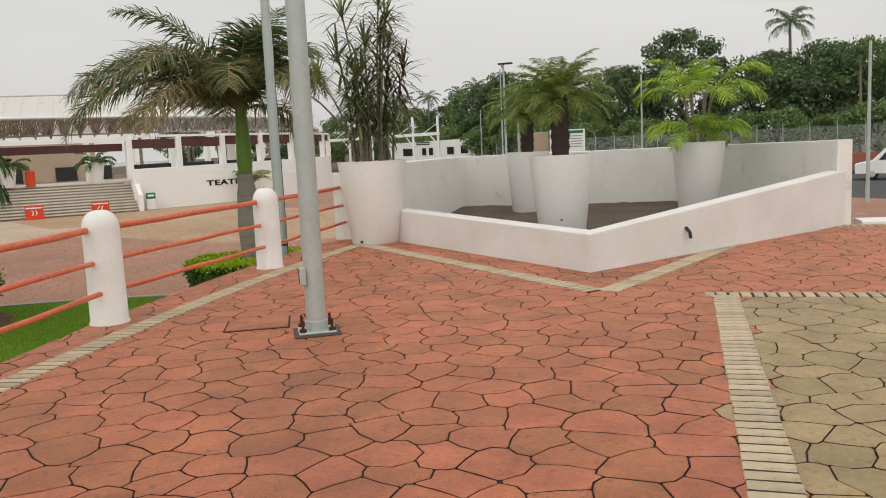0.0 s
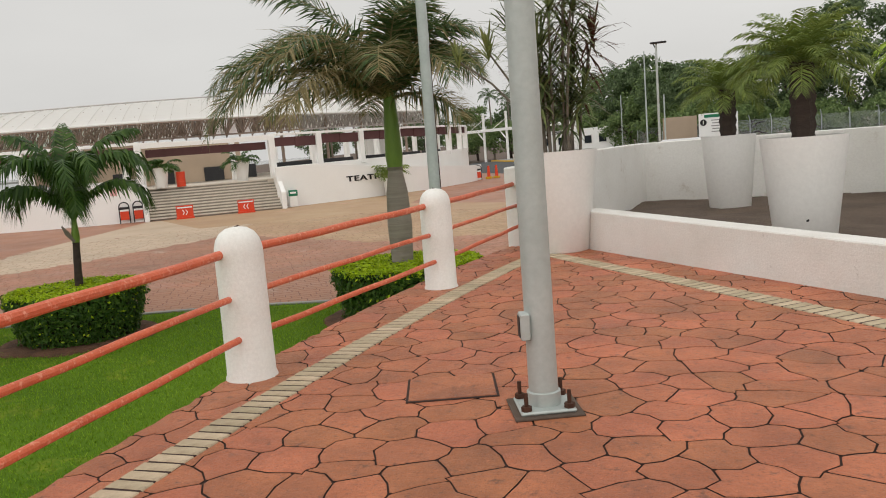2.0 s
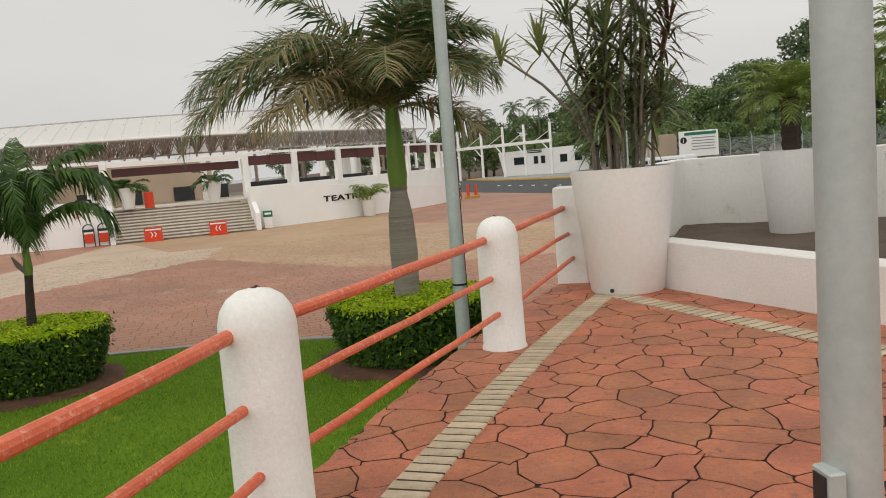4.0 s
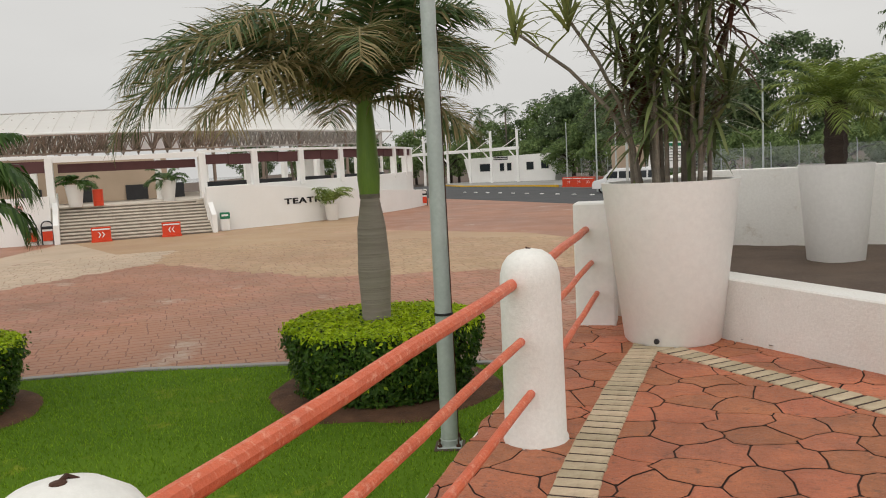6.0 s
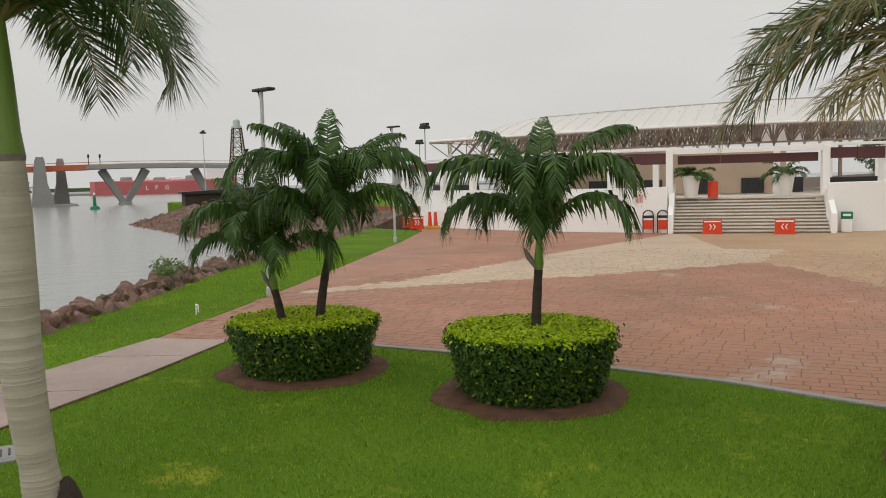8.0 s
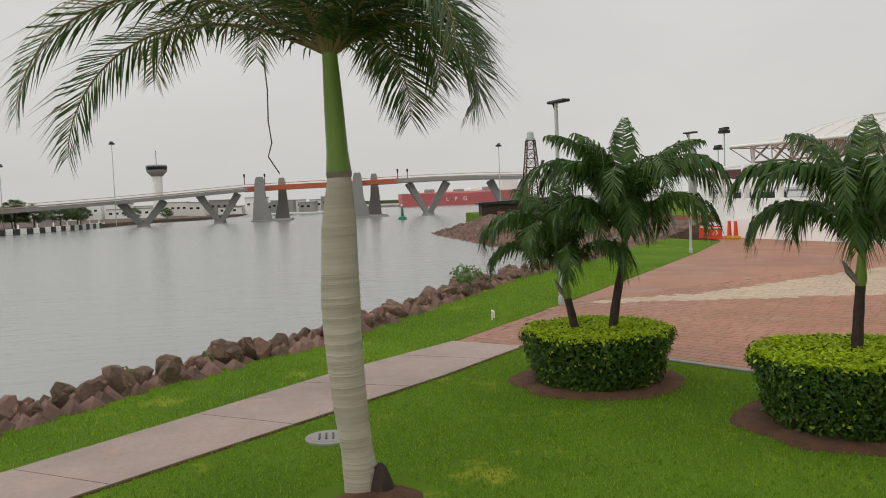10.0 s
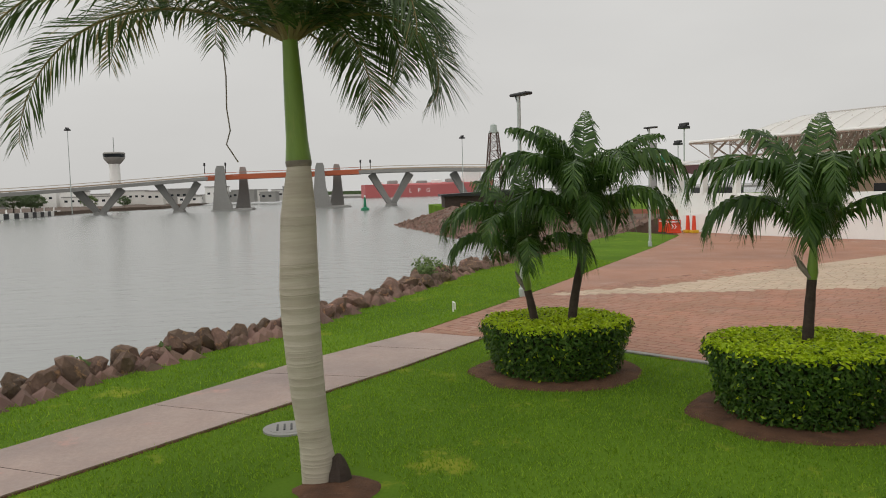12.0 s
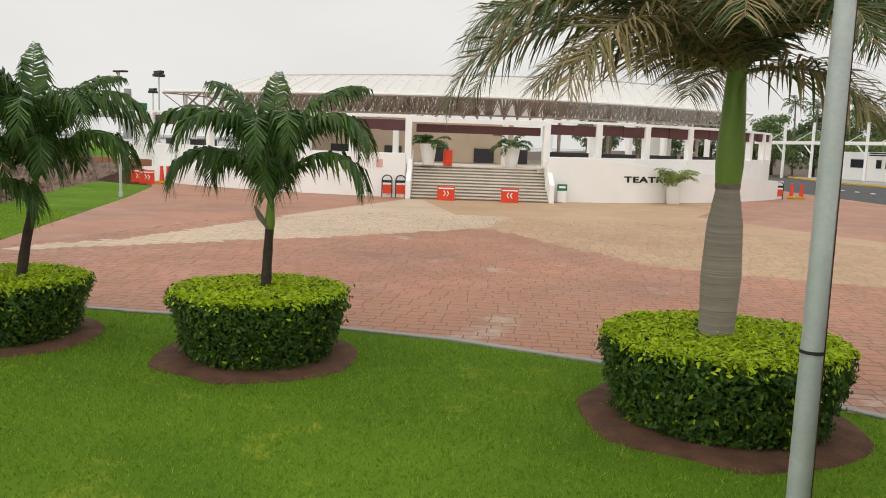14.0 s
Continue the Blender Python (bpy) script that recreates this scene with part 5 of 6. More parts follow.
g0, g1 = Vector((-46.5, 134.0)), Vector((-29.6, 128.6))
gx_ = (g1 - g0).normalized()
gn = Vector((-gx_.y, gx_.x))


def gp(u, d, z):
    p = g0 + gx_ * u + gn * d
    return (p.x, p.y, z)


W2 = (g1 - g0).length
s = Shape()
s.add([gp(1.2, 0, -2.3), gp(W2 - 0.6, 0, -2.3), gp(W2 + 0.4, 0, 2.5), gp(0, 0, 2.2), gp(1.2, 6, -2.3), gp(W2 - 0.6, 6, -2.3), gp(W2 + 0.4, 6, 2.5), gp(0, 6, 2.2)], [(0, 1, 2, 3), (5, 4, 7, 6), (1, 5, 6, 2), (4, 0, 3, 7), (3, 2, 6, 7), (0, 4, 5, 1)])
part("wall", s, [WHITE], gb, smooth=False)
for u, w, z0, z1 in ((4.4, 2.3, 0.0, 1.2), (7.6, 0.8, 0.0, 1.2), (9.0, 0.8, 0.0, 1.2), (12.9, 1.3, 0.0, 1.2), (15.6, 1.3, 0.1, 1.3)):
    win = part("window_frame", Shape().add([gp(u - w / 2 - 0.12, -0.03, z0 - 0.12), gp(u + w / 2 + 0.12, -0.03, z0 - 0.12), gp(u + w / 2 + 0.12, -0.03, z1 + 0.12), gp(u - w / 2 - 0.12, -0.03, z1 + 0.12)], [(0, 1, 2, 3)]), [MEMB], gb)
    part("pane", Shape().add([gp(u - w / 2, -0.06, z0), gp(u + w / 2, -0.06, z0), gp(u + w / 2, -0.06, z1), gp(u - w / 2, -0.06, z1)], [(0, 1, 2, 3)]), [GLASS], win)
for z in (1.75, 2.05):
    part("lettering", Shape().add([gp(6.0, -0.04, z), gp(8.8, -0.04, z), gp(8.8, -0.04, z + 0.18), gp(6.0, -0.04, z + 0.18)], [(0, 1, 2, 3)]), [DARK], gb, "row of small dark letters")
for u in (-6.5, -1.5, 3.0, 7.2, 12.2):
    part("canopy_post", Shape().tube([gp(u, -2.5, -2.3), gp(u, -2.5, 6.4)], 0.24, 4), [WHITE], gb)
    part("brace", Shape().tube([gp(u, -2.5, 5.2), gp(u - 3.0, -2.5, 3.6)], 0.06, 4), [WHITE], gb)
    part("brace", Shape().tube([gp(u, -2.5, 1.6), gp(u - 1.5, -2.5, 3.2)], 0.12, 4), [WHITE], gb)
part("canopy_beam", Shape().tube([gp(-12, -2.5, 3.3), gp(12.4, -2.5, 3.5)], 0.34, 4), [WHITE], gb)
setting("booth_kerb", Shape().prism([(-52, 133), (-41.5, 118.5), (-24.6, 105.0), (-20, 103), (-26, 128), (-48, 140)], LAWN - 0.3, LAWN + 0.16), [CONC], "raised pavement round the booth", "pavement", smooth=False)
setting("kerb_edge", Shape().wall([(-52, 132.8), (-41.5, 118.3), (-24.6, 104.8)], 0.3, LAWN - 0.2, LAWN + 0.18), [YELLOW], "yellow painted kerb", "kerb")
for k in range(12):
    u = k / 11
    solid("road_stud", Shape().box((0, 0, 0.04), (0.5, 0.25, 0.09), 0.03), [WHITE], "white road stud on the asphalt", "road stud", "road studs", pose(-34 + 22 * u, 96 - 21.5 * u, LAWN - 0.02, 0, 0, -44))
for x, y in ((-22.6, 101.5), (-21.1, 100.0), (-19.8, 98.6)):
    barrier(pose(x, y, LAWN, 0, 0, facing((x, y))), "orange plastic barrier beside the road", 1.6, 1.15)


def van(m, lab):
    """A passenger van that looks along -x."""
    t = thing("passenger_van", m, lab, "van", "vans")
    prof = [(-2.9, 0.42), (-2.92, 0.85), (-2.75, 1.08), (-1.95, 1.22), (-1.25, 1.95), (-0.9, 2.06), (2.7, 2.08), (2.88, 1.9), (2.95, 0.9), (2.92, 0.42)]
    n = len(prof)
    s = Shape()
    rows = ((-1.0, 0.92), (-0.94, 1.0), (0.94, 1.0), (1.0, 0.92))
    vs = [(x, y * (1 if z < 1.1 else 1 - 0.1 * (z - 1.1)), 0.42 + (z - 0.42) * k) for y, k in rows for x, z in prof]
    fs = [(r * n + i, r * n + (i + 1) % n, (r + 1) * n + (i + 1) % n, (r + 1) * n + i) for r in range(3) for i in range(n)]
    s.add(vs, fs + [tuple(range(n)), tuple(3 * n + i for i in range(n))[::-1]])
    part("body", s, [CARW], t, angle=50)
    for sg in (-1, 1):
        for x0, x1 in ((-1.55, -0.55), (-0.4, 0.75), (0.9, 2.05), (2.2, 2.7)):
            y = sg * 0.985
            k = -0.55 if x0 < -1 else x0
            part("side_window", Shape().add([(x0 if x0 > -1 else -1.6, y, 1.25), (x1, y, 1.25), (x1, y * 0.94, 1.8), (x0 if x0 > -1 else -1.15, y * 0.94, 1.8)], [(0, 1, 2, 3)]), [GLASS], t)
        for x in (-1.95, 1.75):
            wh = part("wheel", Shape().lathe([(0.2, -0.12), (0.36, -0.11), (0.38, 0), (0.36, 0.11), (0.2, 0.12)], 20), [RUBBER], t, at=pose(x, sg * 0.88, 0.38, 90))
            part("rim", Shape().lathe([(0.2, -0.125), (0.05, -0.11), (0.05, 0.11), (0.2, 0.125)], 14), [STEEL], wh)
        part("headlight", Shape().box((-2.88, sg * 0.72, 0.92), (0.1, 0.34, 0.2), 0.03), [MEMB], t)
        part("tail_light", Shape().box((2.93, sg * 0.86, 1.05), (0.06, 0.14, 0.4), 0.02), [SHIPRED], t)
    part("windscreen", Shape().add([(-1.93, -0.82, 1.27), (-1.93, 0.82, 1.27), (-1.32, 0.78, 1.88), (-1.32, -0.78, 1.88)], [(0, 1, 2, 3)]), [GLASS], t)
    part("bumper", Shape().box((-2.95, 0, 0.52), (0.16, 1.8, 0.22), 0.05), [DARK], t)
    return t


v1 = van(pose(-12.9, 80.4, LAWN - 0.02, 0, 0, -22) @ Matrix.Diagonal((1.12, 1.12, 1.12, 1)), "white passenger van with dark windows on the road")
v2 = van(pose(14.7, 56.6, LAWN - 0.02, 0, 0, -14), "white passenger van standing at the plaza's far side")
sb = thing("notice_board", pose(-9.9, 86.4, LAWN) @ Matrix.Diagonal((1.85, 1.85, 1.85, 1)), "white notice board with a teal heading and grey lines", "notice board")
part("board", Shape().box((0, 0, 1.75), (2.0, 0.08, 1.35), 0.01), [WHITE], sb)
part("heading", Shape().box((0.1, -0.05, 2.28), (1.6, 0.02, 0.16)), [GREEN], sb)
part("number_disc", Shape().lathe([(0.17, 0), (0.17, 0.02)], 20), [BLACK], sb, at=pose(-0.75, -0.05, 1.95, 90))
nm = bpy.data.curves.new("numeral", "FONT")
nm.body, nm.size, nm.extrude = "1", 0.3, 0.004
part("numeral", nm, None, sb, "white numeral 1", pose(-0.83, -0.08, 1.85, 90)).data.materials.append(WHITE)
for k in range(5):
    part("text_line", Shape().box((0.25, -0.05, 2.05 - 0.15 * k), (1.2 - 0.1 * (k % 2), 0.02, 0.05)), [CONC], sb)
for x in (-0.9, 0.9):
    part("leg", Shape().box((x, 0.06, 0.6), (0.08, 0.08, 1.2)), [STEEL], sb)
solid("site_hoarding", Shape().box((0, 0, 2.2), (3.4, 0.2, 4.4), 0.02), [TAN], "cream panel behind the notice board", "hoarding", m=pose(-13.9, 88.6, LAWN))
for x, y, h in ((-1.8, 70, 8.5), (8.6, 39.1, 7.0), (-14, 80, 6.5), (-24, 108, 8.0), (-16.4, 84, 11)):
    solid("utility_pole", Shape().lathe([(0.09, 0), (0.06, h)], 10), [STEEL], "plain utility pole beside the road", "pole", "utility poles", pose(x, y, LAWN))

# ---- harbour: bridge, shores, ship, towers ----
DECK = [(-205, -116, 1.2), (-222, -88, 2.6), (-231.5, -71.5, 3.6), (-241.6, -55.3, 4.6), (-247, -43.8, 5.4), (-251.3, -31.3, 6.3), (-253.9, -19.8, 7.1), (-255.5, -10, 7.4), (-255.8, 0, 7.6), (-255.8, 11.2, 7.7), (-255, 19, 7.9), (-254, 26, 8.05), (-251.8, 35.5, 8.2), (-247, 50, 8.1), (-240.6, 63.5, 7.6), (-233, 76, 7.1), (-215, 98, 6.2), (-190, 122, 5.6), (-160, 145, 5.2)]
br = thing("lift_bridge", pose(0, 0, 0), "long grey harbour bridge on V-shaped piers with an orange centre span", "bridge")


def sweep(s, pts, w, d0, d1):
    n = len(pts)
    for i, p in enumerate(pts):
        a, b = Vector(pts[max(i - 1, 0)]), Vector(pts[min(i + 1, n - 1)])
        t = (b - a)
        t.z = 0
        t.normalize()
        q = Vector((-t.y, t.x, 0)) * w / 2
        for sg, dz in ((1, d0), (1, d1), (-1, d1), (-1, d0)):
            v = Vector(p) + q * sg
            s.v.append((v.x, v.y, v.z + dz))
    m0 = len(s.v) - 4 * n
    for i in range(n - 1):
        for k in range(4):
            s.f.append((m0 + i * 4 + k, m0 + i * 4 + (k + 1) % 4, m0 + i * 4 + 4 + (k + 1) % 4, m0 + i * 4 + 4 + k))
            s.m.append(0)
    return s


for pts, mt, dp in ((DECK[:7], BRIDGE_G, -1.0), (DECK[6:12], BRIDGE_O, -1.1), (DECK[11:], BRIDGE_G, -1.0)):
    part("deck", sweep(Shape(), pts, 9, dp, 0.0), [mt], br)
    part("railing", sweep(sweep(Shape(), [(x + 4.4, y, z) for x, y, z in pts], 0.15, 0.85, 1.0), [(x + 4.4, y, z) for x, y, z in pts], 0.15, 0.0, 0.35), [BRIDGE_O if mt == BRIDGE_O else TAN], br)
for bx, by, (l0, l1), z in ((-245.2, -48.2, (-53.5, -42.5), 4.2), (-252.2, -27.7, (-33.2, -22.2), 5.6), (-251.9, 35.1, (29.3, 40.9), 6.9), (-243.3, 58.2, (53.4, 63.5), 6.6), (-226, 84, (79, 90), 6)):
    for ly in (l0, l1):
        lx = float(np.interp(ly, [p[1] for p in DECK], [p[0] for p in DECK]))
        part("pier_leg", Shape().tube([(bx, by, -3.2), (lx, ly, z)], [1.0, 1.5], 4), [BRIDGE_G], br)
    part("pier_foot", Shape().lathe([(2.2, -3.4), (1.6, -2.2)], 8, (bx, by, 0)), [BRIDGE_G], br)
for y0 in (-15.3, 13.6):
    for xx, dy in ((-249.5, 0.0), (-262.5, 5.6)):
        prof = [(-2.6, -3.3), (-1.3, 9.2), (-0.9, 10.2), (0.9, 10.2), (1.2, 9.2), (1.6, 3.0), (2.8, -1.2), (3.4, -3.3)]
        s = Shape()
        n = len(prof)
        vs = [(xx + sx, y0 + dy + (py if dy == 0 else -py * 0.8), pz + (0.3 if y0 > 0 else 0)) for sx in (-1.4, 1.4) for py, pz in prof]
        s.add(vs, [tuple(range(n)), tuple(n + i for i in range(n))[::-1]] + [(i, (i + 1) % n, n + (i + 1) % n, n + i) for i in range(n)])
        part("lift_tower", s, [BRIDGE_G], br)
    part("tower_footing", Shape().box((-256, y0 + 3, -2.9), (16, 12, 0.9), 0.3), [BRIDGE_G], br)
for y in (-20, -14, 26, 29):
    part("signal_post", Shape().tube([(-252, y, 8), (-252, y, 10.6)], 0.12, 5).box((-252, y, 10.8), (0.5, 0.5, 0.9)), [DARK], br)

setting("left_shore", Shape().prism([(-150, -120), (-185, -73), (-233, -69.6), (-258, -61.5), (-305, -60), (-330, -45), (-420, -40), (-700, -60), (-700, -400), (-150, -400)], SEA - 1, -1.9), [SOIL], "low wooded far shore", "shore", smooth=False)
setting("far_land", Shape().prism([(-1500, -400), (-1480, 60), (-1500, 300), (-1800, 300), (-1800, -400)], SEA - 1, 4), [TREE], "hazy low land across the harbour", "backdrop", smooth=False)
setting("far_harbour_land", Shape().prism([(-640, 20), (-640, 600), (-1200, 600), (-1200, 20)], SEA - 1, -1.5), [CONC], "flat harbour land behind the ship", "shore", smooth=False)
qy = thing("striped_quay", pose(0, 0, 0), "quay with black and white hazard blocks along the far shore", "quay")
for k in range(34):
    u = k / 33
    x, y = -165 - 93 * u, -78 + 14 * u + 4 * math.sin(u * 3)
    part("block", Shape().box((x, y, -2.3), (2.8, 1.5, 1.4), 0.05, -8), [WHITE if k % 2 else DARK], qy)
    if k % 3 == 0:
        part("bollard", Shape().lathe([(0.2, 0), (0.2, 1.0)], 8, (x, y - 0.5, -1.6)), [WHITE], qy)
random.seed(91)
for x, y, sc in ((-178, -84, 0.45), (-188, -82, 0.5), (-198, -84, 0.42), (-207, -82, 0.5), (-216, -80, 0.45), (-224, -82, 0.5), (-232, -78, 0.5), (-240, -76, 0.5), (-249, -72, 0.5), (-258, -70, 0.5), (-268, -72, 0.45), (-172, -92, 0.5), (-194, -94, 0.5), (-212, -92, 0.5), (-230, -92, 0.5), (-246, -84, 0.5), (-300, -64, 0.4), (-318, -56, 0.35)):
    copy_thing(protos[random.randrange(3)], pose(x, y, -2, 0, 0, random.uniform(0, 360)) @ Matrix.Diagonal((sc * 1.3, sc * 1.3, sc, 1)))
for x, y, sc in ((-192, -80, 0.42), (-205, -80, 0.46), (-228, -76, 0.48), (-234, -74, 0.46), (-183, -80, 0.4)):
    copy_thing(cp, pose(x, y, -2, 0, 0, random.uniform(0, 360)) @ Matrix.Diagonal((sc, sc, sc, 1)))
solid("quay_pavilion", Shape().prism([(-3, -2), (3, -2), (3, 2), (-3, 2)], 0, 3.2).box((0, 0, 3.4), (5, 3.2, 0.5), 0.1).box((0, -2.05, 1.2), (1.6, 0.2, 2.2)), [WHITE], "small white pavilion on the far quay", "pavilion", m=pose(-190, -78, -2, 0, 0, 20))
ct = thing("control_tower", pose(-377, -71, -2), "white round harbour control tower with a flared cab", "tower")
part("shaft", Shape().lathe([(2.4, 0), (2.2, 19)], 16), [WHITE], ct)
part("cab", Shape().lathe([(2.4, 18.5), (4.0, 20.2), (4.4, 21), (4.6, 23.2), (4.0, 23.6)], 18), [CONC], ct)
part("cab_window", Shape().lathe([(4.47, 21.4), (4.63, 22.8)], 18, cap=False), [GLASS], ct)
part("antenna", Shape().tube([(0, 0, 23), (0, 0, 30)], 0.2, 5), [STEEL], ct)
random.seed(92)
for k in range(26):
    x, y = -400 - random.uniform(0, 60), -150 + 170 * k / 26
    w, h = random.uniform(7, 15), random.uniform(3, 8)
    hb = thing("harbour_building", pose(x, y, -2, 0, 0, random.uniform(-10, 10)), "low white harbour building on the far shore", "building", "harbour buildings")
    part("wall", Shape().box((0, 0, h / 2), (8, w, h)), [random.choice((WHITE, MEMB, CONC))], hb)
    part("roof", Shape().box((0, 0, h + 0.2), (8.6, w + 0.6, 0.4)), [CONC], hb)
    for j in range(int(w // 3)):
        part("window", Shape().box((4.03, -w / 2 + 1.8 + 3 * j, h * 0.6), (0.06, 1.4, 1.0)), [GLASS], hb)
sh = thing("gas_tanker", pose(-600, 100, SEA), "red-hulled gas tanker with white upperworks moored in the harbour", "ship")
s = Shape()
hull = [(-3, -46), (8, -44), (10, 0), (10, 40), (6, 52), (-6, 52), (-10, 40), (-10, 0), (-8, -44)]
part("hull", s.prism([(x, y) for x, y in hull], -1, [9.5, 9.5, 8.5, 9.5, 11, 11, 9.5, 8.5, 9.5]), [SHIPRED], sh)
part("deckhouse", Shape().box((0, 36, 14), (12, 11, 10), 0.3).box((0, 36, 20), (15, 7, 2.4), 0.2).box((0, 42, 17), (4, 4, 9), 0.2), [WHITE], sh)
for k in range(6):
    part("cargo_tank", Shape().box((0, -34 + 11 * k, 10.4), (9, 7, 2.8 + (k % 3)), 0.5), [CONC if k % 2 else WHITE], sh)
lt = bpy.data.curves.new("hull_lettering", "FONT")
lt.body, lt.size, lt.space_character = "LPG", 4.2, 3.0
part("hull_lettering", lt, None, sh, "white letters LPG on the hull", pose(10.4, -12, 3.2, 90, 0, 90)).data.materials.append(WHITE)
tw = thing("lattice_tower", pose(-150.2, 42.6, -1.5), "rusty steel lattice beacon tower by the shore", "tower")
lv = np.linspace(0, 13.2, 9)
hw = lambda z: 1.75 - 1.1 * z / 14
for sx, sy in ((-1, -1), (1, -1), (1, 1), (-1, 1)):
    part("leg", Shape().tube([(sx * hw(z), sy * hw(z), z) for z in lv], 0.11, 5), [RUST], tw)
for a, b in zip(lv[:-1], lv[1:]):
    c4 = ((-1, -1), (1, -1), (1, 1), (-1, 1))
    for k in range(4):
        p, q = c4[k], c4[(k + 1) % 4]
        for e, f in (((p, a), (q, b)), ((q, a), (p, b)), ((p, b), (q, b))):
            part("brace", Shape().tube([(e[0][0] * hw(e[1]), e[0][1] * hw(e[1]), e[1]), (f[0][0] * hw(f[1]), f[0][1] * hw(f[1]), f[1])], 0.06, 4), [RUST], tw)
part("lantern_deck", Shape().lathe([(0.9, 13.2), (0.9, 13.6)], 10).lathe([(0.65, 13.6), (0.6, 14.6), (0.2, 14.9)], 10), [STEEL], tw)
by = thing("channel_buoy", pose(-200, 22.6, SEA), "green conical channel buoy floating in the harbour", "buoy")
part("float", Shape().lathe([(0.9, -0.2), (1.1, 0.1), (0.9, 0.6), (0.4, 0.8), (0.3, 2.6), (0.15, 3.2)], 14), [GREEN], by)
part("light", Shape().lathe([(0.2, 3.2), (0.2, 3.7)], 8), [WHITE], by)

# rocky spit
SP = [(-111, 19.0), (-104, 18.7), (-92, 19.5), (-84, 20.0), (-76, 20.3), (-68, 22.5), (-60, 26.5)]
SQ = [(-114, 27.5), (-106, 28), (-96, 28.5), (-86, 28), (-77, 29), (-70, 31), (-62, 34)]
s = Shape()
s.prism(SP + SQ[::-1], SEA - 1, [SEA - 0.1] * 7 + [-0.8, -0.9, -1.0, -1.1, -1.1, -1.0, -0.8])
setting("spit_bank", s, [GRAVEL], "sloping red rubble spit running into the harbour", "bank")
setting("spit_land", Shape().prism(SQ + [(-62, 60), (-120, 120), (-180, 130), (-190, 60), (-150, 30)], SEA - 1, -1.12), [LAWN_M], "grassy land behind the spit", "ground", smooth=False)
rng = np.random.default_rng(95)
s = Shape()
for _ in range(1900):
    u, k = rng.uniform(0, 6), rng.uniform(0, 1)
    i = min(5, int(u))
    a = Vector(SP[i]).lerp(Vector(SP[i + 1]), u - i)
    b = Vector(SQ[i]).lerp(Vector(SQ[i + 1]), u - i)
    p = a.lerp(b, k)
    z = SEA - 0.1 + (1.95 + 0.2) * k
    r = rng.uniform(0.15, 0.42)
    vs = [Vector((p.x, p.y, z)) + Vector(d) * r * rng.uniform(0.6, 1.2) for d in ((1, 0, 0), (0, 1, 0), (-1, 0, 0), (0, -1, 0), (0.2, 0.1, 0.9))]
    s.add(vs, [(0, 1, 4), (1, 2, 4), (2, 3, 4), (3, 0, 4)])
tagged(part("rubble", s, [GRAVEL], None, smooth=False), "loose red rubble stones on the spit", "rubble", "", "stuff")
setting("spit_wall", Shape().wall([(-118, 29.5), (-104, 29.6), (-88, 30.2), (-74, 32), (-62, 36)], 0.3, -1.4, -0.55), [BRICKWALL], "low brick wall along the spit", "wall")
sd = thing("dark_shed", pose(-121, 33, -1.1, 0, 0, 84), "dark roofed shed on the spit", "shed")
part("wall", Shape().box((0, 0, 0.8), (11, 6, 1.6)), [BARK], sd)
part("roof", Shape().prism([(-6, -3.5), (6, -3.5), (6, 3.5), (-6, 3.5)], 1.6, [1.9, 2.4, 2.4, 1.9]), [DARK], sd)
# A ship's funnel, simplified to a white and green block.
gs = thing("harbour_silo", pose(-345, 170, -3), "green and white funnel block in the harbour", "silo")
part("block", Shape().box((0, 0, 7), (4.5, 5, 14), 0.3), [WHITE], gs)
part("green_top", Shape().box((0, 0, 15.5), (5, 5.4, 3.6), 0.3), [GREEN], gs)
solid("refinery_chimney", Shape().lathe([(2.5, 0), (1.8, 26)], 12), [CONC], "grey stack in the far harbour", "stack", m=pose(-420, 200, -2))

# ---- shore rocks ----
def rock_mesh(seed):
    bm = bmesh.new()
    bmesh.ops.create_icosphere(bm, subdivisions=2, radius=1.0)
    for v in bm.verts:
        n = v.co.normalized()
        k = 0.75 + 0.45 * noise.noise(n * 1.3 + Vector((seed * 7.1, 0, 0)))
        for j in range(9):
            d = Vector((math.sin(seed * 3 + j * 2.4), math.cos(seed * 5 + j * 1.7), math.sin(seed + j * 4.1))).normalized()
            k = min(k, 0.5 / max(0.25, n.dot(d)) if n.dot(d) > 0.45 else k)
        v.co = n * k + Vector((noise.noise(n * 4 + Vector((seed, 1, 0))), noise.noise(n * 4 + Vector((0, seed, 5))), noise.noise(n * 4 + Vector((9, 0, seed))))) * 0.07
    me = bpy.data.meshes.new("rock")
    bm.to_mesh(me)
    bm.free()
    me.materials.append(ROCK)
    return me


rocks = [rock_mesh(k) for k in range(8)]
random.seed(101)
line = [Vector(p) for p in strip_out[1:8]]
lens = [(b - a).length for a, b in zip(line[:-1], line[1:])]
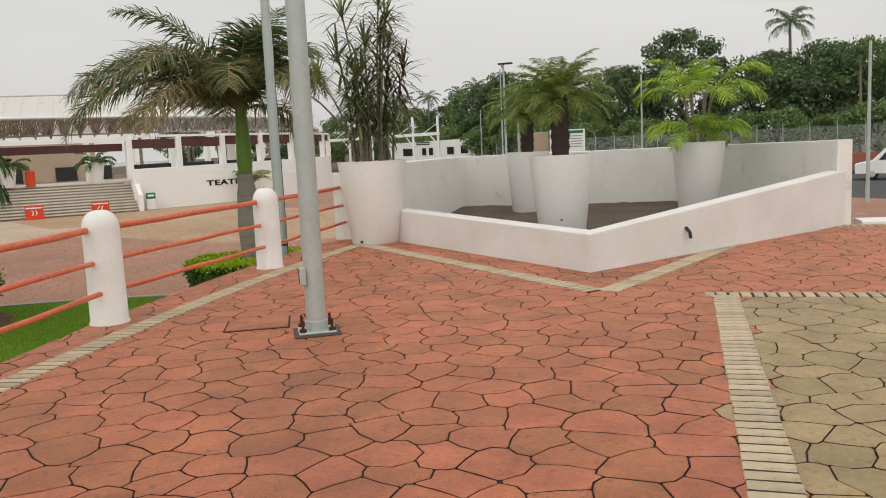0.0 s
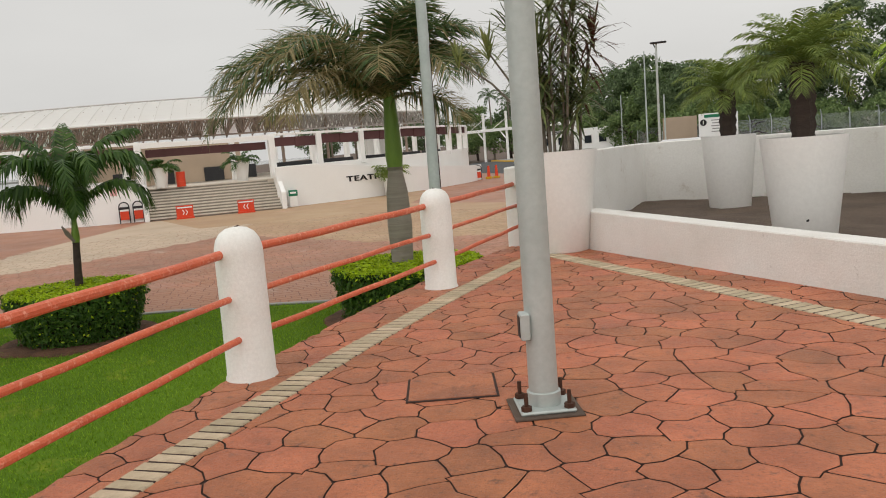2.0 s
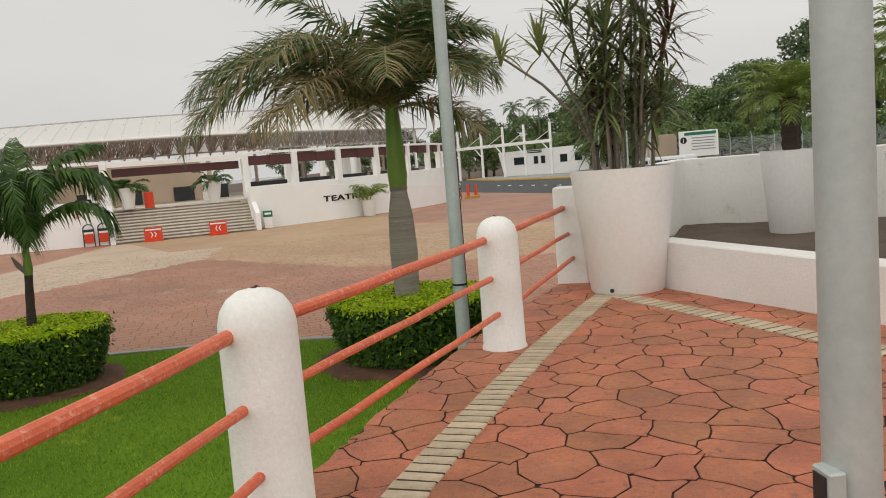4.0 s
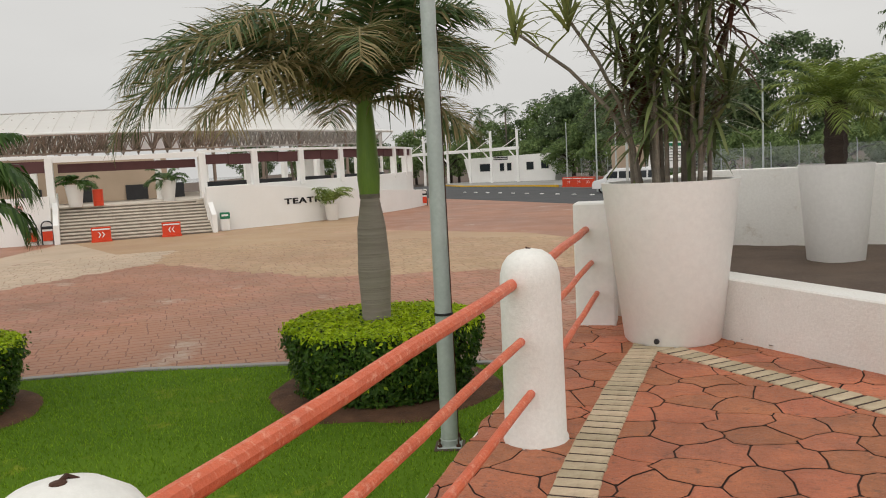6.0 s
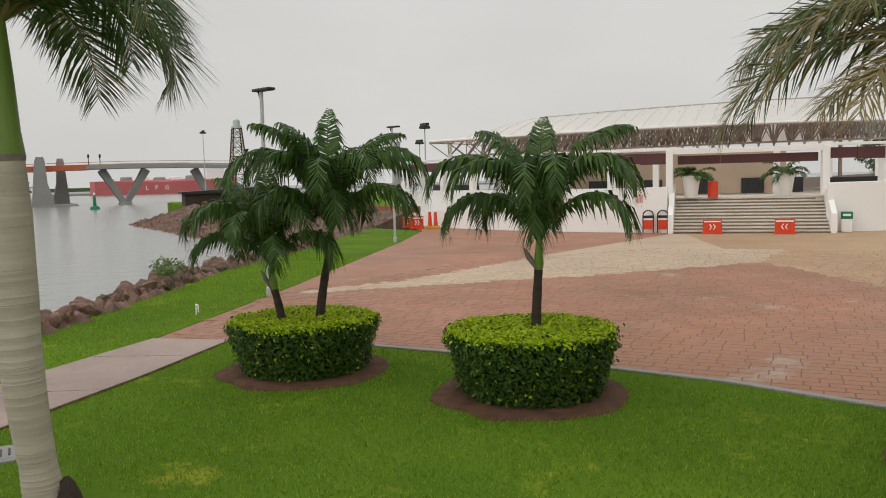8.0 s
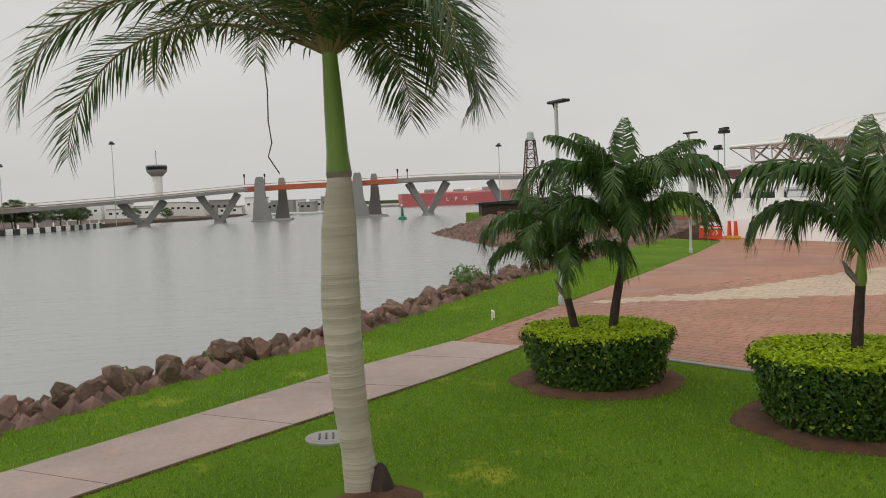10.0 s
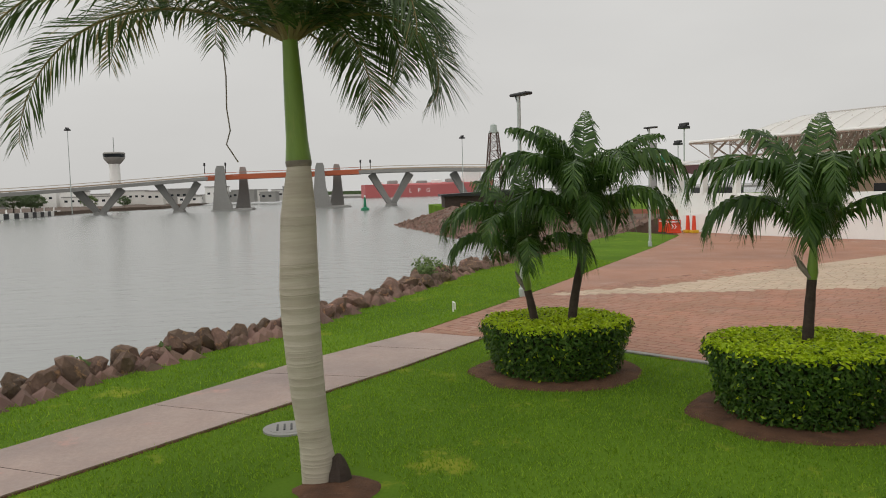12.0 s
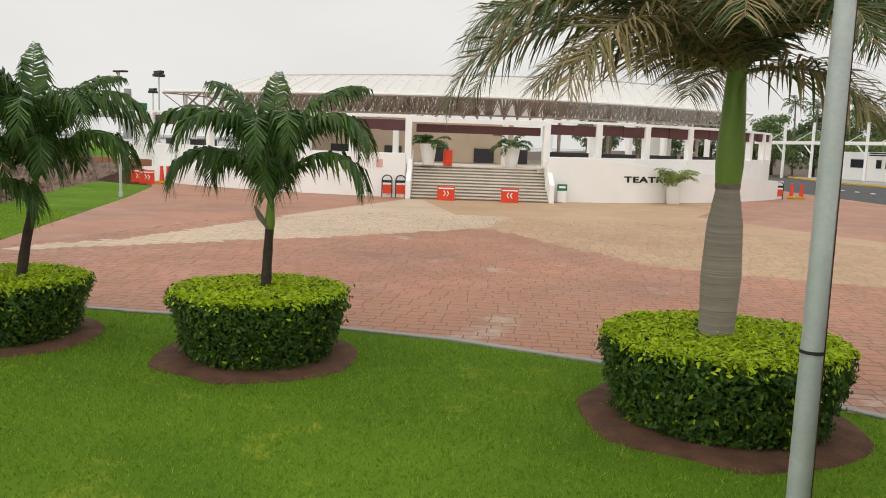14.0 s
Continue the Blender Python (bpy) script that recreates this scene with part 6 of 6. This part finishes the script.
for k in range(295):
    u = (k + random.uniform(0, 1)) / 295 * sum(lens) * 0.97
    i = 0
    while i < len(lens) - 1 and u > lens[i]:
        u -= lens[i]
        i += 1
    d = (line[i + 1] - line[i]).normalized()
    out = Vector((d.y, -d.x))
    out = out if out.x < 0 else -out
    off = random.choice((0.1, 0.4, 0.7, 1.0, 1.4, 1.8))
    p = line[i] + d * u + out * (off + random.uniform(-0.2, 0.2))
    r = random.uniform(0.22, 0.5) * (1.1 if off < 1.0 else 1.0)
    z = LAWN + r * 0.35 - max(0, off - 0.6) * 0.55
    ob = new("rock", rocks[k % 8])
    ob.matrix_basis = pose(p.x, p.y, z, random.uniform(0, 360), random.uniform(0, 360), random.uniform(0, 360)) @ Matrix.Diagonal((r * 1.3, r, r * 0.85, 1))
    tagged(ob, "brown angular riprap rock on the shore bank", "rock", "shore rocks")


rng = np.random.default_rng(103)
s = Shape()
for _ in range(1500):
    u = rng.uniform(0, sum(lens) * 0.98)
    i = 0
    while i < len(lens) - 1 and u > lens[i]:
        u -= lens[i]
        i += 1
    d = (line[i + 1] - line[i]).normalized()
    out = Vector((d.y, -d.x))
    out = out if out.x < 0 else -out
    off = rng.uniform(-0.2, 2.3)
    p = line[i] + d * u + out * off
    r = rng.uniform(0.12, 0.34)
    z = LAWN - max(0, off - 0.5) * 0.62
    vs = [Vector((p.x, p.y, z)) + Vector(q) * r * rng.uniform(0.6, 1.25) for q in ((1, 0, -0.1), (0, 1, 0), (-1, 0, -0.1), (0, -1, 0), (0.3, 0.2, 0.7), (-0.35, -0.1, 0.75))]
    s.add(vs, [(0, 1, 4), (1, 2, 5, 4), (2, 3, 5), (3, 0, 4, 5)])
tagged(part("small_rocks", s, [GRAVEL], None, smooth=False), "loose smaller stones between the shore rocks", "rocks", "", "stuff")


def shrub(m, lab, r, n, seed):
    rng = np.random.default_rng(seed)
    s = Shape()
    for _ in range(n):
        d = Vector(rng.normal(0, 1, 3)).normalized()
        p = Vector((d.x * r, d.y * r, abs(d.z) * r)) * rng.uniform(0.4, 1.05)
        nn = (d + Vector(rng.normal(0, 0.7, 3))).normalized()
        x = nn.orthogonal().normalized()
        y = nn.cross(x)
        L = rng.uniform(0.05, 0.1)
        s.add([p - x * L, p - y * L * 0.5, p + x * L, p + y * L * 0.5], [(0, 1, 2, 3)])
    return solid("shore_shrub", s, [TREE2], lab, "shrub", "shore shrubs", m, smooth=False)


for k, (x, y, r) in enumerate(((-35.8, 11.2, 0.75), (-34.4, 10.9, 0.5), (-20.9, 1.9, 0.28), (-22.6, 3.4, 0.25), (-26.4, 6.4, 0.22))):
    shrub(pose(x, y, LAWN + 0.15), "small green shrub growing between the rocks", r, 420 if r > 0.4 else 120, 110 + k)

# ---- small things on the lawn ----
mh = thing("manhole_cover", pose(-16.35, 5.95, LAWN), "round grey manhole cover set in the lawn", "manhole cover")
part("ring", Shape().lathe([(0.36, 0.0), (0.36, 0.03), (0.3, 0.035)], 28), [CONC], mh)
part("lid", Shape().lathe([(0.29, 0.0), (0.29, 0.04)], 28), [CONC], mh)
for k in range(4):
    part("rib", Shape().box((0, -0.15 + 0.1 * k, 0.045), (0.3, 0.03, 0.012), 0.003), [DARK], mh)
solid("white_stake", Shape().lathe([(0.03, 0), (0.03, 0.55)], 8), [WHITE], "short white stake beside the rocks", "stake", m=pose(-24.6, 5.95, LAWN, 0, 8, 0))
solid("white_stake", Shape().lathe([(0.03, 0), (0.03, 1.3)], 8), [WHITE], "white marker stake on the verge", "stake", m=pose(-33.6, 14.6, LAWN))
tp = thing("garden_tap", pose(-26.4, 10.4, LAWN), "white pipe hoop tap on the verge", "tap")
part("pipe", Shape().tube([(-0.15, 0, 0), (-0.15, 0, 0.3), (0.15, 0, 0.3), (0.15, 0, 0.12)], 0.02, 6), [WHITE], tp)
cn = thing("traffic_cone", pose(-31.6, 13.9, LAWN) @ Matrix.Diagonal((0.6, 0.6, 0.6, 1)), "orange traffic cone with yellow base on the verge", "cone")
part("body", Shape().lathe([(0.2, 0.05), (0.05, 0.9)], 14), [ORANGE], cn)
part("base", Shape().box((0, 0, 0.03), (0.5, 0.5, 0.08), 0.02), [YELLOW], cn)
solid("wall_spout", Shape().tube([(0, 0, 0), (0.0, -0.05, 0.02), (0.0, -0.1, -0.03), (0, -0.11, -0.1)], 0.022, 8), [DARK], "small black drain spout in the planter wall", "spout", m=pose(0.2, 9.87, 0.3, 0, 0, 51.5))

# ---- grass blades ----
rng = np.random.default_rng(7)
V, keepouts = [], [(-15.15, 13.4, 1.52), (-18.8, 10.85, 1.52), (-8.92, 16.2, 1.78), (-13.75, 6.45, 0.8), (-16.35, 5.95, 0.38), (-7.2, 13.9, 0.2)]
poly_l = [(-22.4, 10.3), (-21.6, 11.4), (-20.0, 12.75), (-18.4, 13.85), (-15.5, 15.6), (-13.9, 16.45), (-11.4, 17.25), (-8.0, 17.85), (-5.5, 18.0), (-5.3, 5.0), (-9.5, 0.0), (-12.0, 0.4), (-14.66, 2.9)]
poly_v = strip_in[1:7] + strip_out[1:7][::-1]


def scatter(poly, x0, x1, y0, y1, count, hmin, hmax, wid, z):
    px, py = rng.uniform(x0, x1, count), rng.uniform(y0, y1, count)
    ok = np.zeros(count, bool)
    for i in range(len(poly)):
        (ax, ay), (bx, by_) = poly[i], poly[i - 1]
        hit = ((ay > py) != (by_ > py)) & (px < (bx - ax) * (py - ay) / ((by_ - ay) or 1e-9) + ax)
        ok ^= hit
    for cx, cy, r in keepouts:
        ok &= (px - cx) ** 2 + (py - cy) ** 2 > r * r
    px, py = px[ok], py[ok]
    n = len(px)
    a, h = rng.uniform(0, 6.283, n), rng.uniform(hmin, hmax, n)
    lx, ly = rng.normal(0, 0.45, n) * h, rng.normal(0, 0.45, n) * h
    out = np.empty((n, 3, 3))
    out[:, 0] = np.c_[px - np.cos(a) * wid, py - np.sin(a) * wid, np.full(n, z)]
    out[:, 1] = np.c_[px + np.cos(a) * wid, py + np.sin(a) * wid, np.full(n, z)]
    out[:, 2] = np.c_[px + lx, py + ly, z + h]
    return out.reshape(-1, 3)


V = np.concatenate([scatter(poly_l, -23, -5, 0, 18.2, 170000, 0.025, 0.06, 0.008, LAWN), scatter(poly_v, -45, -15, -1, 21, 150000, 0.03, 0.08, 0.011, LAWN + 0.01)])
me = bpy.data.meshes.new("grass_blades")
n = len(V)
me.vertices.add(n)
me.vertices.foreach_set("co", V.ravel())
me.loops.add(n)
me.loops.foreach_set("vertex_index", np.arange(n, dtype=np.int32))
me.polygons.add(n // 3)
me.polygons.foreach_set("loop_start", np.arange(0, n, 3, dtype=np.int32))
me.update(calc_edges=True)
me.materials.append(GRASS)
tagged(new("grass_blades", me), "short mown green grass blades", "grass", "", "stuff")

# ---- paving stones of the terrace, each a piece of its own ----
def clip(poly, n, d):
    """The part of a polygon with n.p <= d."""
    out = []
    for i in range(len(poly)):
        a, b = poly[i - 1], poly[i]
        fa, fb = a.dot(n) - d, b.dot(n) - d
        if (fa <= 0) != (fb <= 0):
            out.append(a.lerp(b, fa / (fa - fb)))
        if fb <= 0:
            out.append(b)
    return out


def cells(x0, x1, y0, y1, pitch, jit):
    """Uneven stones: the cells of a shaken triangular grid."""
    sites = {}
    ny = int((y1 - y0) / (pitch * 0.87)) + 1
    nx = int((x1 - x0) / pitch) + 1
    for j in range(-2, ny + 2):
        for i in range(-2, nx + 2):
            sites[i, j] = Vector((x0 + (i + 0.5 * (j % 2)) * pitch + random.uniform(-jit, jit) * pitch, y0 + j * pitch * 0.87 + random.uniform(-jit, jit) * pitch))
    for j in range(ny):
        for i in range(nx):
            c = sites[i, j]
            poly = [c + Vector(q) * pitch * 2 for q in ((-1, -1), (1, -1), (1, 1), (-1, 1))]
            for dj in range(-2, 3):
                for di in range(-2, 3):
                    if (di or dj) and (i + di, j + dj) in sites:
                        o = sites[i + di, j + dj]
                        nrm = (o - c)
                        poly = clip(poly, nrm, nrm.dot((o + c) / 2))
            yield c, poly


def stone(s, poly, top, gap=0.0034, cham=0.011, depth=0.012, wob=0.035):
    c = sum(poly, Vector((0, 0))) / len(poly)
    ring = []
    for i in range(len(poly)):
        a, b = poly[i - 1], poly[i]
        if (b - a).length < 0.03:
            continue
        e = (b - a).normalized()
        ring.append(a.lerp(b, 0.05))
        mid = a.lerp(b, 0.5)
        e = e if (e.x, e.y) > (0, 0) else -e
        ring.append(mid + Vector((e.y, -e.x)) * wob * 2 * noise.noise((mid.x * 9.3, mid.y * 9.3, 4.7)))
        ring.append(a.lerp(b, 0.95))
    n = len(ring)
    if n < 6:
        return
    def shrink(p, g):
        d = p - c
        return c + d * max(0.2, 1 - g / max(d.length, 0.02))
    t0, t1 = random.uniform(-0.003, 0.003), random.uniform(-0.003, 0.003)
    zz = lambda p: top + (p.x - c.x) * t0 + (p.y - c.y) * t1
    vs = [(*shrink(p, gap), top - depth) for p in ring] + [(*shrink(p, gap + 0.002), zz(p) - 0.003) for p in ring] + [(*shrink(p, gap + cham), zz(p)) for p in ring]
    s.slot = 1
    s.add(vs[:2 * n], [(i, (i + 1) % n, n + (i + 1) % n, n + i) for i in range(n)])
    s.slot = 0
    s.add(vs[n:], [tuple(n + i for i in range(n))] + [(i, (i + 1) % n, n + (i + 1) % n, n + i) for i in range(n)])


random.seed(201)
floor_ob = setting("terrace_paving", Shape().prism([(-4.4, 11.9), (-3.6, 11.9), (-3.6, 11.95), (-4.4, 11.95)], -0.02, -0.009), [JOINT], "terrace paved with red stamped stones in dark joints", "paving", smooth=False)
keep_out = [(-4.0, 11.75), (-0.7, 9.0), (2.3, 12.7), (2.2, 14.5), (-4.3, 17.6), (-4.6, 12.2)]
far_red, far_ochre, count = Shape(), Shape(), 0
for c, poly in cells(-6.0, 9.4, -8.5, 12.9, 0.305, 0.31):
    rad = math.hypot(c.x - AC[0], c.y - AC[1])
    if rad > AR + 0.72 or inside(c, keep_out) or c.y > 12.85:
        continue
    if rad > AR + 0.2:
        nrm = (c - Vector(AC)).normalized()
        poly = clip(poly, nrm, nrm.dot(Vector(AC)) + AR + 0.55)
        if len(poly) < 3:
            continue
    ochre = c.x > 0.3 + 0.023 * (c.y + 2) and c.y < 7.3
    near = -4.4 < c.x < 0.4 and 2.4 < c.y < 10.5 and count < 300
    s = Shape() if near else (far_ochre if ochre else far_red)
    stone(s, poly, random.uniform(-0.001, 0.001))
    if near and s.f:
        part("paving_stone", s, [RED, JOINT], floor_ob, smooth=False)
        count += 1
for s, mt, lab in ((far_red, RED_J, "field of red stamped stones"), (far_ochre, OCHRE, "field of ochre stamped stones")):
    tagged(part("paving_field", s, [mt, JOINT], floor_ob, lab, smooth=False), kind="stuff")

# ---- sandstone brick borders ----
bw = Shape().box((0, 0, 0), (0.285, 0.085, 0.018), 0.006).mesh("brick", BRICK, False)


def border(name, line, width, lab, pitch=0.102):
    ob = setting(name, Shape().wall(line, width, -0.012, 0.004), [JOINT], lab, "border")
    pts = [Vector(p) for p in line]
    left = 0.0
    for a, b in zip(pts[:-1], pts[1:]):
        d = (b - a)
        L = d.length
        d.normalize()
        u = left
        while u < L:
            p = a + d * u
            k = new("brick", bw)
            k.parent = ob
            k.matrix_basis = pose(p.x + random.uniform(-0.004, 0.004), p.y, -0.001 + random.uniform(-0.001, 0.001), random.uniform(-0.6, 0.6), 0, math.degrees(math.atan2(d.y, d.x)) - 90 + random.uniform(-1.2, 1.2)) @ Matrix.Diagonal((width / 0.3, 1, 1, 1))
            u += pitch
        left = u - L
    return ob


border("border_curved", [(-4.17 - 0.0763 * (y - 4.2) + 0.0118 * (y - 4.2) * (y - 8), y) for y in np.linspace(1.0, 11.35, 30)], 0.22, "curved sandstone brick border along the railing")
border("border_planter_a", [(-4.3, 11.15), (-0.62, 7.5)], 0.23, "sandstone brick border before the planter")
border("border_planter_b", [(-0.5, 7.55), (1.55, 12.5)], 0.23, "sandstone brick border beside the planter")
border("border_field_a", [(0.2, -6.0), (0.5, 7.28)], 0.23, "sandstone brick border of the ochre field")
border("border_field_b", [(0.37, 7.35), (8.5, 7.35)], 0.2, "sandstone brick border across the ochre field")
border("border_end", [(1.6, 12.62), (8.5, 12.75)], 0.24, "sandstone brick border at the terrace's end")

# ---- pavers of the plaza nearest the lawn ----
random.seed(301)
bed_poly = [(-23.4, 9.2), (-21.6, 11.45), (-20.0, 12.8), (-18.4, 13.9), (-15.5, 15.65), (-13.9, 16.5), (-11.4, 17.3), (-8.0, 17.9), (-5.0, 18.1), (-2.0, 18.15), (3, 18), (4, 34), (-12, 40), (-24, 40), (-33, 33), (-34, 24), (-29.2, 13.4)]
plz = setting("plaza_paving", Shape().prism(bed_poly, LAWN - 0.1, LAWN + 0.014), [paint("plaza_joint", (0.27, 0.14, 0.1), (0.19, 0.105, 0.08), 0.8, 0.5, 20, 0.6, 0.2)], "plaza paved with stamped block pattern", "paving", smooth=False)
CREAM = [(-28.8, 14.0), (-28.2, 17.3), (-26.7, 24), (-25.9, 31.3), (-33.8, 45.5), (-39.6, 39.9), (-34.1, 27.2), (-29.8, 18.4), (-29.3, 14.2)]
OCH = [(-25.9, 31.3), (-16.3, 27.6), (-12.8, 28.8), (-7.7, 30.4), (6, 33), (6, 42), (-24, 46), (-27.5, 58), (-31.3, 58), (-33.6, 46.3), (-39, 40.5)]
fields = {"red": Shape(), "cream": Shape(), "ochre": Shape()}
rot_a = radians(38)
ca, sa = math.cos(rot_a), math.sin(rot_a)
nr, cnt = 0, 0
v = -14.0
while v < 48:
    hgt = random.choice((0.26, 0.3, 0.34))
    u = -36 + random.uniform(0, 0.5)
    while u < 36:
        w = random.uniform(0.34, 0.62)
        x, y = (u + w / 2) * ca - (v + hgt / 2) * sa, (u + w / 2) * sa + (v + hgt / 2) * ca
        if inside((x, y), bed_poly):
            zone = "cream" if inside((x, y), CREAM) else "ochre" if inside((x, y), OCH) else "red"
            near = cnt < 300 and -17 < x < -10 and y < 21 and zone == "red"
            s = Shape() if near else fields[zone]
            g, c, z = 0.011, 0.006, LAWN + 0.019 + random.uniform(-0.001, 0.001)
            put = lambda a, b, zz: (a * ca - b * sa, a * sa + b * ca, zz)
            vs = [put(a, b, LAWN + 0.012) for a, b in ((u + g, v + g), (u + w - g, v + g), (u + w - g, v + hgt - g), (u + g, v + hgt - g))]
            vs += [put(a, b, z) for a, b in ((u + g + c, v + g + c), (u + w - g - c, v + g + c), (u + w - g - c, v + hgt - g - c), (u + g + c, v + hgt - g - c))]
            s.add(vs, [(4, 5, 6, 7), (0, 1, 5, 4), (1, 2, 6, 5), (2, 3, 7, 6), (3, 0, 4, 7)])
            if near:
                part("paver", s, [PLAZA_RED], plz, smooth=False)
                cnt += 1
        u += w
    v += hgt
for k, mt in (("red", PLAZA_RED), ("cream", PLAZA_CREAM), ("ochre", PLAZA_OCHRE)):
    tagged(part("paver_field", fields[k], [mt], plz, k + " stamped pavers", smooth=False), kind="stuff")
setting("lawn_kerb", Shape().wall(edge[:11], 0.16, LAWN - 0.1, LAWN + 0.04), [CONC], "thin concrete edging between lawn and plaza", "kerb")
